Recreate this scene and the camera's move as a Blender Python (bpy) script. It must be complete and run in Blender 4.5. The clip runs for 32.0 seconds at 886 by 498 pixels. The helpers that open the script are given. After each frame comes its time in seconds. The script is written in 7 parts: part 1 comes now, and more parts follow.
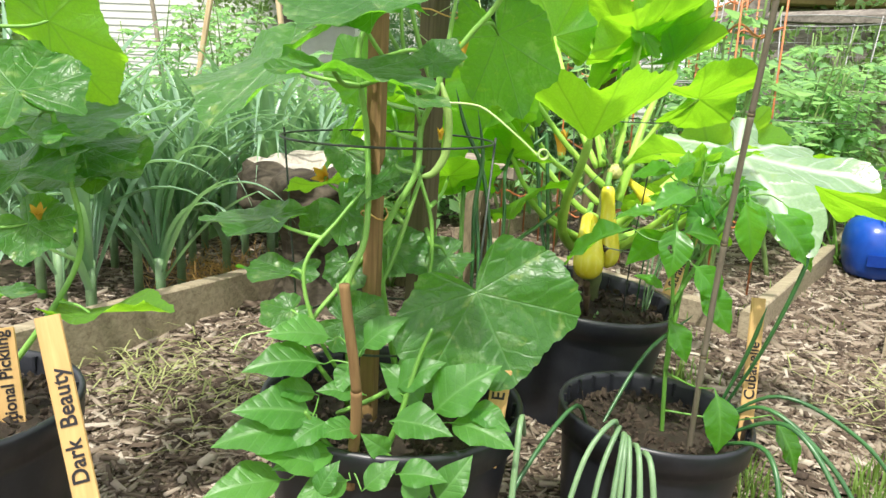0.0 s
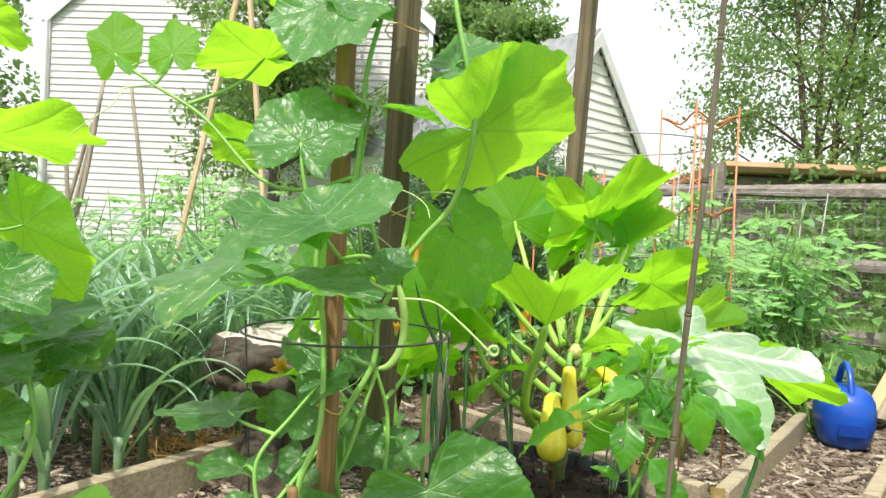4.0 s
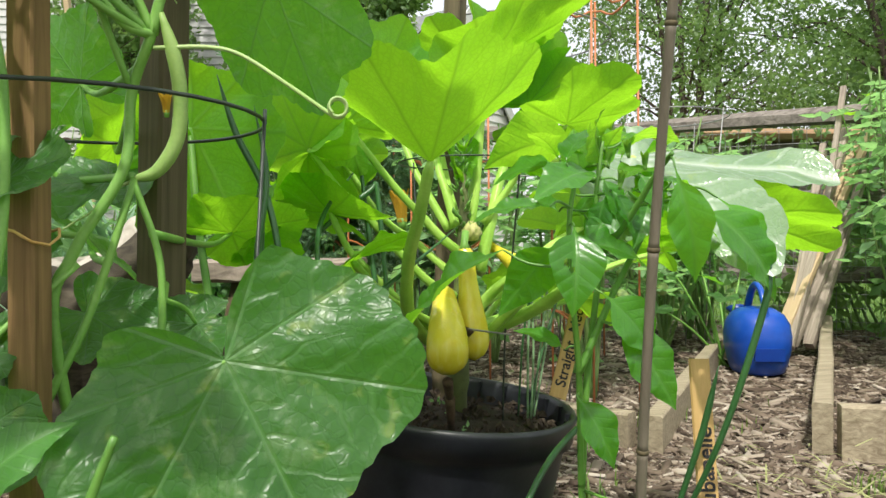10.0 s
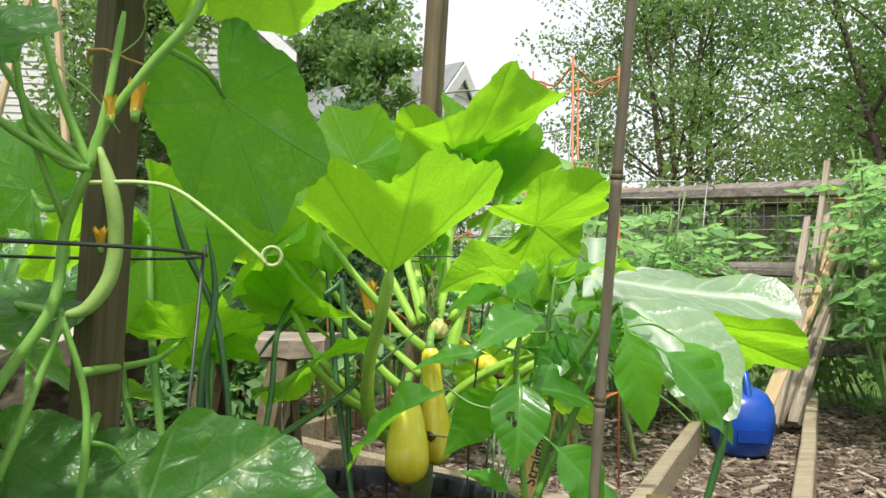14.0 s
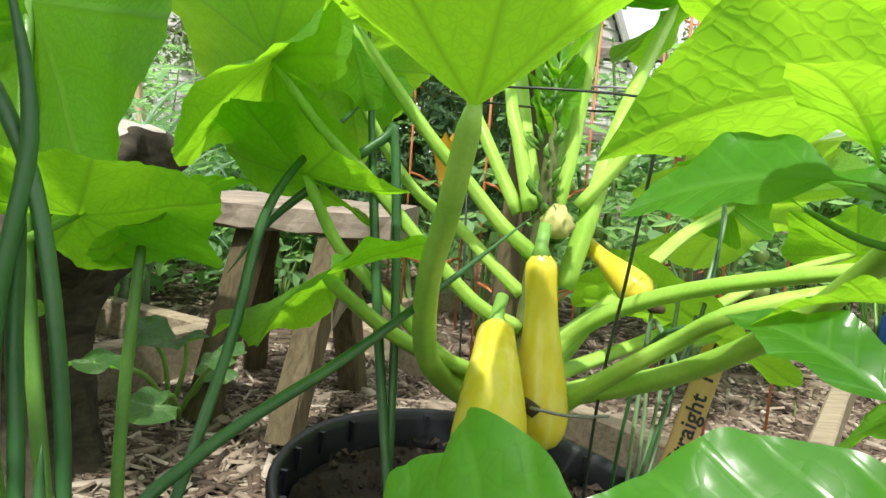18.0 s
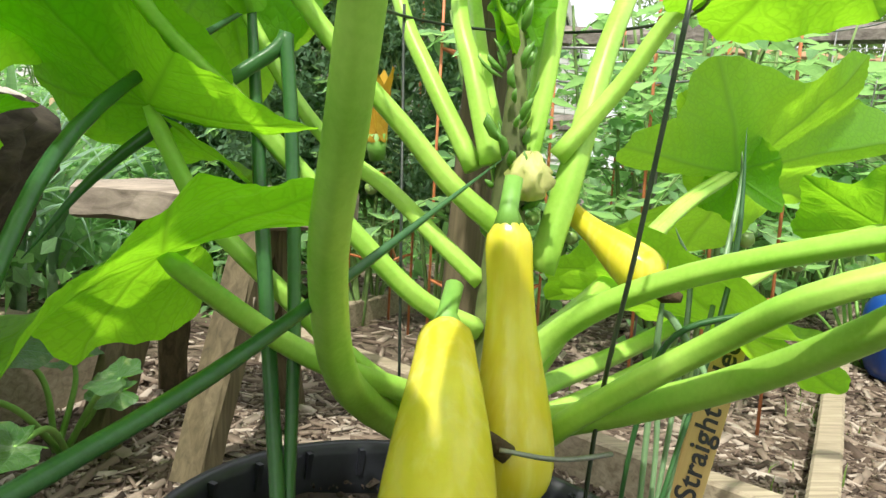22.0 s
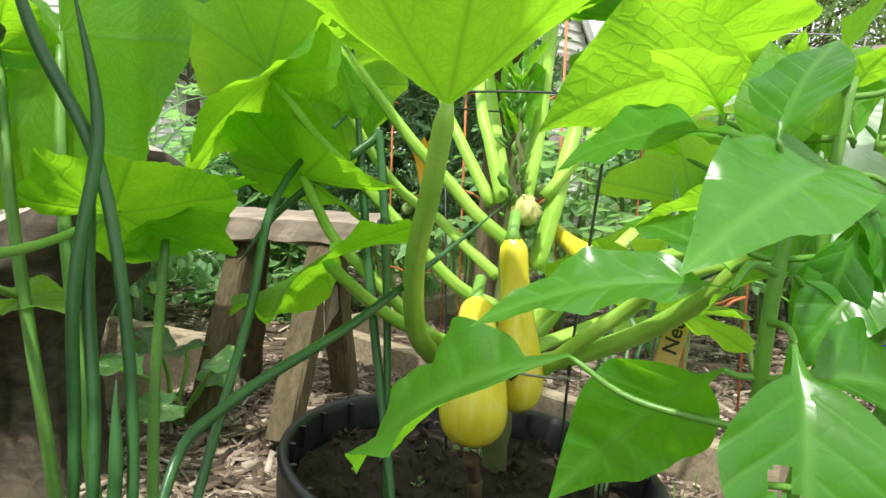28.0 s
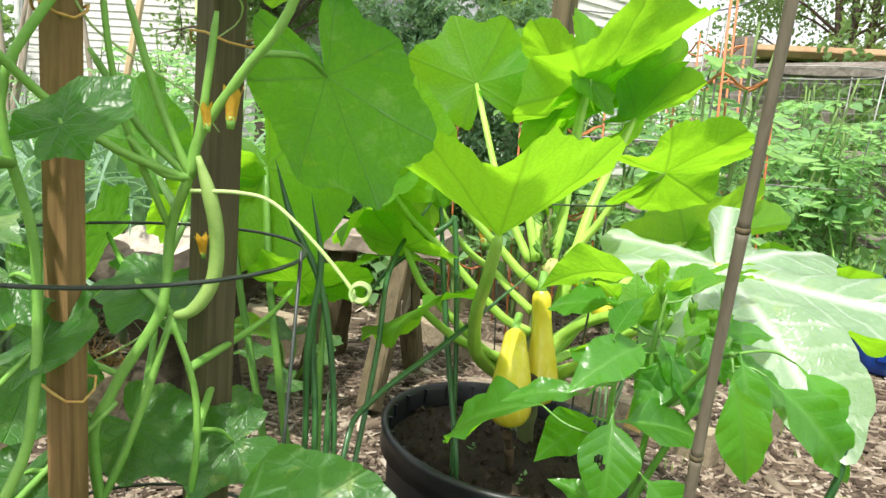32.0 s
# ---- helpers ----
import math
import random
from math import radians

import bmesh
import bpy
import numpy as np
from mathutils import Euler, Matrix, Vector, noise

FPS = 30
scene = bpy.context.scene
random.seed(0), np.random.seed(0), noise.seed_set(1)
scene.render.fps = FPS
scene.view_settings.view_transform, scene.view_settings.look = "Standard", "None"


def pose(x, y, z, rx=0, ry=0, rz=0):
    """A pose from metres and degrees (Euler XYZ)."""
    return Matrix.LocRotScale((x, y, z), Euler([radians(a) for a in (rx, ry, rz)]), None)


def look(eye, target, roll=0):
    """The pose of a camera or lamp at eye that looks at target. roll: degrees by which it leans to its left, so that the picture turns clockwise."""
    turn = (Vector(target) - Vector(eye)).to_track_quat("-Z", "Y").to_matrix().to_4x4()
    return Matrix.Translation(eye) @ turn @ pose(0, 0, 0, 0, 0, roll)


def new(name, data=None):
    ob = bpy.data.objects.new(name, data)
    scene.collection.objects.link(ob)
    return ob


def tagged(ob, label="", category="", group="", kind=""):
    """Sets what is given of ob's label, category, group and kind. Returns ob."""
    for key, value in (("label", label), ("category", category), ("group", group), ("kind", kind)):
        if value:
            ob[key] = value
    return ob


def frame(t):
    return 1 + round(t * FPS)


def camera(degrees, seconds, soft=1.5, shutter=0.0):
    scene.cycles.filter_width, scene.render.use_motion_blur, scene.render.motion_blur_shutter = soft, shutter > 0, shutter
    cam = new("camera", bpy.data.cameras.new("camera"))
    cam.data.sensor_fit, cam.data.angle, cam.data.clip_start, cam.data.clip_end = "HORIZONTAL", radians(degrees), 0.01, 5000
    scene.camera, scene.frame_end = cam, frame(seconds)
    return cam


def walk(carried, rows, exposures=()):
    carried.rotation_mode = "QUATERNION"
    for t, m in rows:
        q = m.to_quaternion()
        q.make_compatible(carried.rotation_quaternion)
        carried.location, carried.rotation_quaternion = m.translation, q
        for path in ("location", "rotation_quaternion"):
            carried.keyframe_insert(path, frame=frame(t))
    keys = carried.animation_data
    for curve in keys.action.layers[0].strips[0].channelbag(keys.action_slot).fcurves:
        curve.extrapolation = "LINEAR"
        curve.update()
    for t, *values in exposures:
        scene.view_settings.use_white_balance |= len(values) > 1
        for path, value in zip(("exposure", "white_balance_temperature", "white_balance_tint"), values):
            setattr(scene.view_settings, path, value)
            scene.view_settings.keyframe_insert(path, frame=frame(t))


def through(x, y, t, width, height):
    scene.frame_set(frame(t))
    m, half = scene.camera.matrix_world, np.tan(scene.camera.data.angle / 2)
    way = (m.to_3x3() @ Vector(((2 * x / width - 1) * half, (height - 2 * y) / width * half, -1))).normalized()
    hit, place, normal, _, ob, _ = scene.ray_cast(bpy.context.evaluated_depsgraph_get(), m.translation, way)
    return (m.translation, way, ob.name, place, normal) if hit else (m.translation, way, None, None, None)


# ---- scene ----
cam = camera(62.7, 32.0)
METRES, EYE, TILT, LEAN, TURN = 2.1, 0.59, -13.0, -2.5, 0.0
ROWS = [
    (0.0, 0.0, 0.0, 0.0, 0.0, 0.0, -0.0),
    (0.5, 0.0006, -0.0005, 0.006, -0.17, 0.52, 0.68),
    (1.0, 0.0002, -0.0032, 0.0169, -0.34, 2.24, 0.95),
    (1.5, 0.0027, -0.0116, 0.0304, -0.52, 7.15, 1.53),
    (2.0, 0.0042, -0.0184, 0.0384, -0.69, 10.18, 1.68),
    (2.5, 0.0068, -0.0227, 0.0416, -0.47, 12.51, 2.1),
    (4.5, 0.0201, -0.0145, 0.0202, -1.95, 11.48, -0.44),
    (5.0, 0.0226, 0.0098, 0.0295, -3.79, 10.16, 0.56),
    (5.5, 0.0235, 0.0281, 0.0254, -5.72, 9.69, -0.1),
    (6.0, 0.0323, 0.0509, 0.026, -7.22, 9.3, 1.62),
    (6.5, 0.0383, 0.0883, 0.0221, -8.81, 9.6, 2.6),
    (7.0, 0.0424, 0.1287, 0.0133, -9.42, 10.42, 5.22),
    (7.5, 0.0413, 0.153, 0.0118, -9.79, 11.33, 4.88),
    (8.0, 0.0345, 0.168, 0.007, -10.25, 12.0, 6.26),
    (8.5, 0.044, 0.1815, -0.0135, -12.41, 13.15, 4.71),
    (9.0, 0.0463, 0.1898, -0.0261, -11.16, 12.93, 5.58),
    (9.5, 0.0418, 0.1937, -0.0349, -10.37, 12.19, 5.66),
    (10.0, 0.0448, 0.1958, -0.0432, -9.9, 11.86, 5.33),
    (10.5, 0.046, 0.1987, -0.041, -9.99, 11.61, 4.55),
    (11.0, 0.046, 0.2004, -0.0373, -9.83, 11.68, 4.68),
    (11.5, 0.0516, 0.1965, -0.0279, -9.72, 11.95, 4.9),
    (12.0, 0.0532, 0.1939, -0.02, -9.86, 13.03, 4.61),
    (12.5, 0.0556, 0.1916, -0.0174, -10.02, 14.29, 4.64),
    (13.0, 0.0604, 0.1912, -0.0124, -10.41, 14.91, 4.69),
    (13.5, 0.0628, 0.1896, -0.0091, -10.61, 15.84, 4.5),
    (15.5, 0.0811, 0.2551, 0.0035, -9.74, 12.95, 1.44),
    (16.0, 0.0864, 0.2982, 0.0148, -7.04, 11.82, 1.19),
    (16.5, 0.0915, 0.3286, 0.0214, -5.31, 8.53, 0.69),
    (17.0, 0.0952, 0.351, 0.0295, -3.52, 6.71, -0.87),
    (17.5, 0.0964, 0.3713, 0.0334, -2.74, 5.75, -1.72),
    (18.0, 0.0967, 0.3958, 0.0341, -3.83, 5.27, -0.96),
    (18.5, 0.1009, 0.4191, 0.0375, -3.58, 5.32, 1.79),
    (19.0, 0.1028, 0.4348, 0.0401, -4.26, 6.79, 1.96),
    (19.5, 0.1037, 0.4487, 0.0382, -4.69, 6.97, 1.28),
    (20.0, 0.109, 0.4608, 0.0358, -5.22, 6.6, 0.64),
    (20.5, 0.1121, 0.4696, 0.0341, -5.85, 6.18, 0.55),
    (21.0, 0.1119, 0.4747, 0.0341, -6.23, 5.97, 1.31),
    (21.5, 0.1108, 0.4804, 0.0358, -6.63, 5.72, 0.56),
    (22.0, 0.1119, 0.4857, 0.0329, -7.03, 5.53, 0.93),
    (22.5, 0.1121, 0.4898, 0.0318, -7.2, 5.01, 0.36),
    (23.0, 0.1115, 0.4854, 0.0324, -7.2, 4.69, 0.18),
    (23.5, 0.1131, 0.4774, 0.0336, -7.13, 4.43, -0.29),
    (24.0, 0.1134, 0.4687, 0.0336, -6.84, 4.46, 0.98),
    (24.5, 0.1113, 0.4613, 0.0326, -7.0, 4.48, -0.0),
    (25.0, 0.1091, 0.4431, 0.0312, -6.65, 4.66, 0.98),
    (25.5, 0.1043, 0.4235, 0.0309, -5.98, 5.33, 1.44),
    (27.5, 0.0953, 0.372, 0.0174, -5.03, 6.48, 2.71),
    (28.0, 0.0937, 0.3601, 0.0176, -4.95, 6.67, 1.71),
    (28.5, 0.091, 0.3511, 0.0169, -4.53, 7.02, 1.26),
    (29.0, 0.0843, 0.3321, 0.0156, -4.36, 7.03, 0.7),
    (29.5, 0.0797, 0.3125, 0.0143, -4.24, 7.08, 0.71),
    (30.0, 0.0734, 0.2867, 0.0136, -4.78, 5.68, -1.39),
    (30.5, 0.0722, 0.269, 0.0227, -4.75, 4.26, -0.72),
    (31.0, 0.072, 0.2588, 0.0308, -3.98, 3.83, -1.69),
    (31.5, 0.0759, 0.2267, 0.0517, -3.51, 2.87, 1.79),
    (32.0, 0.0807, 0.1939, 0.0543, -0.88, 3.67, -0.62),
]
walk(cam, [(t, pose(0, 0, EYE, TILT, LEAN, TURN) @ pose(METRES * x, METRES * y, METRES * z, 90 + pitch, roll, yaw)) for t, x, y, z, yaw, pitch, roll in ROWS],
     exposures=[(0.0, 0.55), (2.5, 0.7), (5.0, 0.3), (8.0, 0.1), (13.0, 0.15), (15.5, 0.1), (17.0, 0.22), (19.0, 0.38), (22.0, 0.45), (28.0, 0.4), (32.0, 0.5)])

# ---------------------------------------------------------------- light
world = bpy.data.worlds.new("world")
scene.world = world
world.use_nodes = True
wn = world.node_tree.nodes
sky = wn.new("ShaderNodeTexSky")
sky.sky_type, sky.sun_disc = "NISHITA", False
SUN_EL, SUN_AZ = 60.0, 200.0      # degrees; azimuth from +y towards +x
sky.sun_elevation, sky.sun_rotation = radians(SUN_EL), radians(SUN_AZ)
sky.air_density, sky.dust_density, sky.ozone_density = 1.0, 6.0, 1.0
wn["Background"].inputs["Strength"].default_value = 0.15
haze = wn.new("ShaderNodeMix")     # thin bright cloud over the blue
haze.data_type = "RGBA"
haze.inputs[0].default_value = 0.62
haze.inputs[7].default_value = (9.3, 9.35, 9.4, 1)
world.node_tree.links.new(sky.outputs["Color"], haze.inputs[6])
world.node_tree.links.new(haze.outputs[2], wn["Background"].inputs["Color"])

sun = new("sun", bpy.data.lights.new("sun", "SUN"))
sun.data.energy, sun.data.angle, sun.data.color = 3.8, radians(1.5), (1.0, 0.97, 0.89)
toward = Vector((math.cos(radians(SUN_EL)) * math.sin(radians(SUN_AZ)), math.cos(radians(SUN_EL)) * math.cos(radians(SUN_AZ)), math.sin(radians(SUN_EL))))
sun.matrix_world = look(toward * 30, (0, 0, 0))

# ---------------------------------------------------------------- mesh helpers
rng = random.Random(7)
nrg = np.random.default_rng(11)


def mesh_of(name, verts, faces, mat, smooth=True, uv=None):
    me = bpy.data.meshes.new(name)
    me.from_pydata([tuple(v) for v in verts], [], faces)
    if uv is not None:
        layer = me.uv_layers.new(name="UVMap")
        idx = np.empty(len(me.loops), dtype=np.int32)
        me.loops.foreach_get("vertex_index", idx)
        layer.data.foreach_set("uv", np.asarray(uv, dtype=np.float32)[idx].ravel())
    if mat:
        for m in (mat if isinstance(mat, (list, tuple)) else [mat]):
            me.materials.append(m)
    if smooth:
        me.polygons.foreach_set("use_smooth", [True] * len(me.polygons))
    me.update()
    return me


def put(name, me, parent=None, label="", at=None):
    ob = new(name, me)
    if parent is not None:
        ob.parent = parent
    if at is not None:
        ob.matrix_basis = at
    if label:
        ob["label"] = label
    return ob


def thing(name, label, category, at=(0, 0, 0), group="", kind=""):
    ob = new(name)
    ob.empty_display_size = 0.05
    ob.location = at
    return tagged(ob, label, category, group, kind)


def join_geo(*geos):
    vs, fs, n = [], [], 0
    for v, f in geos:
        vs.extend(v)
        fs.extend([tuple(i + n for i in q) for q in f])
        n += len(v)
    return vs, fs


def spline(pts, n):
    """n + 1 points along a smooth curve through pts."""
    p = [Vector(q) for q in pts]
    if len(p) == 2:
        return [p[0].lerp(p[1], i / n) for i in range(n + 1)]
    p = [p[0] * 2 - p[1]] + p + [p[-1] * 2 - p[-2]]
    segs, out = len(p) - 3, []
    for i in range(n + 1):
        u = i / n * segs
        k = min(int(u), segs - 1)
        t = u - k
        a, b, c, d = p[k:k + 4]
        out.append(0.5 * ((2 * b) + (c - a) * t + (2 * a - 5 * b + 4 * c - d) * t * t + (3 * b - a - 3 * c + d) * t ** 3))
    return out


def tube(pts, radii, sides=8, flat=1.0, cap=True, flute=0.0):
    """A round tube along pts; radii a number, a pair or a list. flat squeezes its second axis."""
    n = len(pts)
    if isinstance(radii, (int, float)):
        radii = [radii] * n
    elif len(radii) == 2:
        radii = [radii[0] + (radii[1] - radii[0]) * i / (n - 1) for i in range(n)]
    vs, fs = [], []
    side = None
    for i, p in enumerate(pts):
        d = (Vector(pts[min(i + 1, n - 1)]) - Vector(pts[max(i - 1, 0)]))
        d = d.normalized() if d.length > 1e-9 else Vector((0, 0, 1))
        if side is None:
            side = d.orthogonal().normalized()
        side = (side - d * side.dot(d)).normalized()
        up = d.cross(side)
        for k in range(sides):
            a = 2 * math.pi * k / sides
            vs.append(Vector(p) + (side * math.cos(a) + up * math.sin(a) * flat) * radii[i] * (1 + flute * math.cos(5 * a)))
    for i in range(n - 1):
        for k in range(sides):
            k2 = (k + 1) % sides
            fs.append((i * sides + k, i * sides + k2, (i + 1) * sides + k2, (i + 1) * sides + k))
    if cap:
        fs.append(tuple(range(sides))[::-1])
        fs.append(tuple((n - 1) * sides + k for k in range(sides)))
    return vs, fs


def board_geo(a, b, width, height, skew=0.0, worn=0.004):
    """A sawn board from a to b along the bottom of its middle line, with eased edges."""
    a, b = Vector(a), Vector(b)
    d = (b - a).normalized()
    s = d.cross(Vector((0, 0, 1))).normalized()
    u = s.cross(d)
    e = worn
    prof = [(-width / 2 + e, 0), (width / 2 - e, 0), (width / 2, e), (width / 2, height - e), (width / 2 - e, height), (-width / 2 + e, height), (-width / 2, height - e), (-width / 2, e)]
    vs, n = [], 7
    for i in range(n):
        p = a.lerp(b, i / (n - 1))
        j = 0.002 * math.sin(i * 2.1 + a.x * 9)
        for x, z in prof:
            vs.append(p + s * (x + j) + u * (z + j * (z > height / 2)))
    fs = [tuple(range(8)), tuple((n - 1) * 8 + k for k in range(8))[::-1]]
    for i in range(n - 1):
        for k in range(8):
            fs.append((i * 8 + k, (i + 1) * 8 + k, (i + 1) * 8 + (k + 1) % 8, i * 8 + (k + 1) % 8))
    return vs, fs


# ---------------------------------------------------------------- materials
class Mat:
    """A small wrapper that strings shader nodes together."""

    def __init__(self, name, rough=0.6, metal=0.0, spec=0.5):
        self.m = bpy.data.materials.new(name)
        self.m.use_nodes = True
        self.n = self.m.node_tree.nodes
        self.l = self.m.node_tree.links
        self.b = self.n["Principled BSDF"]
        self.b.inputs["Roughness"].default_value = rough
        self.b.inputs["Metallic"].default_value = metal
        self.b.inputs["Specular IOR Level"].default_value = spec

    def node(self, kind, **inputs):
        x = self.n.new(kind)
        for key, value in inputs.items():
            self.feed(value, x.inputs[key.replace("_", " ")])
        return x

    def feed(self, value, socket):
        if hasattr(value, "is_output"):
            self.l.new(value, socket)
        else:
            socket.default_value = value

    def math(self, op, a, b=0.0, clamp=False):
        x = self.n.new("ShaderNodeMath")
        x.operation, x.use_clamp = op, clamp
        self.feed(a, x.inputs[0])
        self.feed(b, x.inputs[1])
        return x.outputs[0]

    def ramp(self, fac, *stops):
        x = self.n.new("ShaderNodeValToRGB")
        while len(x.color_ramp.elements) < len(stops):
            x.color_ramp.elements.new(0.5)
        for e, (pos, col) in zip(x.color_ramp.elements, stops):
            e.position = pos
            e.color = (*col, 1) if len(col) == 3 else col
        self.feed(fac, x.inputs[0])
        return x.outputs["Color"]

    def coord(self, kind="Object", scale=(1, 1, 1), rot=(0, 0, 0)):
        t = self.n.new("ShaderNodeTexCoord")
        mp = self.n.new("ShaderNodeMapping")
        mp.inputs["Scale"].default_value = scale
        mp.inputs["Rotation"].default_value = rot
        self.l.new(t.outputs[kind], mp.inputs["Vector"])
        return mp.outputs["Vector"]

    def noise(self, vec, scale, detail=4.0, rough=0.55, distort=0.0):
        x = self.n.new("ShaderNodeTexNoise")
        self.l.new(vec, x.inputs["Vector"])
        x.inputs["Scale"].default_value, x.inputs["Detail"].default_value = scale, detail
        x.inputs["Roughness"].default_value, x.inputs["Distortion"].default_value = rough, distort
        return x.outputs["Fac"]

    def mix(self, fac, a, b, blend="MIX"):
        x = self.n.new("ShaderNodeMix")
        x.data_type, x.blend_type = "RGBA", blend
        self.feed(fac, x.inputs[0])
        self.feed((*a, 1) if isinstance(a, tuple) and len(a) == 3 else a, x.inputs[6])
        self.feed((*b, 1) if isinstance(b, tuple) and len(b) == 3 else b, x.inputs[7])
        return x.outputs[2]

    def bump(self, height, strength=0.3, dist=0.002):
        x = self.n.new("ShaderNodeBump")
        x.inputs["Strength"].default_value, x.inputs["Distance"].default_value = strength, dist
        self.l.new(height, x.inputs["Height"])
        self.l.new(x.outputs["Normal"], self.b.inputs["Normal"])
        return x.outputs["Normal"]

    def color(self, value):
        self.feed((*value, 1) if isinstance(value, tuple) else value, self.b.inputs["Base Color"])
        return self

    def random(self):
        return self.n.new("ShaderNodeObjectInfo").outputs["Random"]

    def island(self):
        return self.n.new("ShaderNodeNewGeometry").outputs["Random Per Island"]


def leaf_material(name, dark, light, vein, rough=0.45, through=(0.35, 0.6, 0.05), share=0.42, speck=0.0, secondary=42.0, bump=0.3, spec=0.45, island=False, veinw=0.028, cells=150.0, net_mix=0.16, mottle=0.0, vein_mix=0.55, sheen=0.0, quilt=0.0):
    """Leaf blade: veins from the leaf's own coordinates (u: distance from the nearest rib, v: along it), light passing through."""
    m = Mat(name, rough, 0, spec)
    uv = m.n.new("ShaderNodeUVMap")
    sep = m.n.new("ShaderNodeSeparateXYZ")
    m.l.new(uv.outputs["UV"], sep.inputs[0])
    u = m.math("ABSOLUTE", sep.outputs[0])
    v = sep.outputs[1]
    main = m.math("SUBTRACT", 1.0, m.math("DIVIDE", u, veinw), clamp=True)
    run = m.math("SUBTRACT", v, m.math("MULTIPLY", u, 0.9))
    wave = m.math("SINE", m.math("MULTIPLY", run, secondary))
    second = m.math("MULTIPLY", m.math("SUBTRACT", wave, 0.72, clamp=True), 2.6, clamp=True)
    veins = m.math("MAXIMUM", main, m.math("MULTIPLY", second, 0.5))
    vec = m.coord("Object")
    big = m.noise(vec, 9.0, 3)
    fine = m.noise(vec, 160.0, 3, 0.6)
    rnd = m.island() if island else m.random()
    tone = m.math("ADD", m.math("MULTIPLY", big, 0.6), m.math("MULTIPLY", rnd, 0.45))
    base = m.ramp(tone, (0.25, dark), (0.8, light))
    base = m.mix(m.math("MULTIPLY", m.math("SUBTRACT", fine, 0.45, clamp=True), 0.8), base, light)
    base = m.mix(m.math("MULTIPLY", veins, vein_mix), base, vein)
    if speck:
        sp = m.math("MULTIPLY", m.math("SUBTRACT", m.noise(vec, 60.0, 2), 0.62, clamp=True), 9.0, clamp=True)
        base = m.mix(m.math("MULTIPLY", sp, speck), base, (0.32, 0.40, 0.06))
    vo = m.n.new("ShaderNodeTexVoronoi")
    vo.feature = "DISTANCE_TO_EDGE"
    vo.inputs["Scale"].default_value = cells
    vw = m.n.new("ShaderNodeVectorMath")
    vw.operation = "ADD"
    wob = m.n.new("ShaderNodeTexNoise")
    wob.inputs["Scale"].default_value = cells * 0.7
    m.l.new(vec, wob.inputs["Vector"])
    sc = m.n.new("ShaderNodeVectorMath")
    sc.operation = "SCALE"
    sc.inputs["Scale"].default_value = 0.6 / cells
    m.l.new(wob.outputs["Color"], sc.inputs[0])
    m.l.new(vec, vw.inputs[0])
    m.l.new(sc.outputs[0], vw.inputs[1])
    m.l.new(vw.outputs[0], vo.inputs["Vector"])
    net = m.math("SUBTRACT", 1.0, m.math("MULTIPLY", vo.outputs["Distance"], 7.0), clamp=True)
    base = m.mix(m.math("MULTIPLY", net, net_mix), base, vein)
    if mottle:
        spots = m.math("MULTIPLY", m.math("SUBTRACT", m.noise(vec, 30.0, 5, 0.7), 0.53, clamp=True), 7.0, clamp=True)
        base = m.mix(m.math("MULTIPLY", spots, mottle), base, (0.24, 0.36, 0.17))
    m.color(base)
    m.b.inputs["Sheen Weight"].default_value = sheen
    m.b.inputs["Sheen Roughness"].default_value = 0.45
    h = m.math("SUBTRACT", m.math("MULTIPLY", m.noise(vec, 70.0, 3), 0.5), m.math("ADD", m.math("MULTIPLY", veins, 0.8), m.math("MULTIPLY", net, net_mix * 1.4)))
    if quilt:
        puff = m.n.new("ShaderNodeTexVoronoi")
        puff.feature = "SMOOTH_F1"
        puff.inputs["Scale"].default_value = 95.0
        m.l.new(vw.outputs[0], puff.inputs["Vector"])
        h = m.math("SUBTRACT", h, m.math("MULTIPLY", puff.outputs["Distance"], quilt))
    nrm = m.bump(h, bump, 0.003)
    tr = m.n.new("ShaderNodeBsdfTranslucent")
    tc = m.mix(m.math("MULTIPLY", m.math("MAXIMUM", veins, m.math("MULTIPLY", net, 0.40)), 0.85), through, tuple(c * 0.55 for c in through))
    tc = m.mix(m.math("MULTIPLY", big, 0.35), tc, tuple(c * 0.7 for c in through))
    m.l.new(tc, tr.inputs["Color"])
    m.l.new(nrm, tr.inputs["Normal"])
    ms = m.n.new("ShaderNodeMixShader")
    ms.inputs[0].default_value = share
    m.l.new(m.b.outputs[0], ms.inputs[1])
    m.l.new(tr.outputs[0], ms.inputs[2])
    m.l.new(ms.outputs[0], m.n["Material Output"].inputs["Surface"])
    return m.m


def stem_material(name, a, b, rough=0.5, scale=60):
    m = Mat(name, rough)
    vec = m.coord("Object")
    m.color(m.ramp(m.math("ADD", m.noise(vec, 14, 3), m.math("MULTIPLY", m.noise(vec, scale * 5, 2), 0.25)), (0.35, a), (0.8, b)))
    m.b.inputs["Subsurface Weight"].default_value = 0.08
    m.b.inputs["Subsurface Radius"].default_value = (0.004, 0.006, 0.001)
    m.bump(m.noise(vec, scale * 4, 2), 0.25, 0.001)
    return m.m


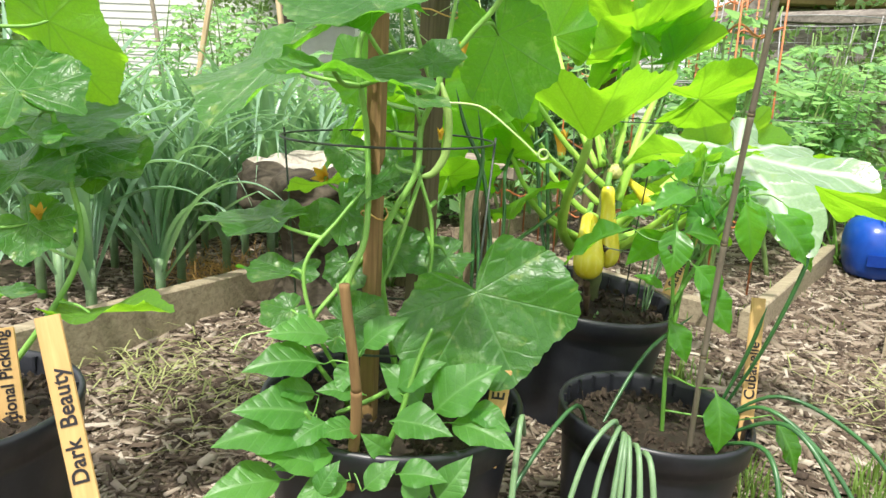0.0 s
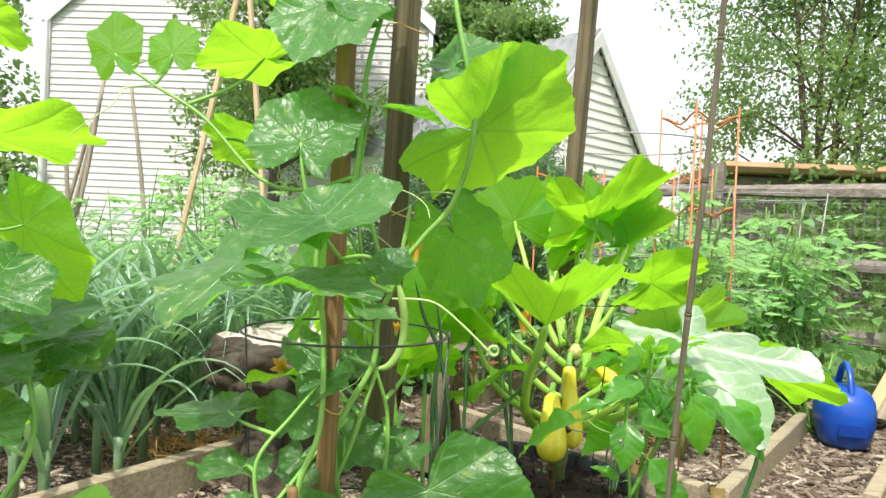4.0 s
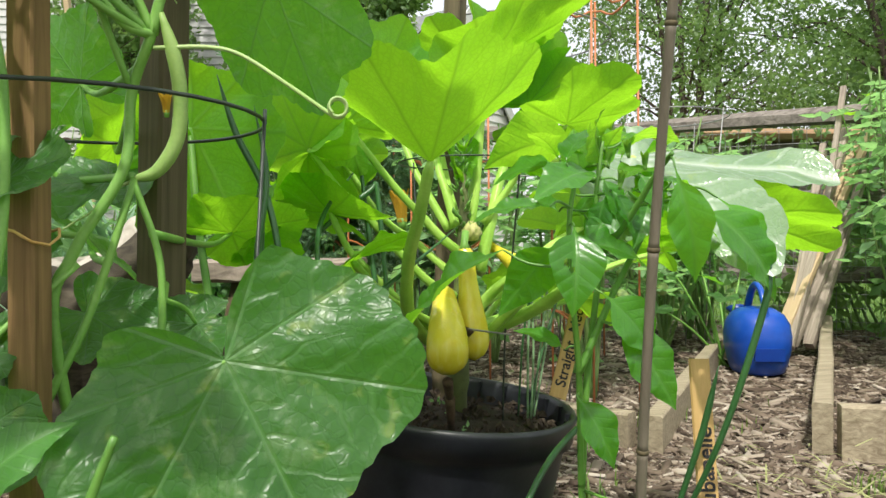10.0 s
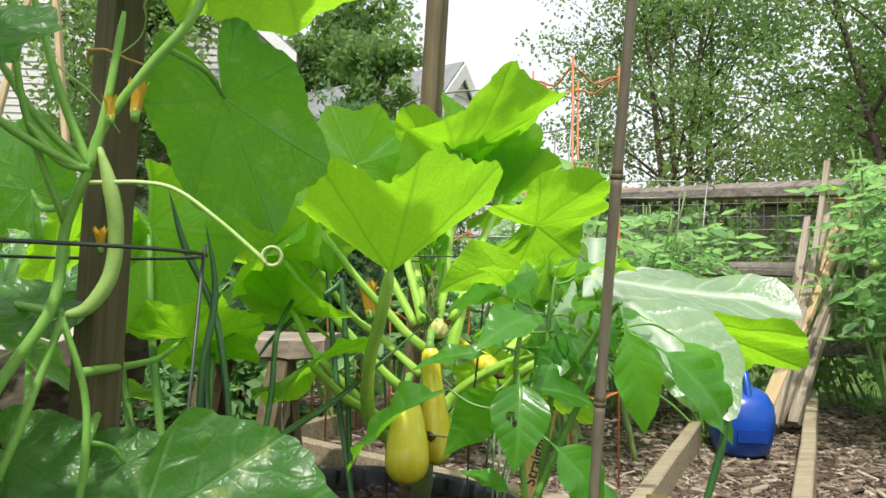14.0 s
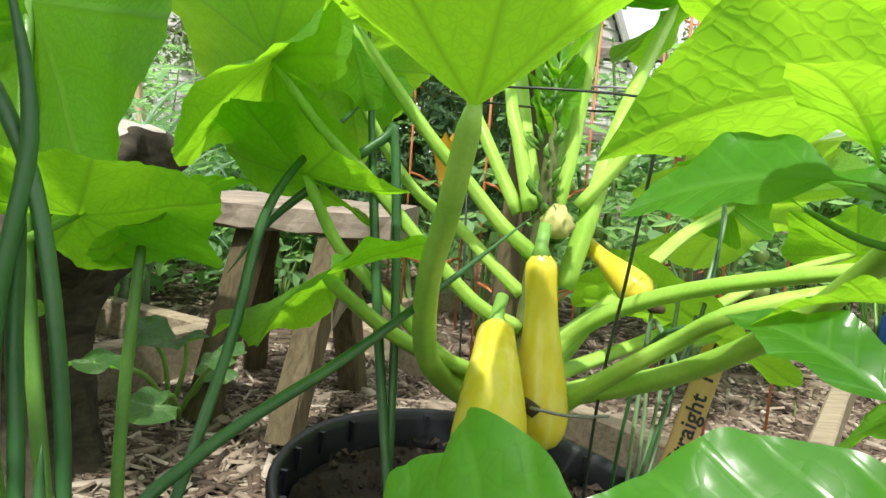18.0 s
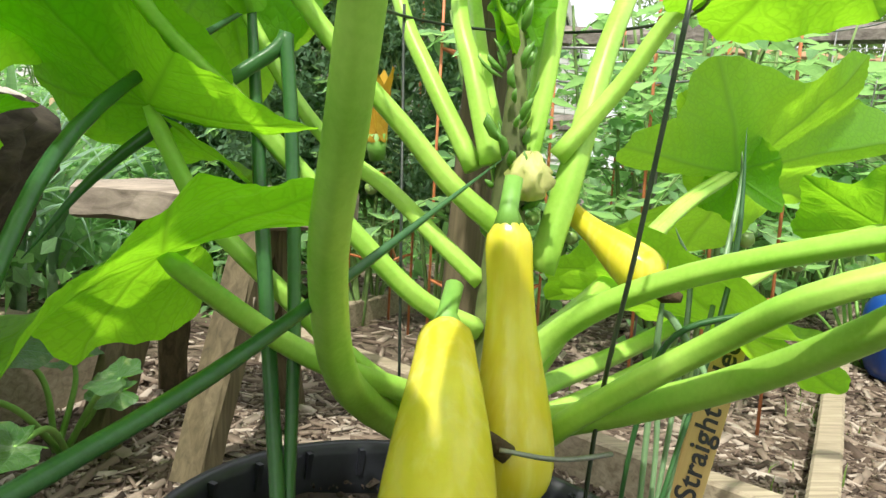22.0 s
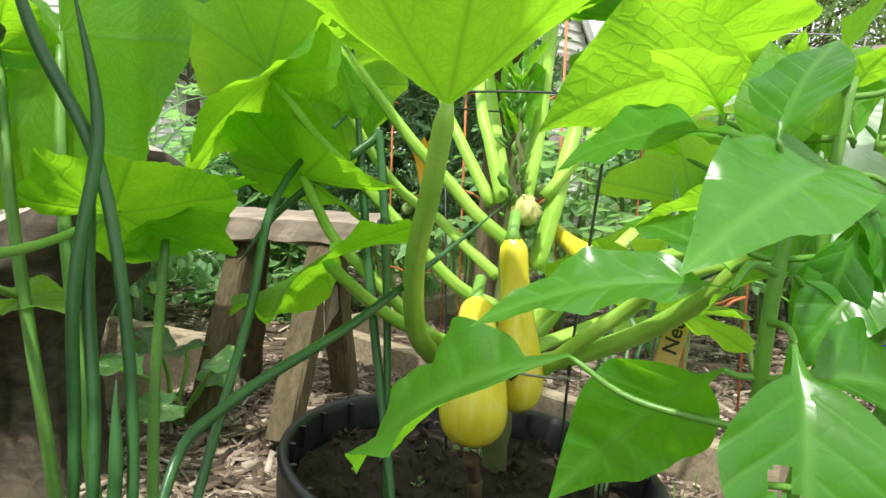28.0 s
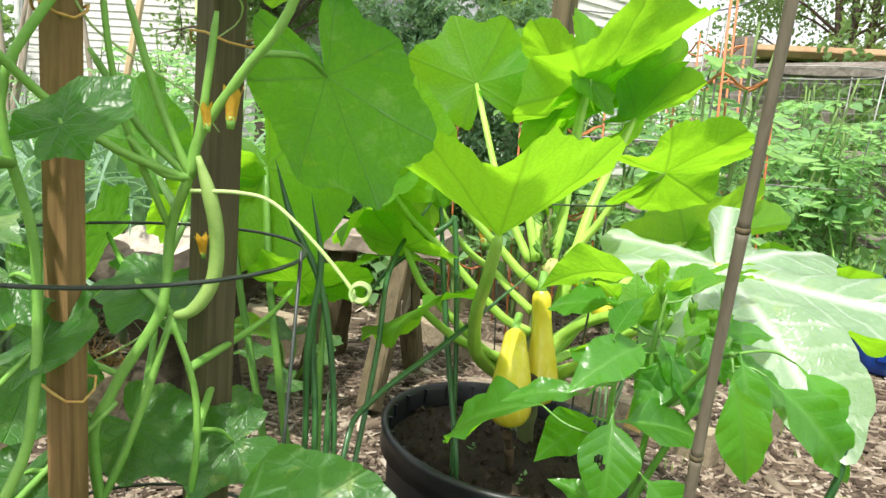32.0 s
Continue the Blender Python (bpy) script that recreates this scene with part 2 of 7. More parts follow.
def wood_material(name, dark, light, grain=(3, 60, 60), rough=0.75, stain=0.25):
    m = Mat(name, rough, 0, 0.25)
    vec = m.coord("Object", grain)
    g = m.noise(vec, 1.6, 6, 0.65, 0.8)
    base = m.ramp(g, (0.3, dark), (0.68, light))
    st = m.noise(m.coord("Object"), 7.0, 4)
    base = m.mix(m.math("MULTIPLY", m.math("SUBTRACT", st, 0.5, clamp=True), stain * 6, clamp=True), base, tuple(c * 0.45 for c in dark))
    m.color(m.mix(m.math("MULTIPLY", m.random(), 0.25), base, tuple(c * 0.7 for c in light)))
    m.bump(g, 0.5, 0.002)
    return m.m


M_SQ_LEAF = leaf_material("squash_leaf", (0.055, 0.19, 0.016), (0.125, 0.33, 0.03), (0.18, 0.39, 0.05), 0.50, (0.42, 0.86, 0.025), 0.58, 0.12, spec=0.3, bump=0.36, net_mix=0.06, mottle=0.12)
# silvery mottled leaf; its colours are whitened further to carry the sky's glare
M_SILVER_GLARE = leaf_material("silver_glare_leaf", (0.15, 0.27, 0.13), (0.44, 0.55, 0.40), (0.58, 0.66, 0.54), 0.27, (0.42, 0.75, 0.08), 0.26, 0.3, spec=1.0, bump=0.6, vein_mix=0.85, veinw=0.04, net_mix=0.05, mottle=0.4)
M_CU_LEAF = leaf_material("cucumber_leaf", (0.022, 0.088, 0.018), (0.070, 0.195, 0.046), (0.16, 0.33, 0.11), 0.34, (0.26, 0.72, 0.025), 0.44, 0.55, spec=0.5, cells=120.0, net_mix=0.08, sheen=0.15, mottle=0.70, veinw=0.016, vein_mix=0.75, bump=0.5, secondary=34.0, quilt=1.0)
M_PE_LEAF = leaf_material("pepper_leaf", (0.026, 0.120, 0.014), (0.075, 0.265, 0.030), (0.16, 0.40, 0.07), 0.27, (0.36, 0.84, 0.03), 0.44, 0.0, 48.0, 0.18, 0.6, cells=130.0, net_mix=0.08)
M_YP_LEAF = leaf_material("young_pepper_leaf", (0.038, 0.140, 0.024), (0.10, 0.28, 0.055), (0.18, 0.39, 0.11), 0.38, (0.28, 0.70, 0.04), 0.40, 0, 48.0, 0.28, 0.45, cells=130.0, net_mix=0.08)
# lighter leaf for young shoots, also for older leaves painted as sunlit
M_PALE_LEAF = leaf_material("young_leaf", (0.08, 0.22, 0.025), (0.14, 0.35, 0.045), (0.21, 0.42, 0.09), 0.5, (0.46, 0.88, 0.035), 0.56, 0.1, spec=0.3)
M_TOM_LEAF = leaf_material("tomato_leaf", (0.09, 0.215, 0.085), (0.27, 0.47, 0.22), (0.27, 0.44, 0.22), 0.55, (0.46, 0.84, 0.26), 0.52, 0, 30.0, 0.2, 0.3, True)
M_LEEK = leaf_material("leek_leaf", (0.075, 0.18, 0.095), (0.25, 0.40, 0.26), (0.28, 0.43, 0.28), 0.30, (0.32, 0.62, 0.2), 0.32, 0, 0.0, 0.1, 0.6)
M_ONION = stem_material("onion_leaf", (0.018, 0.075, 0.025), (0.05, 0.15, 0.045), 0.32)
M_ONION_PALE = stem_material("onion_pale", (0.09, 0.17, 0.08), (0.2, 0.32, 0.16), 0.4)
M_PETIOLE = stem_material("squash_stalk", (0.22, 0.47, 0.045), (0.44, 0.68, 0.13), 0.42)
M_VINE = stem_material("cucumber_vine", (0.11, 0.28, 0.035), (0.23, 0.44, 0.09), 0.5)
M_TENDRIL = stem_material("tendril", (0.28, 0.42, 0.12), (0.45, 0.58, 0.25), 0.5)
M_BLOSSOM = stem_material("pale_blossom", (0.36, 0.38, 0.10), (0.62, 0.58, 0.26), 0.6)
M_PSTEM = stem_material("pepper_stem", (0.06, 0.18, 0.025), (0.14, 0.30, 0.05), 0.4)
M_TSTEM = stem_material("tomato_stem", (0.08, 0.16, 0.04), (0.18, 0.28, 0.08), 0.6)
M_BOARD = wood_material("bed_board", (0.17, 0.132, 0.085), (0.45, 0.385, 0.27))
M_STAKE_RED = wood_material("stake_red", (0.12, 0.070, 0.028), (0.30, 0.185, 0.078), (40, 40, 2.5))
M_STAKE_GREY = wood_material("stake_grey", (0.045, 0.036, 0.018), (0.155, 0.125, 0.070), (55, 55, 2.0))
M_LATH = wood_material("pale_lath", (0.40, 0.28, 0.15), (0.66, 0.52, 0.33), (30, 30, 2))
M_BENCH = wood_material("bench_wood", (0.13, 0.105, 0.08), (0.40, 0.34, 0.27), (4, 40, 40))
M_LOG = wood_material("weathered_log", (0.008, 0.007, 0.005), (0.105, 0.088, 0.062), (14, 14, 34), 0.85)
M_CUTWOOD = wood_material("cut_wood", (0.22, 0.195, 0.15), (0.58, 0.53, 0.45), (22, 6, 9), 0.8)
M_FENCE = wood_material("fence_wood", (0.07, 0.06, 0.05), (0.28, 0.25, 0.215), (3, 30, 30), 0.85)
M_LABEL = wood_material("label_wood", (0.42, 0.25, 0.09), (0.66, 0.45, 0.19), (25, 25, 3), 0.7, 0.12)
M_WEATHERED = wood_material("weathered_stake", (0.17, 0.14, 0.105), (0.42, 0.36, 0.29), (40, 40, 2.5))
M_CANE = wood_material("bamboo", (0.085, 0.072, 0.052), (0.21, 0.18, 0.135), (30, 30, 2), 0.5)


def simple(name, col_a, col_b, scale, rough=0.6, bump=0.2, spec=0.4, metal=0.0):
    m = Mat(name, rough, metal, spec)
    vec = m.coord("Object")
    n1 = m.math("ADD", m.math("MULTIPLY", m.noise(vec, scale, 4), 0.65), m.math("MULTIPLY", m.noise(vec, scale * 9, 3), 0.35))
    m.color(m.ramp(n1, (0.33, col_a), (0.68, col_b)))
    if bump:
        m.bump(n1, bump, 0.004)
    return m.m


M_SOIL = simple("soil", (0.014, 0.011, 0.008), (0.048, 0.037, 0.028), 40, 0.9, 0.9, 0.2)
M_CRUMB = simple("soil_crumb", (0.02, 0.015, 0.011), (0.085, 0.064, 0.046), 90, 0.9, 0.5, 0.2)
M_MULCH = simple("mulch", (0.045, 0.034, 0.023), (0.19, 0.152, 0.108), 34, 0.9, 0.8, 0.2)
M_GRASSGROUND = simple("lawn", (0.035, 0.085, 0.015), (0.12, 0.20, 0.05), 6, 0.9, 0.5, 0.2)
M_POT = simple("black_plastic", (0.008, 0.009, 0.012), (0.022, 0.024, 0.03), 18, 0.38, 0.05, 0.5)
M_ROOF = simple("grey_shingle", (0.16, 0.17, 0.18), (0.27, 0.28, 0.29), 9, 0.9, 0.4)
M_SIDING = simple("white_siding", (0.47, 0.46, 0.46), (0.58, 0.57, 0.565), 1.2, 0.6, 0.05)
# white siding lightened so the small house's gable looks lit
M_LIT_SIDING = simple("lit_white_siding", (0.74, 0.74, 0.72), (0.85, 0.85, 0.83), 1.2, 0.6, 0.05)
M_TRIM = simple("white_trim", (0.6, 0.6, 0.6), (0.75, 0.75, 0.75), 3, 0.5, 0.0)
M_GLASSDARK = simple("window_glass", (0.03, 0.04, 0.05), (0.06, 0.07, 0.08), 2, 0.08, 0.0, 0.8)
M_TAN = simple("tan_roof", (0.26, 0.155, 0.08), (0.42, 0.28, 0.16), 5, 0.8, 0.2)
M_BLUE = simple("blue_plastic", (0.006, 0.05, 0.33), (0.012, 0.085, 0.46), 8, 0.28, 0.03, 0.5)
M_BLUE_DARK = simple("blue_shadow_plastic", (0.005, 0.03, 0.22), (0.008, 0.05, 0.3), 8, 0.35, 0.03, 0.5)
M_WIRE = simple("dark_wire", (0.012, 0.022, 0.016), (0.04, 0.05, 0.04), 50, 0.4, 0.1, 0.5)
M_ORANGE = simple("orange_wire", (0.42, 0.13, 0.045), (0.58, 0.22, 0.09), 30, 0.45, 0.05)
M_MESHWIRE = simple("galvanised_wire", (0.2, 0.2, 0.19), (0.36, 0.36, 0.35), 40, 0.5, 0.0, 0.5, 0.6)
M_INK = simple("ink", (0.012, 0.01, 0.012), (0.02, 0.018, 0.02), 30, 0.6, 0.0)
M_BARK = simple("bark", (0.045, 0.035, 0.028), (0.15, 0.12, 0.10), 14, 0.9, 0.8, 0.2)
M_STRAW = simple("straw", (0.45, 0.24, 0.06), (0.70, 0.46, 0.17), 40, 0.8, 0.2)


def smoothstep(a, b, x):
    t = min(max((x - a) / (b - a), 0.0), 1.0)
    return t * t * (3 - 2 * t)


def ground_z(x, y):
    near = -0.085 * (1 - smoothstep(0.85, 1.75, y)) - 0.02 * min(max(x, -2), 2) * (1 - smoothstep(2, 6, y))
    far = 0.10 * smoothstep(3.5, 12, y)
    return near + far + 0.008 * noise.noise((x * 2.2, y * 2.2, 3.0)) * (1 - smoothstep(6, 14, math.hypot(x, y)))


# ground: one sheet, finer near the garden
def spaced():
    a = [i * 0.08 for i in range(0, 51)]
    d, x = 0.12, 4.0
    while x < 400:
        x += d
        d *= 1.22
        a.append(x)
    return [-v for v in a[:0:-1]] + a


gx = spaced()
gy = [v + 1.5 for v in gx]
gv = [(x, y, ground_z(x, y)) for y in gy for x in gx]
gn = len(gx)
gf = [(j * gn + i, j * gn + i + 1, (j + 1) * gn + i + 1, (j + 1) * gn + i) for j in range(len(gy) - 1) for i in range(gn - 1)]
gme = mesh_of("ground", gv, gf, [M_MULCH, M_GRASSGROUND])


def in_garden(x, y):
    edge = 4.3 - 0.42 * x
    return -6.5 < x < 4.0 and -1.5 < y < edge and not (x > 0.62 + 0.1 * math.sin(7 * y) and y < 1.12 + 0.08 * math.sin(9 * x))


gme.polygons.foreach_set("material_index", [0 if in_garden(p.center.x, p.center.y) else 1 for p in gme.polygons])
tagged(put("ground", gme), "brown wood chip mulch giving way to mown lawn", "ground", kind="structure")


# ---------------------------------------------------------------- raised beds
def bed_board(name, a, b, top, h=0.1, w=0.038, mat=None):
    v, f = board_geo((a[0], a[1], top - h), (b[0], b[1], top - h), w, h)
    return put(name, mesh_of(name, v, f, mat or M_BOARD, smooth=False))


def raised_bed(label, boards, h=0.12, group="raised beds"):
    t = thing("raised_bed", label, "raised bed", group=group)
    for a, b, top in boards:
        bed_board("board", a, b, top, h).parent = t
    return t


leek_bed = raised_bed("weathered timber raised bed full of leeks", [((-0.86, 1.17), (-0.155, 2.295), 0.105), ((-0.16, 2.335), (-1.6, 3.20), 0.098), ((-0.88, 1.17), (-2.2, 2.0), 0.105)])
mid_bed = raised_bed("pale timber raised bed of bare mulch and tomatoes", [((0.10, 2.60), (0.757, 1.765), 0.062), ((0.782, 1.728), (1.76, 3.03), 0.062), ((0.08, 2.62), (0.75, 3.5), 0.066)])
right_bed = raised_bed("new timber raised bed with tomato plants", [((1.115, 1.66), (2.30, 3.13), 0.088), ((1.14, 1.645), (2.1, 1.18), 0.088)])


# ---------------------------------------------------------------- pots
def lathe(profile, n=40):
    vs, fs = [], []
    for r, z in profile:
        for k in range(n):
            a = 2 * math.pi * k / n
            vs.append((r * math.cos(a), r * math.sin(a), z))
    for i in range(len(profile) - 1):
        for k in range(n):
            k2 = (k + 1) % n
            fs.append((i * n + k, i * n + k2, (i + 1) * n + k2, (i + 1) * n + k))
    return vs, fs


def soil_disc(r, z, seed):
    vs, fs, n, rings = [(0, 0, z + 0.01)], [], 36, 9
    for i in range(1, rings + 1):
        for k in range(n):
            a, q = 2 * math.pi * k / n, r * i / rings
            p = (q * math.cos(a), q * math.sin(a))
            vs.append((*p, z + 0.010 * noise.noise((p[0] * 18 + seed, p[1] * 18, 0)) + 0.006 * noise.noise((p[0] * 60, p[1] * 60, seed)) - 0.008 * (i / rings) ** 3))
    for k in range(n):
        fs.append((0, 1 + k, 1 + (k + 1) % n))
    for i in range(rings - 1):
        for k in range(n):
            k2 = (k + 1) % n
            fs.append((1 + i * n + k, 1 + (i + 1) * n + k, 1 + (i + 1) * n + k2, 1 + i * n + k2))
    return vs, fs


def plant_pot(at, r, height, label, tilt=(0, 0), soil=0.024):
    """Round black nursery pot: tapered wall, rolled rim with slots on the inside, soil."""
    t = thing("plant_pot", label, "plant pot", group="black nursery pots")
    t.matrix_basis = pose(at[0], at[1], at[2], tilt[0], tilt[1], 0)
    h = height
    prof = [(r * 0.80, -h), (r * 0.86, -h * 0.6), (r * 0.925, -0.045), (r * 0.93, -0.034), (r * 0.985, -0.032), (r * 0.99, -0.006), (r * 1.0, 0.0), (r * 0.985, 0.006), (r * 0.955, 0.005), (r * 0.94, -0.004), (r * 0.925, -0.03), (r * 0.90, -0.05), (r * 0.84, -h * 0.6), (r * 0.77, -h + 0.006)]
    v, f = lathe(prof, 56)
    put("pot_wall", mesh_of("pot_wall", v, f, M_POT), t)
    base = lathe([(0.001, -h + 0.002), (r * 0.80, -h + 0.002)], 40)
    put("pot_base", mesh_of("pot_base", *base, M_POT), t)
    box = [(x, y, z) for x in (r * 0.915, r * 0.945) for y in (-0.0022, 0.0022) for z in (-0.020, 0.002)]
    rib = mesh_of("rim_rib", box, [(0, 1, 3, 2), (4, 6, 7, 5), (0, 4, 5, 1), (2, 3, 7, 6), (1, 5, 7, 3), (0, 2, 6, 4)], M_POT, smooth=False)
    for k in range(24):
        put("rim_rib", rib, t, at=Matrix.Rotation(2 * math.pi * k / 24, 4, "Z"))
    v, f = soil_disc(r * 0.905, -soil, at[0] * 7)
    put("soil", mesh_of("soil", v, f, M_SOIL), t, "dark crumbly potting soil")
    g, crumbs = random.Random(int(r * 1e4)), []
    for k in range(900):
        a, q, e = g.uniform(0, 6.28), r * 0.88 * math.sqrt(g.random()), 0.0012 + 0.008 * g.random() ** 4
        c = Vector((q * math.cos(a), q * math.sin(a), -soil + 0.006 * g.random()))
        w = [Vector((g.uniform(-1, 1), g.uniform(-1, 1), g.uniform(-0.7, 0.7))).normalized() * e for i in range(2)]
        u = Vector((0, 0, e * 0.8))
        crumbs.append(([c + w[0], c - w[0], c + w[1], c - w[1], c + u, c - u], [(0, 2, 4), (2, 1, 4), (1, 3, 4), (3, 0, 4), (2, 0, 5), (1, 2, 5), (3, 1, 5), (0, 3, 5)]))
    tagged(put("soil_litter", mesh_of("soil_litter", *join_geo(*crumbs), M_CRUMB, smooth=False), t), kind="stuff")
    return t


plant_pot((0.305, 1.430, 0.180), 0.191, 0.235, "black nursery pot holding a yellow squash plant", (1.5, 6.0))
plant_pot((-0.05, 0.93, 0.165), 0.18, 0.25, "black nursery pot with climbing cucumber and stakes", (0, 2.0))
plant_pot((0.335, 1.0, 0.125), 0.142, 0.21, "black nursery pot with a pepper plant and onions", (0, 3.0))
plant_pot((-0.60, 0.82, 0.185), 0.165, 0.27, "black nursery pot of pickling cucumbers", (0, 2.0))


# ---------------------------------------------------------------- stakes, canes, labels
def square_stake(name, a, b, w, mat, label, category="stake", d=None):
    """Sawn stake from a (foot) to b (top), w wide and d deep."""
    a, b = Vector(a), Vector(b)
    m = Matrix.Translation(a) @ (b - a).to_track_quat("Z", "Y").to_matrix().to_4x4()
    h, d, e = (b - a).length, d or w, w * 0.08
    ring = [(-w / 2 + e, -d / 2), (w / 2 - e, -d / 2), (w / 2, -d / 2 + e), (w / 2, d / 2 - e), (w / 2 - e, d / 2), (-w / 2 + e, d / 2), (-w / 2, d / 2 - e), (-w / 2, -d / 2 + e)]
    vs, n = [], 9
    for i in range(n):
        z = h * i / (n - 1)
        s = 0.012 * w * math.sin(i * 1.7)
        vs += [(x + s, y - s, z) for x, y in ring]
    fs = [tuple(range(8))[::-1], tuple((n - 1) * 8 + k for k in range(8))]
    for i in range(n - 1):
        for k in range(8):
            fs.append((i * 8 + k, i * 8 + (k + 1) % 8, (i + 1) * 8 + (k + 1) % 8, (i + 1) * 8 + k))
    return tagged(put(name, mesh_of(name, vs, fs, mat, smooth=False), at=m), label, category)


STAKE = square_stake("garden_stake", (-0.083, 0.915, 0.06), (-0.078, 0.93, 1.30), 0.020, M_STAKE_RED, "slim reddish wooden stake in the cucumber pot")
POST = square_stake("garden_post", (-0.028, 1.045, 0.06), (-0.001, 1.075, 1.35), 0.031, M_STAKE_GREY, "thick grey weathered wooden post in the cucumber pot", "post")


def cane(name, a, b, r, label, nodes=5, mat=None):
    t = thing(name, label, "cane")
    a, b = Vector(a), Vector(b)

    def at(s):
        return a.lerp(b, s) + Vector((0.006 * math.sin(s * 5 + a.x * 9), 0.004 * math.cos(s * 4), 0))
    for i in range(nodes):
        pts = [at((i + u) / nodes) for u in (0.0, 0.04, 0.3, 0.7, 0.96, 1.0)]
        rad = [r * k * (1 - 0.2 * i / nodes) for k in ((1, 1, 1, 1, 1, 1) if mat else (1.12, 1.0, 0.94, 0.94, 0.99, 1.06))]
        put("cane_joint", mesh_of("cane_joint", *tube(pts, rad, 10), mat or M_CANE), t)
        if mat is None and i:
            put("node_ring", mesh_of("node_ring", *tube([at(i / nodes - 0.002), at(i / nodes), at(i / nodes + 0.002)], [rad[0] * 0.98, rad[0] * 1.1, rad[0] * 0.98], 10), M_STAKE_GREY), t, "raised bamboo ring")
    return t


cane("bamboo_cane", (0.374, 0.942, 0.085), (0.349, 0.776, 1.05), 0.0043, "grey brown bamboo cane supporting the pepper plant", 6)


def label_stick(a, b, label, text="", w=0.026, size=0.02, flip=0.0, bars=0, turn=0.0, start=0.1):
    """Flat wooden plant label from foot a to top b, written on its face along the stick."""
    t = thing("plant_label", label, "plant label", group="wooden plant labels")
    a, b = Vector(a), Vector(b)
    up = (b - a).normalized()
    face = Vector((math.sin(radians(turn)), -math.cos(radians(turn)), 0))
    face = (face - up * face.dot(up)).normalized()
    side = face.cross(up)
    m = Matrix((side.to_4d(), face.to_4d(), up.to_4d(), (0, 0, 0, 1))).transposed()
    m.translation = a
    t.matrix_basis = m
    h, d, e = (b - a).length, 0.004, 0.0012
    prof = [(-w / 2 + e, -d / 2), (w / 2 - e, -d / 2), (w / 2, 0), (w / 2 - e, d / 2), (-w / 2 + e, d / 2), (-w / 2, 0)]
    vs = []
    for z in (0, h * 0.3, h * 0.7, h - 0.002, h):
        k = 1 if z < h else 0.96
        vs += [(x * k, y, z) for x, y in prof]
    fs = [tuple(range(6)), tuple(4 * 6 + k for k in range(6))[::-1]]
    for i in range(4):
        for k in range(6):
            fs.append((i * 6 + k, (i + 1) * 6 + k, (i + 1) * 6 + (k + 1) % 6, i * 6 + (k + 1) % 6))
    put("stick", mesh_of("stick", vs, fs, M_LABEL, smooth=False), t)
    if text:
        cu = bpy.data.curves.new("writing", "FONT")
        cu.body, cu.size, cu.extrude, cu.offset = text, size, 0.0003, 0.0004
        cu.align_y = "CENTER"
        cu.space_character = 1.02
        cu.materials.append(M_INK)
        ob = put("writing", cu, t, "black handwritten letters")
        # written upwards along the stick, on the face towards +face
        ob.matrix_basis = Matrix.Translation((0, d / 2 + 0.0006, h * start)) @ Matrix(((0, 1, 0, 0), (0, 0, 1, 0), (1, 0, 0, 0), (0, 0, 0, 1)))
    return t


# ---------------------------------------------------------------- fence
def fence_line(pts, label):
    t = thing("split_rail_fence", label, "fence")
    for i, (x, y) in enumerate(pts):
        z = ground_z(x, y)
        v, f = tube(spline([(x, y, z - 0.1), (x + 0.01, y, z + 0.55), (x + 0.015 * math.sin(i * 3), y, z + 1.12)], 8), 0.055, 7)
        put("post", mesh_of("post", v, f, M_FENCE, smooth=False), t)
    wires = []
    for (x0, y0), (x1, y1) in zip(pts, pts[1:]):
        for h in (0.28, 0.62, 0.98):
            a, b = Vector((x0, y0, ground_z(x0, y0) + h)), Vector((x1, y1, ground_z(x1, y1) + h))
            q = [a.lerp(b, k / 7) + Vector((0, 0, 0.02 * noise.noise((a.x + k, h * 5, 1)))) for k in range(8)]
            r = [k * (1.0 if h > 0.9 else 0.85) for k in (0.026, 0.042, 0.05, 0.052, 0.05, 0.047, 0.042, 0.026)]
            v, f = tube(q, r, 6, 0.75)
            put("rail", mesh_of("rail", v, f, M_FENCE, smooth=False), t)
        L = math.hypot(x1 - x0, y1 - y0)
        n = int(L / 0.055)
        for k in range(n + 1):
            u = k / n
            x, y = x0 + (x1 - x0) * u, y0 + (y1 - y0) * u - 0.06
            z = ground_z(x, y)
            wires.append(tube([(x, y, z), (x, y, z + 0.95)], 0.0013, 3, cap=False))
        for k in range(16):
            h = 0.02 + k * 0.06
            wires.append(tube([(x0, y0 - 0.06, ground_z(x0, y0) + h), (x1, y1 - 0.06, ground_z(x1, y1) + h)], 0.0013, 3, cap=False))
    tagged(put("wire_mesh", mesh_of("wire_mesh", *join_geo(*wires), M_MESHWIRE), t, "thin galvanised wire netting"), kind="stuff")
    return t


fence_line([(3.6, 2.35), (1.55, 3.80), (0.1, 4.52)], "weathered grey split rail fence backed with wire netting")
for i in range(9):
    u = i / 8
    foot = (1.78 + 0.16 * rng.random(), 2.72 + 0.10 * rng.random(), 0.02)
    top = (2.28 + 0.25 * u + 0.1 * rng.random(), 3.20 - 0.1 * u, 0.80 + 0.28 * rng.random())
    w = 0.022 + 0.012 * rng.random()
    s = square_stake("loose_stake", foot, top, w, rng.choice([M_WEATHERED, M_WEATHERED, M_WEATHERED, M_FENCE, M_LATH]), "spare wooden garden stake leaning on the fence")
    tagged(s, group="stakes leaning on the fence")


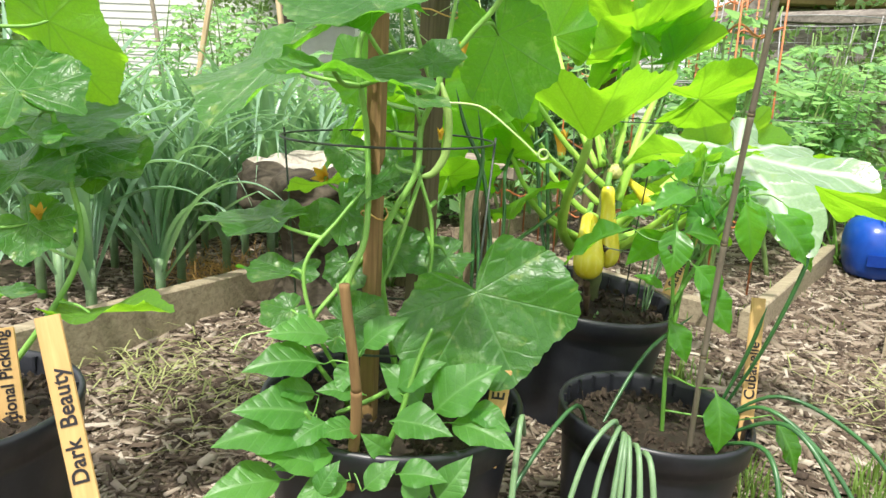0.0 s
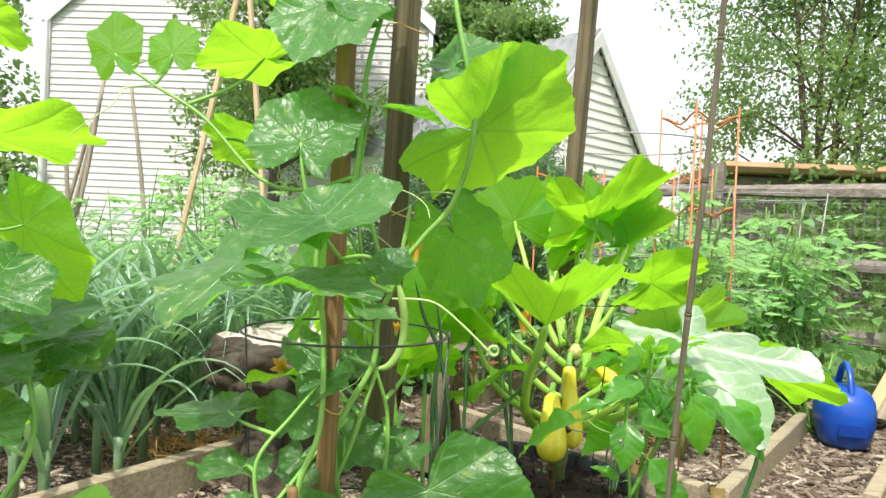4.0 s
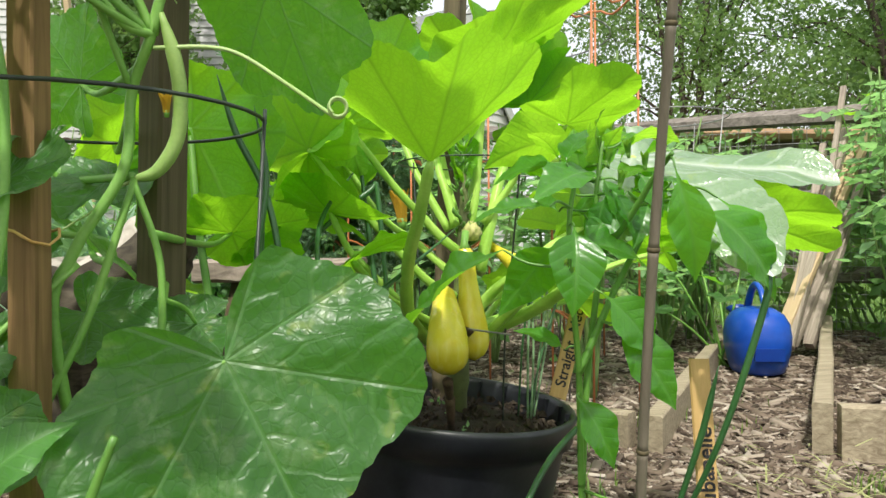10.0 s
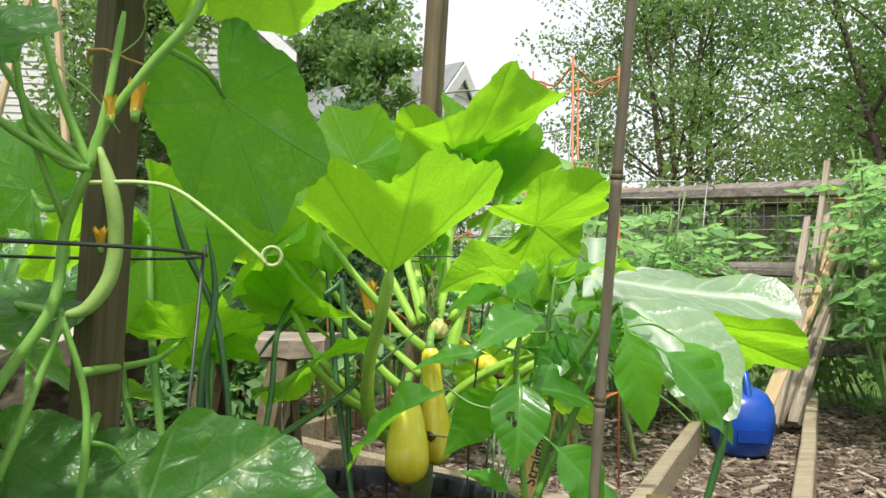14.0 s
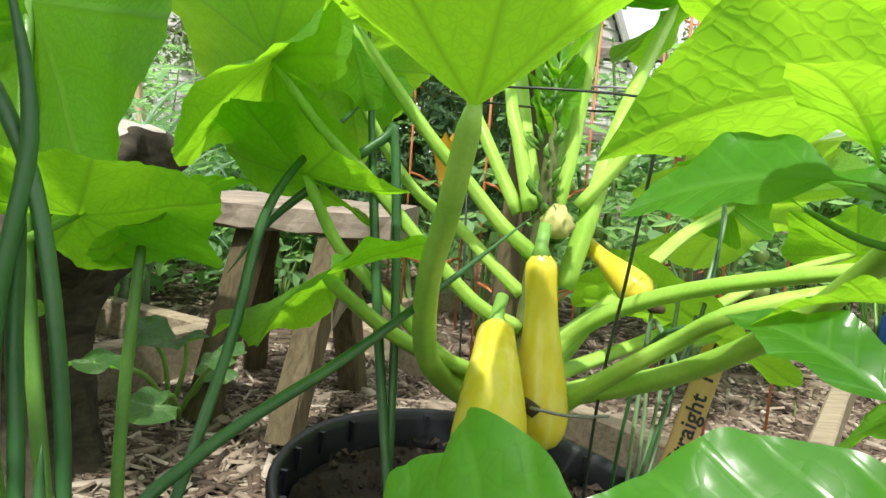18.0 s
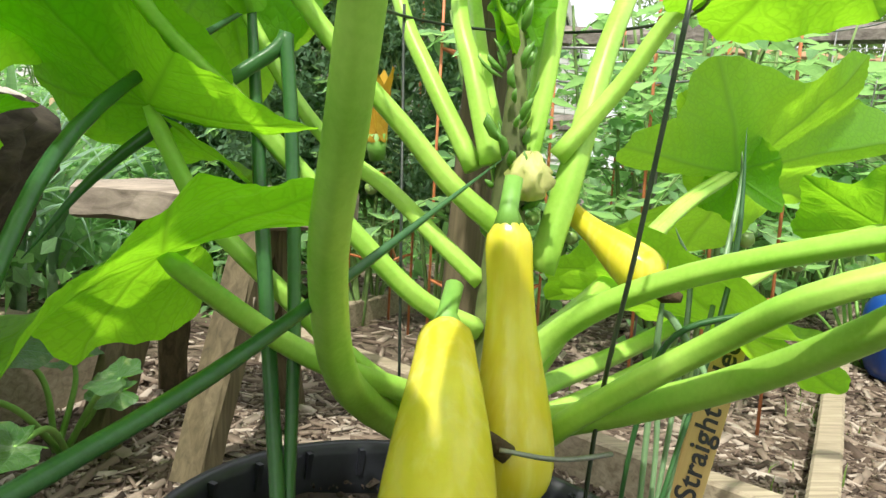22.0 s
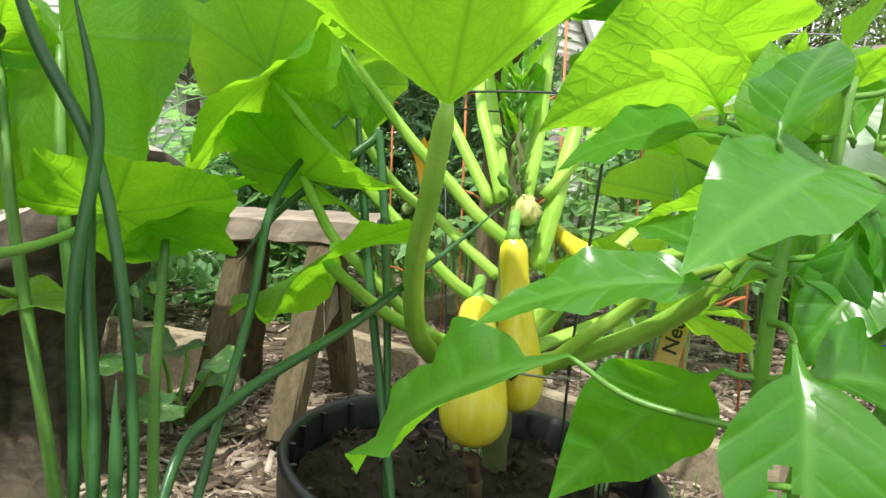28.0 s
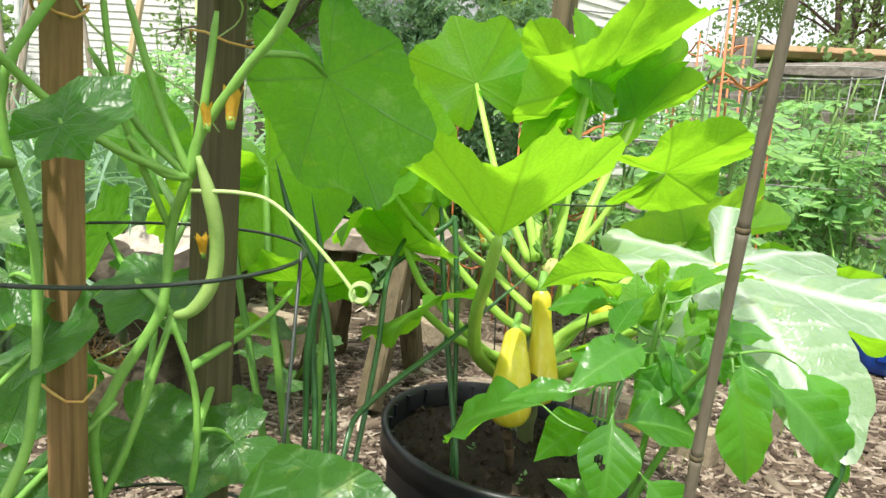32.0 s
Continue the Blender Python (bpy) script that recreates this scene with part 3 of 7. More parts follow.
# ---------------------------------------------------------------- houses
def clapboards(parent, o, e, spans, step, out, mat):
    """Rows of lapped siding on a wall through o along e; spans(z) gives the row's two ends."""
    nrm = Vector((e.y, -e.x, 0)).normalized() * out
    z = spans[0]
    while z < spans[1]:
        a, b = spans[2](z + step / 2)
        if b - a > 0.1:
            p, q = o + e * a, o + e * b
            c = [p + Vector((0, 0, z)) + nrm * 0.022, q + Vector((0, 0, z)) + nrm * 0.022, q + Vector((0, 0, z + step + 0.01)) + nrm * 0.004, p + Vector((0, 0, z + step + 0.01)) + nrm * 0.004]
            back = [v - nrm * 0.03 for v in c]
            me = mesh_of("siding_board", c + back, [(0, 1, 2, 3), (7, 6, 5, 4), (0, 4, 5, 1), (1, 5, 6, 2), (2, 6, 7, 3), (3, 7, 4, 0)], mat, smooth=False)
            put("siding_board", me, parent)
        z += step


def gable_house(label, o, e, half, eave, apex, depth, step, out, windows=(), paint=None):
    t = thing("house", label, "house")
    paint = paint or M_SIDING
    o, e = Vector(o), Vector(e).normalized()
    back = Vector((e.y, -e.x, 0)).normalized() * -out * depth
    up = Vector((0, 0, 1))
    base = -0.3
    c = [o - e * half + up * base, o + e * half + up * base, o + e * half + up * eave, o + up * apex, o - e * half + up * eave]
    v = c + [p + back for p in c]
    f = [(0, 1, 2, 3, 4), (9, 8, 7, 6, 5), (0, 5, 6, 1), (1, 6, 7, 2), (4, 9, 5, 0)]
    put("wall", mesh_of("wall", v, f, paint, smooth=False), t)
    span = lambda z: (-half + 0.05, half - 0.05) if z < eave else (-half * (apex - z) / (apex - eave), half * (apex - z) / (apex - eave))
    clapboards(t, o, e, (0.0, apex - 0.05, span), step, out, paint)
    over, n = 0.07, Vector((e.y, -e.x, 0)).normalized() * out
    for s in (-1, 1):
        run = (e * s * half + up * (eave - apex))
        ext = run * (1 + over / half)
        top, low = o + up * (apex + 0.06) + n * over, o + up * (apex + 0.06) + ext + n * over
        q = [top, low, low + back - n * over * 2, top + back - n * over * 2]
        q2 = [p + up * 0.14 for p in q]
        put("roof_slope", mesh_of("roof_slope", q + q2, [(0, 1, 2, 3), (7, 6, 5, 4), (0, 4, 5, 1), (1, 5, 6, 2), (2, 6, 7, 3), (3, 7, 4, 0)], M_ROOF, smooth=False), t, "grey shingled roof slope")
        q = [top - up * 0.12, low - up * 0.12, low + up * 0.10, top + up * 0.10]
        q2 = [p + n * 0.03 for p in q]
        put("rake_trim", mesh_of("rake_trim", q + q2, [(3, 2, 1, 0), (4, 5, 6, 7), (0, 1, 5, 4), (1, 2, 6, 5), (2, 3, 7, 6), (3, 0, 4, 7)], M_TRIM, smooth=False), t)
    for s in (-1, 1):
        p = o + e * s * half + n * 0.03
        v, f = tube([p + up * base, p + up * eave], 0.05, 4)
        put("corner_trim", mesh_of("corner_trim", v, f, M_TRIM, smooth=False), t)
    v, f = tube(spline([o - e * (half + 0.05) + n * 0.1 + up * (eave - 0.05), o - e * (half + 0.02) + n * 0.08 + up * (eave - 0.4), o - e * (half + 0.02) + n * 0.08], 8), 0.05, 6)
    put("downspout", mesh_of("downspout", v, f, M_TRIM), t)
    for a, z, w, h in windows:
        p = o + e * a + up * z + n * 0.035
        q = [p - e * w / 2, p + e * w / 2, p + e * w / 2 + up * h, p - e * w / 2 + up * h]
        win = put("window", mesh_of("window", q, [(0, 1, 2, 3)], M_GLASSDARK, smooth=False), t)
        fr = []
        for i in range(4):
            fr.append(tube([q[i] + n * 0.01, q[(i + 1) % 4] + n * 0.01], 0.045, 4))
        fr.append(tube([(q[0] + q[3]) / 2 + n * 0.01, (q[1] + q[2]) / 2 + n * 0.01], 0.03, 4))
        put("window_frame", mesh_of("window_frame", *join_geo(*fr), M_TRIM, smooth=False), win)
    return t


gable_house("two storey house with white lapped siding", (-3.3, 12.4, 0), (1, -0.10, 0), 3.3, 4.1, 7.0, 9, 0.115, 1)
gable_house("small white sided house with a grey shingle roof", (2.35, 10.4, 0.0), (0.72, 0.69, 0), 1.5, 1.9, 3.55, 4, 0.13, 1, [(-0.5, 0.75, 0.6, 0.9)], M_LIT_SIDING)

shed = thing("garden_shed", "low shed with a tan roof behind the fence", "shed")
v, f = board_geo((3.4, 8.6, 0), (7.2, 8.2, 0), 2.0, 1.46, worn=0.02)
put("wall", mesh_of("wall", v, f, M_FENCE, smooth=False), shed)
v, f = board_geo((3.2, 8.6, 1.47), (7.4, 8.2, 1.47), 2.5, 0.11, worn=0.05)
put("roof", mesh_of("roof", v, f, M_TAN, smooth=False), shed, "tan sheet roof")


# ---------------------------------------------------------------- trees
def leaf_cloud(centres, per, spread, size, seed, droop=0.3):
    """Many small pointed leaves about the given centres: vertices, faces and leaf coordinates."""
    g = np.random.default_rng(seed)
    c = np.repeat(np.asarray(centres, float), per, axis=0)
    n = len(c)
    off = g.normal(size=(n, 3))
    off /= np.linalg.norm(off, axis=1)[:, None] + 1e-9
    c = c + off * (g.random((n, 1)) ** 0.45) * spread * np.array([1, 1, 0.75])
    d = g.normal(size=(n, 3))
    d[:, 2] -= droop
    d /= np.linalg.norm(d, axis=1)[:, None]
    r = np.cross(d, g.normal(size=(n, 3)))
    r /= np.linalg.norm(r, axis=1)[:, None] + 1e-9
    nn = np.cross(d, r)
    L = size * (0.6 + 0.8 * g.random((n, 1)))
    W = L * 0.30
    v = np.stack([c, c + d * L * 0.45 + r * W + nn * L * 0.08, c + d * L - nn * L * 0.05, c + d * L * 0.45 - r * W + nn * L * 0.08], axis=1).reshape(-1, 3)
    base = np.arange(n)[:, None] * 4
    f = np.concatenate([base + [0, 1, 2], base + [0, 2, 3]], axis=0)
    uv = np.tile(np.array([[0, 0], [0.3, 0.45], [0, 1], [0.3, 0.45]]), (n, 1))
    return v, f, uv


def np_mesh(name, v, f, mat, uv=None, smooth=False):
    me = bpy.data.meshes.new(name)
    k = f.shape[1]
    me.vertices.add(len(v))
    me.vertices.foreach_set("co", np.asarray(v, np.float32).ravel())
    me.loops.add(f.size)
    me.loops.foreach_set("vertex_index", f.astype(np.int32).ravel())
    me.polygons.add(len(f))
    me.polygons.foreach_set("loop_start", np.arange(0, f.size, k, dtype=np.int32))
    me.polygons.foreach_set("loop_total", np.full(len(f), k, dtype=np.int32))
    if uv is not None:
        layer = me.uv_layers.new(name="UVMap")
        layer.data.foreach_set("uv", np.asarray(uv, np.float32)[f.ravel()].ravel())
    if smooth:
        me.polygons.foreach_set("use_smooth", np.ones(len(f), dtype=bool))
    me.materials.append(mat)
    me.update(calc_edges=True)
    return me


M_TREE = leaf_material("tree_leaf", (0.05, 0.105, 0.032), (0.14, 0.235, 0.08), (0.13, 0.21, 0.08), 0.5, (0.36, 0.58, 0.14), 0.45, 0, 0.0, 0.1, 0.4, True)


def tree(label, at, height, radius, limbs, per, size, seed, trunk_r=0.09, low=0.25, stems=1):
    g = random.Random(seed)
    t = thing("tree", label, "tree")
    x, y = at
    z0 = ground_z(x, y) - 0.1
    wood, tips = [], []
    for s in range(stems):
        ox, oy = (g.uniform(-0.3, 0.3), g.uniform(-0.2, 0.2)) if stems > 1 else (0, 0)
        lean = Vector((g.uniform(-1, 1), g.uniform(-1, 1), 0)) * radius * (0.45 if stems > 1 else 0.1)
        main = spline([(x + ox, y + oy, z0), Vector((x + ox, y + oy, z0 + height * 0.45)) + lean * 0.4, Vector((x, y, z0 + height * 0.9)) + lean], 10)
        wood.append(tube(main, (trunk_r, trunk_r * 0.2), 8))
        for k in range(limbs // stems):
            u = low + (1 - low) * (k + g.random()) / (limbs // stems)
            p = main[min(int(u * 10), 10)]
            a = g.uniform(0, 2 * math.pi)
            ln = radius * (0.45 + 0.6 * g.random()) * (1.1 - 0.55 * u)
            q = p + Vector((math.cos(a) * ln, math.sin(a) * ln, height * g.uniform(0.0, 0.22)))
            mid = p.lerp(q, 0.5) + Vector((0, 0, height * 0.04))
            wood.append(tube(spline([p, mid, q], 6), (trunk_r * 0.4 * (1.1 - u * 0.6), trunk_r * 0.06), 5))
            for j in range(5):
                w = mid.lerp(q, g.uniform(0.0, 1.05)) + Vector((g.gauss(0, 1), g.gauss(0, 1), g.gauss(0, 0.8))) * ln * 0.26
                wood.append(tube([mid.lerp(q, 0.5), w], (trunk_r * 0.08, trunk_r * 0.03), 3))
                tips.append(tuple(w))
    put("trunk", mesh_of("trunk", *join_geo(*wood), M_BARK), t, "grey brown branching trunk")
    v, f, uv = leaf_cloud(tips, per, radius * 0.23, size, seed)
    tagged(put("crown", np_mesh("crown", v, f, M_TREE, uv), t), kind="stuff")
    return t


tree("tall leafy tree behind the fence", (5.3, 9.2), 5.6, 1.9, 44, 135, 0.062, 3, 0.07, 0.25, 4)
tree("tall dark leafy tree behind the fence", (8.0, 8.6), 6.4, 2.5, 44, 150, 0.07, 4, 0.09, 0.15, 3)
tree("broad green tree beside the white house", (-2.2, 10.6), 5.6, 1.7, 44, 130, 0.085, 5, 0.11, 0.30)
tree("broad green tree in the neighbouring garden", (0.9, 13.0), 5.8, 1.6, 36, 130, 0.095, 6, 0.12, 0.30)
tree("small leafy tree in front of the shingled roof", (1.05, 9.0), 3.6, 0.75, 30, 60, 0.085, 12, 0.05, 0.35)
tree("dark tree at the side of the house", (-9.2, 13.6), 6.0, 2.6, 36, 70, 0.15, 8, 0.14, 0.12)
tree("bushy green tree beyond the lawn", (11.0, 10.5), 6.0, 3.0, 36, 70, 0.15, 9, 0.14, 0.12)


# ---------------------------------------------------------------- leaves
def frame_of(j, t, n):
    """Axes of a leaf: along it, across it, out of its upper face; and its length."""
    j, t, n = Vector(j), Vector(t), Vector(n)
    y = t - j
    size = y.length
    y.normalize()
    z = (n - y * n.dot(y)).normalized()
    return y.cross(z), y, z, size


def tooth(x):
    """A saw-toothed wave between -1 and 1."""
    f = x - math.floor(x)
    return (f / 0.7 if f < 0.7 else (1 - f) / 0.3) * 2 - 1


RIBS = [math.radians(a) for a in (0, 48, -48, 98, -98, 142, -142)]


def broad_leaf(parent, j, t, n, mat, width=1.0, cup=0.12, cone=0.0, lobes=0.14, rear=0.30, body=0.70, rings=14, seg=200, sinus=2.55, wave=1.0, deep=0.78):
    """Heart-shaped, shallow-lobed, finely toothed cucurbit leaf with its stalk joint at j and its point at t."""
    x, y, z, size = frame_of(j, t, n)
    g = random.Random(int(abs(j[0] * 9173 + j[1] * 7919 + j[2] * 5237) * 1000) % 99991)
    ph, ph2, k = g.uniform(0, 6.3), g.uniform(0, 6.3), g.choice((3, 4, 5))
    wav, droop, fold = g.uniform(0.05, 0.10) * wave, g.uniform(0.02, 0.14), g.uniform(-0.05, 0.12)
    vs, uv, fs = [tuple(j)], [(0.0, 0.0)], []
    jv = Vector(j)
    for i in range(1, rings + 1):
        s = i / rings
        for q in range(seg + 1):
            a = -math.pi + 2 * math.pi * q / seg
            a *= 0.985
            lobe = max(math.exp(-((a - r) / 0.33) ** 2) for r in RIBS)
            tip = 0.08 * math.exp(-(a / 0.20) ** 2) + 0.045 * sum(math.exp(-((a - r) / 0.15) ** 2) for r in RIBS[1:5])
            back = smoothstep(sinus, sinus + 0.57, abs(a))
            out = (body + 0.08 + lobes * 0.85 * lobe + tip + 0.05 * math.sin(a * 2 + ph2) + 0.035 * noise.noise((math.cos(a) * 2.2 + ph, math.sin(a) * 2.2, ph2))) * (1 - deep * back) * (1 - rear * smoothstep(0.5, 2.3, abs(a)))
            nick = 0.5 + 0.9 * abs(noise.noise((a * 3.1, ph, 1.7)))
            out *= 1 + (0.017 * nick * tooth(a * 6.5 + ph) + 0.012 * math.sin(a * 15 + ph2)) * s ** 6 + 0.010 * math.sin(a * 9 + ph)
            rad = out * s
            near = min(RIBS, key=lambda r: abs(a - r))
            d = rad * math.sin(a - near)
            px, py = rad * math.sin(a) * width, rad * math.cos(a)
            along = rad * math.cos(a - near) + 0.11 * noise.noise((px * 3.2 + ph, py * 3.2, 4.0)) + 0.03 * noise.noise((px * 11, py * 11 + ph, 6.0))
            pz = cup * rad * rad + cone * rad + wav * s * s * math.sin(k * a + ph) - droop * max(py, 0) ** 2 - fold * abs(px)
            pz += 0.024 * wave * s ** 3 * math.sin(9 * a + ph2) + 0.035 * s * (min(abs(d) / 0.16, 1.0) - 0.5) + 0.026 * noise.noise((px * 7 + ph, py * 7, ph2)) * s + 0.045 * noise.noise((px * 2.5, py * 2.5 + ph, ph2)) * s
            pz += 0.0045 * math.sin((along - 0.9 * abs(d)) * 42) * min(abs(d) / 0.06, 1.0)
            vs.append(tuple(jv + (x * px + y * py + z * pz) * size))
            uv.append((d, along))
    w = seg + 1
    for q in range(seg):
        fs.append((0, 1 + q + 1, 1 + q))
    for i in range(rings - 1):
        for q in range(seg):
            a = 1 + i * w + q
            fs.append((a, a + 1, a + w + 1, a + w))
    return put("leaf", mesh_of("leaf", vs, fs, mat, uv=uv), parent)


def narrow_leaf(parent, j, t, n, mat, width=0.42, arch=0.10, nu=46, nv=6, hole=False, grow=1.0):
    """Pointed oval leaf folded along its midrib, from stalk end j to point t."""
    x, y, z, size = frame_of(j, t, n)
    size *= grow
    g = random.Random(int(abs(j[0] * 9173 + t[1] * 7919 + j[2] * 5237) * 1000) % 99991)
    ph, fold, twist = g.uniform(0, 6.3), g.uniform(0.18, 0.38), g.uniform(-0.25, 0.25)
    arch = arch * g.uniform(0.7, 1.3)
    if hole:
        nu, nv = 60, 18
    jv, vs, uv, fs = Vector(j), [], [], []
    for i in range(nu + 1):
        u = i / nu
        if u < 0.12:
            w = 0.035 + 0.10 * (u / 0.12) ** 2
        else:
            q = (u - 0.12) / 0.88
            w = 0.135 * (1 - q) + 1.06 * math.sin(math.pi * min(q ** 0.74, 1.0)) ** 1.02 * (1 - 0.20 * q * q) + 0.012
        w *= width * 0.56
        for k in range(-nv, nv + 1):
            v = k / nv
            px = w * v
            lift = fold * abs(px) * (1 - 0.5 * u) + 0.026 * math.sin(u * 19 + ph + 2 * v) * abs(v) ** 2 * math.sin(math.pi * u) + twist * px * (u - 0.3)
            vein = -0.011 * (0.5 + 0.5 * math.sin((u - 0.72 * abs(px)) * 48)) ** 2 * abs(v) ** 0.6 * math.sin(math.pi * u)
            pz = arch * 4 * u * (1 - u) - arch * 0.6 * u * u + lift + vein
            vs.append(tuple(jv + (x * px + y * u + z * pz) * size))
            uv.append((px * 0.8, u))
    m = 2 * nv + 1
    for i in range(nu):
        for k in range(m - 1):
            a = i * m + k
            hu, hv = (i + 0.5) / nu, (k + 0.5 - nv) / nv
            if hole and (((hu - 0.46) / 0.050) ** 2 + ((hv - 0.30) / 0.16) ** 2 < 1 or ((hu - 0.53) / 0.035) ** 2 + ((hv - 0.16) / 0.10) ** 2 < 1):
                continue
            fs.append((a, a + 1, a + m + 1, a + m))
    return put("leaf", mesh_of("leaf", vs, fs, mat, uv=uv), parent)


def stalk(parent, pts, r0, r1, mat, name="leaf_stalk", sides=8, label="", flute=0.0):
    q = spline(pts, 4 * len(pts))
    n = len(q) - 1
    rad = [(r0 + (r1 - r0) * i / n) * (1.0 if i < n else 0.6) for i in range(n + 1)]
    return put(name, mesh_of(name, *tube(q, rad, sides, flute=flute), mat), parent, label)


def auto_stalks(plant, bases, r0, r1, mat, sag=0.25, skip=(), low=False):
    """A stalk from the nearest of the given stem points to every leaf's joint."""
    for i, leaf in enumerate([o for o in plant.children if o.name.split(".")[0] == "leaf"]):
        if i in skip:
            continue
        j = Vector(leaf.data.vertices[0].co) if mat is not M_PSTEM else (Vector(leaf.data.vertices[5].co))
        b = min((Vector(p) for p in bases), key=lambda p: (p - j).length + 0.6 * max(p.z - j.z, 0))
        if low:
            b = Vector(bases[i % len(bases)])
        d = j - b
        mid = b.lerp(j, 0.5) + Vector((d.x * 0.12, d.y * 0.12, d.length * 0.04 if low else (-d.length * sag * 0.5 if d.z > 0 else d.length * sag)))
        k = 0.6 + min(d.length / 0.25, 1.0) * 0.5
        stalk(plant, [b, mid, j], r0 * k, r1 * k, mat)


def onion_leaf(parent, pts, r, mat, name="onion_leaf"):
    q = spline(pts, 6 * len(pts))
    n = len(q)
    rad = [r * (0.75 + 0.35 * math.sin(min(i / (n - 1) * 2.2, 1.57))) * (1 - 0.93 * max(0, (i / (n - 1) - 0.72) / 0.28) ** 1.5) for i in range(n)]
    return put(name, mesh_of(name, *tube(q, rad, 8, 0.85), mat), parent)


def flower(parent, at, size, mat, up=(0, 0, 1), petals=5, name="flower", closed=0.5):
    """Trumpet flower: a cup of pointed petals on a green base."""
    rot = Vector(up).to_track_quat("Z", "Y").to_matrix().to_4x4()
    m = Matrix.Translation(at) @ rot
    f = put(name, mesh_of(name, *tube([m @ Vector((0, 0, -0.25 * size)), m @ Vector((0, 0, 0.1 * size))], (0.10 * size, 0.16 * size), 8), M_VINE), parent)
    for p in range(petals):
        a = 2 * math.pi * p / petals
        vs, fs = [], []
        for i in range(7):
            u = i / 6
            r = size * (0.14 + (0.42 - 0.3 * closed) * u ** 1.5)
            w = size * 0.26 * math.sin(math.pi * (0.18 + 0.80 * u)) * (1 if u < 0.98 else 0.3)
            for k in (-1, -0.5, 0, 0.5, 1):
                aa = a + k * w / max(r, 0.001) * 0.9
                rr = r * (1 + 0.10 * k * k)
                vs.append(m @ Vector((math.cos(aa) * rr, math.sin(aa) * rr, size * u * 0.95 + 0.02 * size * math.sin(5 * k + p))))
        for i in range(6):
            for k in range(4):
                q = i * 5 + k
                fs.append((q, q + 1, q + 6, q + 5))
        put("petal", mesh_of("petal", vs, fs, mat), f)
    return f


M_PETAL = leaf_material("yellow_petal", (0.76, 0.40, 0.03), (0.86, 0.56, 0.07), (0.6, 0.4, 0.05), 0.6, (0.9, 0.5, 0.03), 0.4, 0, 0.0, 0.2, 0.3)
def squash_skin():
    """Waxy yellow skin with paler streaks running down the fruit."""
    m = Mat("yellow_squash", 0.24, 0, 0.5)
    vec = m.coord("Object")
    streak = m.noise(m.coord("Object", (95, 95, 14)), 1.0, 3, 0.6)
    base = m.ramp(m.noise(vec, 22, 3), (0.3, (0.62, 0.50, 0.025)), (0.75, (0.74, 0.66, 0.07)))
    base = m.mix(m.math("MULTIPLY", m.math("SUBTRACT", streak, 0.50, clamp=True), 2.4, clamp=True), base, (0.78, 0.71, 0.17))
    m.color(base)
    m.b.inputs["Subsurface Weight"].default_value = 0.10
    m.b.inputs["Subsurface Radius"].default_value = (0.006, 0.004, 0.001)
    m.bump(m.math("ADD", streak, m.math("MULTIPLY", m.noise(vec, 60, 2), 0.5)), 0.35, 0.0016)
    return m.m


M_SQUASH = squash_skin()
M_SCAR = simple("brown_scar", (0.030, 0.018, 0.010), (0.105, 0.068, 0.036), 60, 0.9, 0.6)
M_CUKE = stem_material("young_cucumber", (0.16, 0.30, 0.06), (0.34, 0.48, 0.14), 0.5)


def squash_fruit(parent, top, low, neck, bulb, label, twist=0.0, bow=(0, 0, 0), rise=0.18):
    """Straightneck squash from its stalk end to its blossom end, faintly ribbed."""
    n, sides = 26, 28
    pts = spline([top, Vector(top).lerp(Vector(low), 0.5) + Vector(bow), low], n)
    d = (Vector(low) - Vector(top)).normalized()
    side = d.orthogonal().normalized()
    up = d.cross(side)
    vs, fs = [], []
    for i, p in enumerate(pts):
        u = i / n
        r = neck + (bulb - neck) * smoothstep(rise, 0.86, u)
        if u < 0.06:
            r *= 0.62 + 0.38 * math.sqrt(u / 0.06)
        if u > 0.80:
            r *= math.sqrt(max(1 - ((u - 0.80) / 0.20) ** 2, 0.004))
        for k in range(sides):
            a = 2 * math.pi * k / sides
            rr = r * (1 + 0.018 * math.cos(8 * a + twist) + 0.012 * noise.noise((math.cos(a) * 2, math.sin(a) * 2, u * 9)))
            vs.append(p + (side * math.cos(a) + up * math.sin(a)) * rr)
    for i in range(n):
        for k in range(sides):
            k2 = (k + 1) % sides
            fs.append((i * sides + k, i * sides + k2, (i + 1) * sides + k2, (i + 1) * sides + k))
    fs.append(tuple(n * sides + k for k in range(sides)))
    f = put("squash", mesh_of("squash", vs, fs, M_SQUASH), parent, label)
    q = [Vector(top) - d * 0.022 + Vector((0.004, 0.004, 0.004)), Vector(top) - d * 0.008, Vector(top) + d * 0.003]
    put("fruit_stalk", mesh_of("fruit_stalk", *tube(q, [neck * 0.40, neck * 0.42, neck * 0.72], 10), M_VINE), f)
    return f


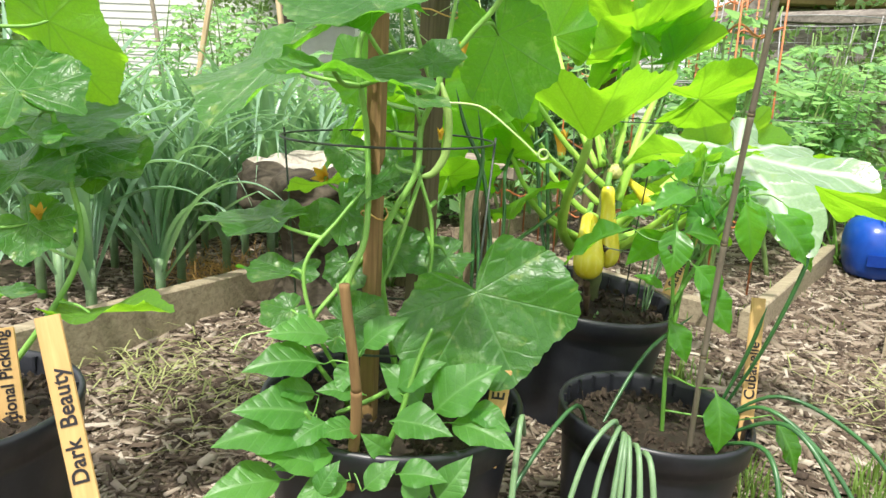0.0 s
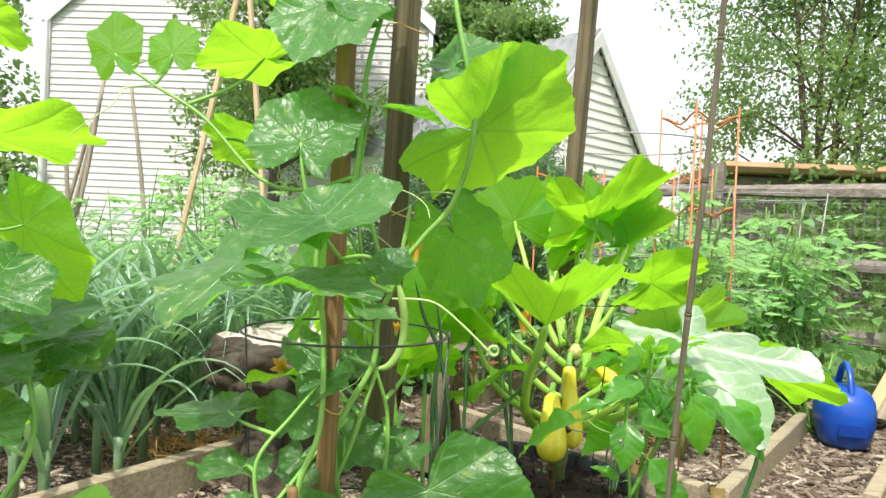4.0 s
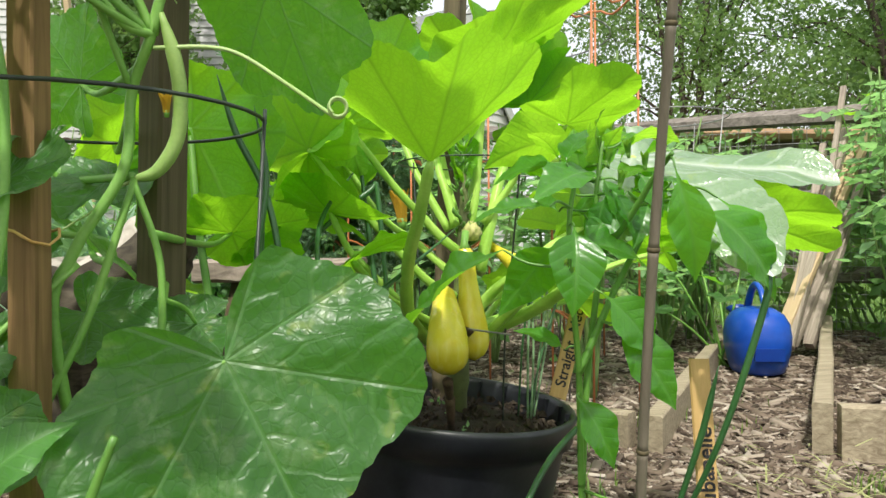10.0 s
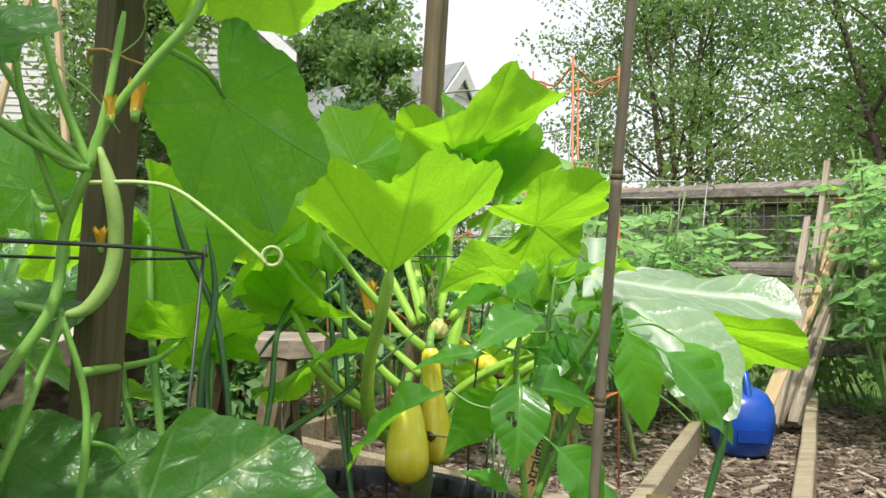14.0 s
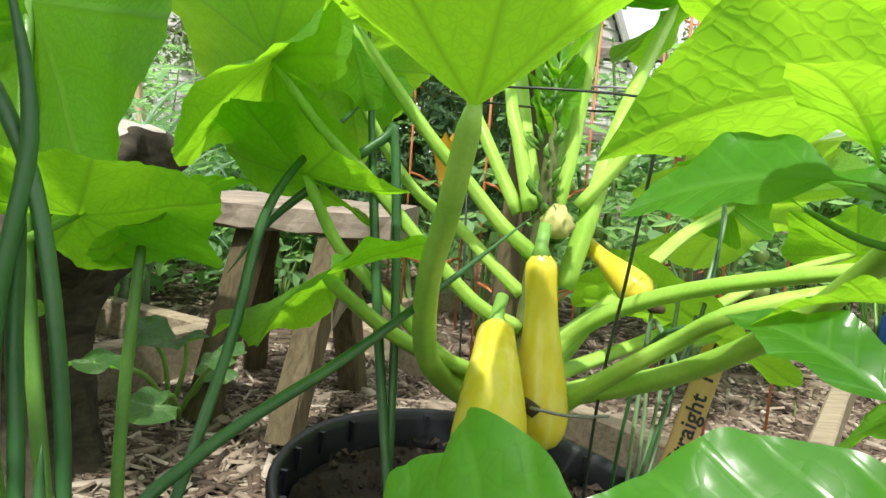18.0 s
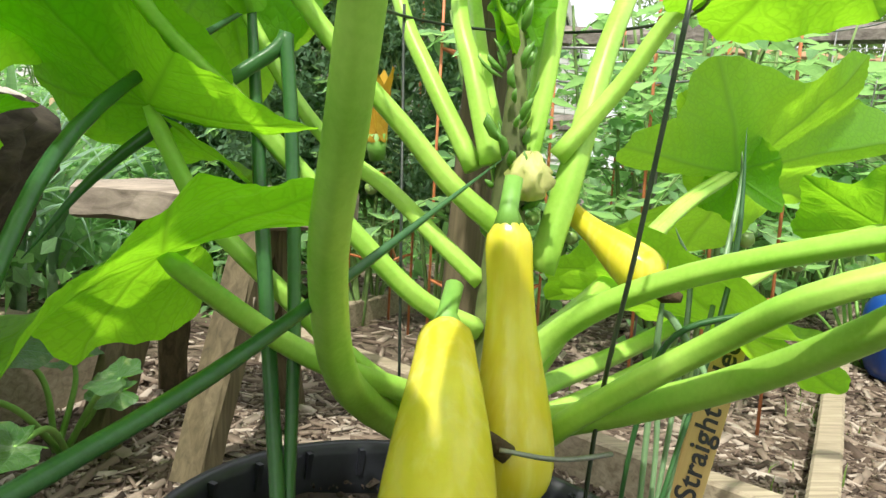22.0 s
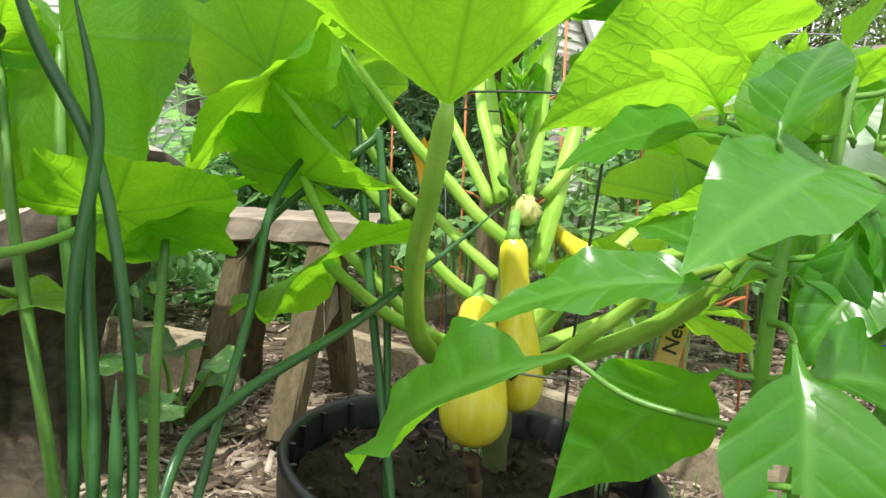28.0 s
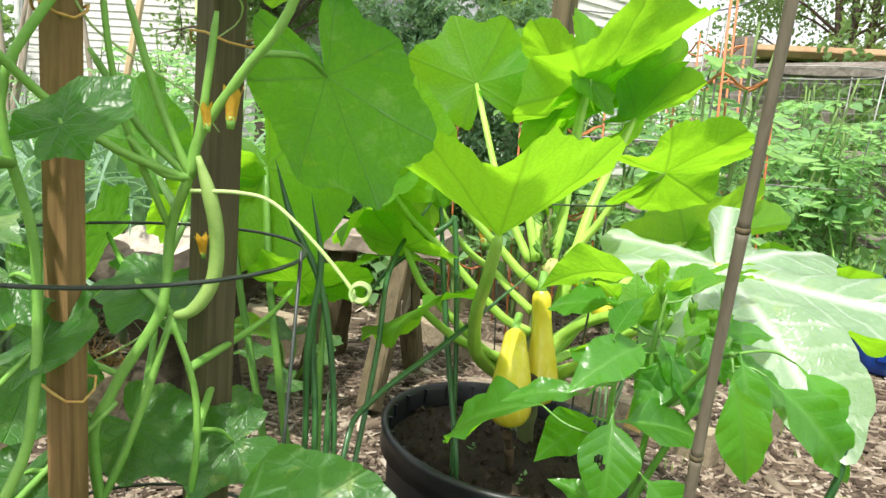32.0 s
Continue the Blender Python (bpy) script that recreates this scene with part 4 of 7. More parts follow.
def squash_plant():
    plant = thing("squash_plant", "yellow straightneck squash plant with large leaves and fruit", "squash plant")
    broad_leaf(plant, (0.246, 1.206, 0.506), (0.252, 1.050, 0.516), (0, 0.1, 1), M_SQ_LEAF, width=0.82, cup=0.10, cone=0.62, lobes=0.06, rear=0.18, body=0.80, wave=1.5)
    broad_leaf(plant, (0.163, 1.33, 0.391), (0.114, 1.25, 0.389), (-0.25, 0.5, 0.8), M_SQ_LEAF, width=1.05, cup=-0.14, lobes=.10, rear=.05, wave=1.5)
    broad_leaf(plant, (0.111, 1.386, 0.541), (0.042, 1.31, 0.481), (-0.1, 0.45, 0.85), M_SQ_LEAF, width=1.0, cup=-0.1)
    broad_leaf(plant, (0.108, 1.394, 0.544), (-0.013, 1.46, 0.631), (0.1, 0.7, 0.7), M_PALE_LEAF, width=0.9)
    broad_leaf(plant, (0.161, 1.42, 0.582), (0.078, 1.45, 0.667), (0.2, 0.75, 0.6), M_SQ_LEAF, width=0.85)
    broad_leaf(plant, (0.154, 1.5, 0.555), (0.105, 1.48, 0.458), (0, 0.8, 0.6), M_PALE_LEAF, width=0.9)
    broad_leaf(plant, (0.155, 1.5, 0.554), (0.24, 1.52, 0.551), (0.1, 0.85, 0.5), M_PALE_LEAF, width=0.9)
    broad_leaf(plant, (0.469, 1.36, 0.579), (0.592, 1.36, 0.604), (-0.1, 0.55, 0.82), M_SQ_LEAF, width=1.05, rear=.2)
    # the glossy leaf, with the white glare put into its base colour
    broad_leaf(plant, (0.45, 1.11, 0.503), (0.496, 0.915, 0.425), (-0.12, -0.05, 0.95), M_SILVER_GLARE, width=.88, cup=-.06, rear=.36, lobes=.44, body=.48, wave=1.8)
    broad_leaf(plant, (0.544, 1.52, 0.319), (0.422, 1.6, 0.348), (0, 0.5, 0.85), M_PALE_LEAF, width=.8)
    broad_leaf(plant, (0.384, 1.5, 0.689), (0.567, 1.52, 0.812), (-0.1, 0.45, 0.85), M_SQ_LEAF, width=.8)
    broad_leaf(plant, (0.387, 1.48, 0.704), (0.364, 1.5, 0.81), (0.6, -0.5, 0.6), M_SQ_LEAF, width=.7)
    broad_leaf(plant, (0.232, 1.6, 0.692), (0.185, 1.62, 0.805), (0.1, 0.9, 0.2), M_SQ_LEAF)
    broad_leaf(plant, (0.322, 1.66, 0.695), (0.304, 1.68, 0.791), (0.1, 0.9, 0.2), M_SQ_LEAF)
    broad_leaf(plant, (0.488, 1.6, 0.652), (0.605, 1.62, 0.727), (0, 0.45, 0.85), M_SQ_LEAF)
    broad_leaf(plant, (0.61, 1.2, 0.455), (0.745, 1.16, 0.386), (-0.1, 0.35, 0.9), M_SQ_LEAF, width=.75)
    # full-grown leaf; the lighter material puts sunlight into its colour
    broad_leaf(plant, (0.640, 1.730, 0.440), (0.837, 1.75, 0.495), (-0.15, 0.8, 0.55), M_PALE_LEAF, width=.62, lobes=.22, rear=.03, body=.66, wave=1.4)
    broad_leaf(plant, (0.636, 1.735, 0.442), (0.566, 1.73, 0.529), (0.1, 0.8, 0.6), M_PALE_LEAF, width=.5, rear=.15)
    broad_leaf(plant, (0.489, 1.65, 0.344), (0.412, 1.62, 0.351), (0, 0.8, 0.5), M_SQ_LEAF, width=.8)
    broad_leaf(plant, (0.806, 1.72, 0.393), (0.706, 1.7, 0.428), (0, 0.65, 0.75), M_SQ_LEAF, width=.8)
    broad_leaf(plant, (-0.091, 1.35, 0.548), (-0.17, 1.35, 0.599), (0, 0.6, 0.8), M_SQ_LEAF)
    broad_leaf(plant, (0.383, 1.62, 0.701), (0.256, 1.66, 0.755), (0, 0.5, 0.85), M_SQ_LEAF)
    broad_leaf(plant, (0.393, 1.55, 0.655), (0.582, 1.6, 0.768), (-0.1, 0.5, 0.85), M_SQ_LEAF, width=.6)
    broad_leaf(plant, (0.325, 1.75, 0.735), (0.381, 1.78, 0.798), (0, 0.7, 0.6), M_SQ_LEAF)
    broad_leaf(plant, (-0.036, 1.33, 0.559), (0.029, 1.29, 0.432), (0.1, 0.8, 0.5), M_SQ_LEAF, width=1.15, rear=.42, body=.78, lobes=.06, cup=-.08, wave=1.4)
    broad_leaf(plant, (0.138, 1.4, 0.457), (0.037, 1.4, 0.505), (0.05, 0.5, 0.85), M_SQ_LEAF, width=.62, rear=.02, lobes=.08)
    broad_leaf(plant, (0.046, 1.31, 0.42), (0.108, 1.35, 0.467), (-0.35, 0.15, 0.95), M_SQ_LEAF, width=.9, rear=.35, lobes=.08, cup=-.06)
    broad_leaf(plant, (0.545, 1.240, 0.430), (0.625, 1.250, 0.402), (0, 0.2, 1), M_SQ_LEAF, width=.9)
    # the stalks that cross the fruit run their own ways
    stalk(plant, [(0.315, 1.445, 0.255), (0.275, 1.44, 0.275), (0.243, 1.38, 0.32), (0.234, 1.31, 0.39), (0.240, 1.25, 0.45), (0.246, 1.206, 0.508)], 0.0108, 0.0066, M_PETIOLE, sides=20, flute=0.06)
    stalk(plant, [(0.33, 1.445, 0.27), (0.37, 1.42, 0.285), (0.432, 1.36, 0.325), (0.465, 1.28, 0.38), (0.470, 1.20, 0.44), (0.450, 1.110, 0.503)], 0.0105, 0.0060, M_PETIOLE, sides=20, flute=0.06)
    stalk(plant, [(0.34, 1.45, 0.28), (0.37, 1.46, 0.322), (0.411, 1.42, 0.365), (0.477, 1.33, 0.408), (0.61, 1.2, 0.455)], 0.0095, 0.005, M_PETIOLE, sides=20, flute=0.06)
    stalk(plant, [(0.335, 1.455, 0.397), (0.303, 1.45, 0.422), (0.273, 1.445, 0.454), (0.232, 1.435, 0.496), (0.161, 1.42, 0.582)], 0.0072, 0.0048, M_PETIOLE, sides=20, flute=0.06)
    stalk(plant, [(0.326, 1.46, 0.362), (0.3, 1.465, 0.385), (0.267, 1.475, 0.416), (0.23, 1.48, 0.442), (0.196, 1.49, 0.483), (0.154, 1.5, 0.555)], 0.006, 0.0042, M_PETIOLE, sides=20, flute=0.06)
    stalk(plant, [(0.324, 1.45, 0.333), (0.287, 1.44, 0.352), (0.249, 1.43, 0.388), (0.204, 1.42, 0.437), (0.175, 1.41, 0.468), (0.148, 1.4, 0.494), (0.109, 1.39, 0.543)], 0.0068, 0.0044, M_PETIOLE, sides=20, flute=0.06)
    stalk(plant, [(0.296, 1.445, 0.279), (0.252, 1.43, 0.313), (0.219, 1.42, 0.346), (0.185, 1.41, 0.381), (0.162, 1.405, 0.407), (0.138, 1.4, 0.457)], 0.0068, 0.0044, M_PETIOLE, sides=20, flute=0.06)
    stalk(plant, [(0.287, 1.435, 0.295), (0.239, 1.4, 0.321), (0.21, 1.38, 0.341), (0.186, 1.355, 0.365), (0.163, 1.33, 0.391)], 0.0068, 0.005, M_PETIOLE, sides=20, flute=0.06)
    stalk(plant, [(0.328, 1.46, 0.437), (0.316, 1.475, 0.493), (0.309, 1.51, 0.545), (0.322, 1.66, 0.695)], 0.0072, 0.0046, M_PETIOLE, sides=20, flute=0.06)
    stalk(plant, [(0.32, 1.475, 0.433), (0.29, 1.5, 0.494), (0.27, 1.53, 0.546), (0.232, 1.6, 0.692)], 0.0066, 0.0044, M_PETIOLE, sides=20, flute=0.06)
    stalk(plant, [(0.364, 1.46, 0.37), (0.383, 1.465, 0.44), (0.4, 1.48, 0.499), (0.424, 1.51, 0.55), (0.488, 1.6, 0.652)], 0.0096, 0.0058, M_PETIOLE, sides=20, flute=0.06)
    stalk(plant, [(0.37, 1.46, 0.443), (0.405, 1.45, 0.49), (0.431, 1.43, 0.535), (0.469, 1.36, 0.579)], 0.0062, 0.0044, M_PETIOLE, sides=20, flute=0.06)
    stalk(plant, [(0.355, 1.43, 0.261), (0.376, 1.4, 0.295), (0.419, 1.34, 0.353), (0.445, 1.28, 0.395), (0.545, 1.24, 0.43)], 0.0078, 0.0056, M_PETIOLE, sides=20, flute=0.06)
    # two low leaves on the post side have stalks of their own from the ground
    stalk(plant, [(0.045, 1.235, -0.04), (0.05, 1.25, 0.15), (0.045, 1.28, 0.30), (0.046, 1.31, 0.42)], 0.0048, 0.0036, M_PSTEM, sides=16, flute=0.06)
    stalk(plant, [(0.035, 1.23, -0.04), (0.015, 1.25, 0.20), (-0.02, 1.29, 0.42), (-0.036, 1.33, 0.559)], 0.0056, 0.0042, M_PSTEM, sides=16, flute=0.06)
    stalk(plant, [(0.02, 1.235, -0.04), (-0.01, 1.25, 0.20), (-0.06, 1.30, 0.42), (-0.091, 1.35, 0.548)], 0.0052, 0.004, M_PSTEM, sides=16, flute=0.06)
    for leaf in [o for o in plant.children if o.name.split(".")[0] == "leaf"]:
        j = Vector(leaf.data.vertices[0].co)
        if any((j - Vector(p)).length < 0.004 for p in ((0.246, 1.206, 0.506), (0.45, 1.11, 0.503), (0.61, 1.2, 0.455), (0.046, 1.31, 0.42), (-0.036, 1.33, 0.559), (-0.091, 1.35, 0.548), (0.111, 1.386, 0.541), (0.108, 1.394, 0.544), (0.155, 1.5, 0.554), (0.161, 1.42, 0.582), (0.154, 1.5, 0.555), (0.138, 1.4, 0.457), (0.163, 1.33, 0.391), (0.322, 1.66, 0.695), (0.232, 1.6, 0.692), (0.488, 1.6, 0.652), (0.469, 1.36, 0.579), (0.545, 1.24, 0.43))):
            continue
        # low leaves leave the stem near the soil, high ones near its top
        u = min(max((j.z - 0.36) / 0.34, 0.0), 1.0)
        base = Vector((0.330 + 0.012 * u, 1.452 + 0.012 * u, 0.265 + 0.155 * u))
        d = j - base
        base += Vector((d.x, d.y, 0)).normalized() * 0.008
        knee = base + Vector((d.x * 0.31, d.y * 0.31, d.z * 0.28))
        far = base.lerp(j, 0.68) + Vector((0, 0, 0.02 * d.length))
        k = min(0.75 + d.length * 0.9, 1.1)
        stalk(plant, [base, knee, far, j], 0.0068 * k, 0.0042 * k, M_PETIOLE, sides=20, flute=0.07)
    v, f = tube(spline([(0.335, 1.48, 0.13), (0.332, 1.47, 0.20), (0.330, 1.455, 0.28), (0.34, 1.46, 0.40), (0.343, 1.465, 0.52)], 16), [0.013] * 4 + [0.017] * 4 + [0.012] * 5 + [0.010, 0.008, 0.006, 0.003], 12)
    put("main_stem", mesh_of("main_stem", v, f, stem_material("old_stem", (0.05, 0.055, 0.025), (0.15, 0.18, 0.06), 0.8)), plant)
    squash_fruit(plant, (0.298, 1.405, 0.346), (0.284, 1.306, 0.246), 0.0140, 0.0290, "plump yellow squash hanging over the soil", 0.4, (0.0, -0.006, 0.006), -0.12)
    squash_fruit(plant, (0.331, 1.411, 0.404), (0.338, 1.385, 0.246), 0.0135, 0.0244, "long yellow straightneck squash", 1.2, (0.002, 0.006, 0), 0.22)
    squash_fruit(plant, (0.385, 1.492, 0.412), (0.436, 1.438, 0.366), 0.0075, 0.0165, "small young yellow squash", 0.8)
    put("dry_flower", mesh_of("dry_flower", *tube([(0.434, 1.440, 0.368), (0.440, 1.434, 0.362), (0.446, 1.428, 0.361)], [0.0075, 0.0065, 0.003], 8), M_SCAR), plant, "brown dried blossom end")
    flower(plant, (0.259, 1.555, 0.448), 0.056, M_PETAL, (-0.1, 0.0, 1), closed=0.95, name="orange_flower")
    n, vs, fs = 12, [], []
    for i in range(n + 1):
        a = math.pi * i / n
        for k in range(20):
            b = 2 * math.pi * k / 20
            r = 0.0125 * math.sin(a) ** 0.8 * (1 + 0.26 * math.cos(6 * b + 2.2 * a) * math.sin(a) + 0.12 * math.cos(13 * b + 5 * a)) + 0.0005
            vs.append((0.348 + r * math.cos(b), 1.440 + r * math.sin(b), 0.429 + 0.0135 * math.cos(a) - 0.004 * math.cos(6 * b + 2.2 * a) * max(math.cos(a), 0)))
    for i in range(n):
        for k in range(20):
            fs.append((i * 20 + k, (i + 1) * 20 + k, (i + 1) * 20 + (k + 1) % 20, i * 20 + (k + 1) % 20))
    put("round_bud", mesh_of("round_bud", vs, fs, M_BLOSSOM), plant, "round pale folded blossom")
    g = random.Random(17)
    for i in range(70):
        u, a = g.random() ** 0.8, g.uniform(0, 6.28)
        p = Vector((0.339 + (0.010 - 0.003 * u) * math.cos(a), 1.456 + 0.009 * math.sin(a), 0.385 + 0.185 * u))
        d = Vector((math.cos(a) * g.uniform(0.1, 0.9), math.sin(a) * g.uniform(0.1, 0.9), g.uniform(0.5, 1.2))).normalized()
        L, w = g.uniform(0.007, 0.021), g.uniform(0.0013, 0.0034)
        bend = Vector((g.uniform(-1, 1), g.uniform(-1, 1), g.uniform(-0.4, 0.4))) * L * 0.16
        put("flower_bud", mesh_of("flower_bud", *tube([p, p + d * L * 0.3 + bend, p + d * L * 0.7 + bend, p + d * L], [w * 0.4, w, w * 0.8, 0.0004], 7), M_PSTEM), plant)
    for i in range(4):
        a, z = g.uniform(0, 6.28), g.uniform(0.50, 0.57)
        p = Vector((0.340 + 0.009 * math.cos(a), 1.456 + 0.009 * math.sin(a), z))
        q = p + Vector((math.cos(a) * 0.018, math.sin(a) * 0.018, g.uniform(0.02, 0.05)))
        broad_leaf(plant, p, q, (-math.cos(a), -math.sin(a), 0.4), M_SQ_LEAF, width=0.6, rings=5, seg=50).name = "young_leaf"
    for a, b in (((0.285, 1.315, 0.232), (0.292, 1.335, 0.205)), ((0.292, 1.335, 0.205), (0.297, 1.352, 0.16))):
        put("dry_flower", mesh_of("dry_flower", *tube(spline([a, b], 4), (0.0075, 0.005), 7), M_SCAR), plant, "brown dried blossom end")
    put("scar", mesh_of("scar", *tube([(0.318, 1.376, 0.294), (0.322, 1.368, 0.291), (0.327, 1.366, 0.288), (0.332, 1.368, 0.289)], [0.003, 0.0055, 0.006, 0.002], 9), M_SCAR), plant, "brown scar on the squash")
    return plant


squash_plant()


def cucumber_plant():
    plant = thing("cucumber_plant", "climbing cucumber vine tied to two wooden stakes", "cucumber plant")
    broad_leaf(plant, (0.017, 1.28, 0.427), (0.105, 1.25, 0.44), (0.1, 0.6, 0.8), M_SQ_LEAF, width=.9, body=.78)
    broad_leaf(plant, (-0.126, 1.2, 0.583), (-0.169, 1.2, 0.645), (0, 0.7, 0.7), M_CU_LEAF, width=1.1, body=.78)
    broad_leaf(plant, (-0.118, 1.3, 0.532), (-0.153, 1.25, 0.482), (0, 0.6, 0.8), M_SQ_LEAF, width=1.1, body=.78)
    broad_leaf(plant, (-0.153, 1.15, 0.496), (-0.177, 1.1, 0.446), (-0.1, 0.6, 0.8), M_CU_LEAF, width=1.1, body=.78)
    broad_leaf(plant, (-0.122, 1.2, 0.426), (-0.067, 1.15, 0.382), (0, 0.5, 0.85), M_CU_LEAF, width=1.1, body=.78)
    broad_leaf(plant, (0.052, 0.857, 0.34), (0.107, 0.829, 0.231), (-0.05, -0.93, 0.36), M_CU_LEAF, width=1.2, cup=.05, rear=.42, body=.84, lobes=.03, rings=26, seg=260, sinus=2.35, deep=0.93)
    broad_leaf(plant, (-0.033, 1.05, 0.332), (-0.047, 1, 0.322), (-0.1, -0.5, 0.85), M_CU_LEAF, body=.74, lobes=.09)
    broad_leaf(plant, (-0.018, 1.1, 0.326), (0.014, 1.12, 0.34), (0, -0.6, 0.8), M_CU_LEAF, body=.74, lobes=.09)
    broad_leaf(plant, (0.097, 0.937, 0.791), (0.25, 1.05, 0.811), (-0.2, 0.7, 0.6), M_PALE_LEAF, width=.9, body=.74, lobes=.09)
    broad_leaf(plant, (0.075, 1.06, 0.656), (0.125, 1.12, 0.533), (-0.05, 0.85, 0.5), M_CU_LEAF, width=.68, rear=.35, body=.72, lobes=.10)
    broad_leaf(plant, (-0.073, 0.734, 0.665), (-0.175, 0.713, 0.656), (-0.1, -0.42, 0.9), M_CU_LEAF, width=.85, body=.74, lobes=.09)
    broad_leaf(plant, (-0.07, 0.732, 0.665), (0.006, 0.725, 0.694), (0.2, -0.6, 0.8), M_CU_LEAF, width=.85, body=.74, lobes=.09)
    broad_leaf(plant, (-0.195, 0.88, 0.607), (-0.305, 0.9, 0.562), (-0.1, -0.45, 0.85), M_CU_LEAF, body=.74, lobes=.09)
    broad_leaf(plant, (-0.107, 0.72, 0.596), (-0.005, 0.709, 0.585), (0, -0.15, 1), M_CU_LEAF, width=.7, body=.74, lobes=.09)
    broad_leaf(plant, (0.063, 0.95, 0.878), (0.142, 0.95, 0.916), (0.1, -0.5, 0.85), M_CU_LEAF, body=.74, lobes=.09)
    broad_leaf(plant, (0.095, 0.97, 0.866), (0.026, 0.97, 0.834), (0, -0.6, 0.8), M_CU_LEAF, body=.74, lobes=.09)
    broad_leaf(plant, (-0.045, 0.92, 0.818), (0.058, 0.92, 0.796), (0, -0.1, 1), M_CU_LEAF, width=.7, body=.74, lobes=.09)
    broad_leaf(plant, (-0.089, 0.88, 0.935), (-0.128, 0.84, 0.85), (-0.2, -0.8, 0.5), M_CU_LEAF, body=.74, lobes=.09)
    broad_leaf(plant, (-0.074, 0.9, 0.941), (-0.021, 0.88, 0.908), (0.1, -0.5, 0.85), M_CU_LEAF, body=.74, lobes=.09)
    broad_leaf(plant, (-0.144, 1, 0.924), (-0.191, 1, 0.911), (0, 0.4, 0.9), M_PALE_LEAF, body=.74, lobes=.09)
    broad_leaf(plant, (-0.19, 0.95, 0.874), (-0.273, 0.92, 0.856), (0, 0.35, 0.9), M_PALE_LEAF, body=.74, lobes=.09)
    broad_leaf(plant, (-0.205, 0.95, 0.756), (-0.274, 0.95, 0.778), (0, 0.5, 0.85), M_PALE_LEAF, body=.74, lobes=.09)
    broad_leaf(plant, (-0.12, 0.85, 0.753), (-0.116, 0.9, 0.83), (0, -0.8, 0.5), M_CU_LEAF, body=.74, lobes=.09)
    broad_leaf(plant, (-0.387, 0.95, 0.871), (-0.4, 0.97, 0.933), (0, 0.9, 0.1), M_PALE_LEAF, width=.8, body=.74, lobes=.09)
    broad_leaf(plant, (-0.311, 0.95, 0.874), (-0.321, 0.97, 0.928), (0, 0.9, 0.1), M_PALE_LEAF, width=.8, body=.74, lobes=.09)
    broad_leaf(plant, (-0.178, 1, 0.99), (-0.127, 1, 1.017), (0, 0.5, 0.85), M_PALE_LEAF, body=.74, lobes=.09)
    broad_leaf(plant, (-0.006, 0.95, 0.983), (-0.079, 0.92, 0.939), (0, -0.4, 0.9), M_CU_LEAF, body=.74, lobes=.09)
    broad_leaf(plant, (-0.176, 0.86, 0.307), (-0.208, 0.84, 0.292), (-0.2, -0.8, 0.5), M_CU_LEAF, width=.9, body=.74, lobes=.09)
    broad_leaf(plant, (-0.113, 0.88, 0.288), (-0.053, 0.86, 0.281), (0, -0.9, 0.4), M_CU_LEAF, width=.9, body=.74, lobes=.09)
    broad_leaf(plant, (-0.114, 0.92, 0.354), (-0.122, 0.9, 0.318), (0, -0.8, 0.5), M_CU_LEAF, body=.74, lobes=.09)
    broad_leaf(plant, (-0.184, 0.9, 0.344), (-0.253, 0.88, 0.347), (0, -0.25, 1), M_CU_LEAF, width=.6, body=.74, lobes=.09)
    broad_leaf(plant, (-0.169, 1, 0.385), (-0.136, 1, 0.418), (0, -0.7, 0.7), M_CU_LEAF, body=.74, lobes=.09)
    broad_leaf(plant, (-0.22, 0.95, 0.404), (-0.31, 0.93, 0.393), (0, -0.25, 1), M_CU_LEAF, width=.6, body=.74, lobes=.09)
    broad_leaf(plant, (-0.153, 1, 0.445), (-0.218, 1, 0.427), (0, 0.2, 1), M_PALE_LEAF, width=.7, body=.74, lobes=.09)
    broad_leaf(plant, (-0.089, 0.9, 0.458), (-0.05, 0.92, 0.499), (-0.3, -0.7, 0.4), M_CU_LEAF, width=.6, body=.74, lobes=.09)
    broad_leaf(plant, (-0.011, 0.78, 0.609), (0.012, 0.8, 0.632), (0.1, -0.5, 0.85), M_CU_LEAF, body=.74, lobes=.09)
    broad_leaf(plant, (-0.024, 0.7, 0.574), (0.017, 0.7, 0.563), (0, -0.2, 1), M_CU_LEAF, width=.7, body=.74, lobes=.09)
    broad_leaf(plant, (0.015, 1, 0.349), (-0.042, 0.98, 0.331), (-0.1, -0.6, 0.8), M_CU_LEAF, width=.9, body=.74, lobes=.09)
    # lighter material here paints a low leaf as lit
    broad_leaf(plant, (-0.055, 1.3, 0.362), (-0.009, 1.3, 0.358), (0, -0.3, 0.9), M_PALE_LEAF, width=.7, body=.74, lobes=.09)
    broad_leaf(plant, (-0.123, 0.95, 0.421), (-0.083, 0.93, 0.385), (0, -0.7, 0.7), M_CU_LEAF, body=.74, lobes=.09)
    broad_leaf(plant, (-0.067, 1, 0.36), (-0.017, 0.98, 0.331), (0, -0.7, 0.7), M_CU_LEAF, body=.74, lobes=.09)
    broad_leaf(plant, (-0.063, 1.05, 0.47), (-0.089, 1, 0.438), (-0.1, -0.7, 0.7), M_CU_LEAF, width=.9, body=.74, lobes=.09)
    broad_leaf(plant, (-0.119, 0.92, 0.5), (-0.088, 0.9, 0.469), (0.1, -0.7, 0.7), M_CU_LEAF, width=.8, body=.74, lobes=.09)
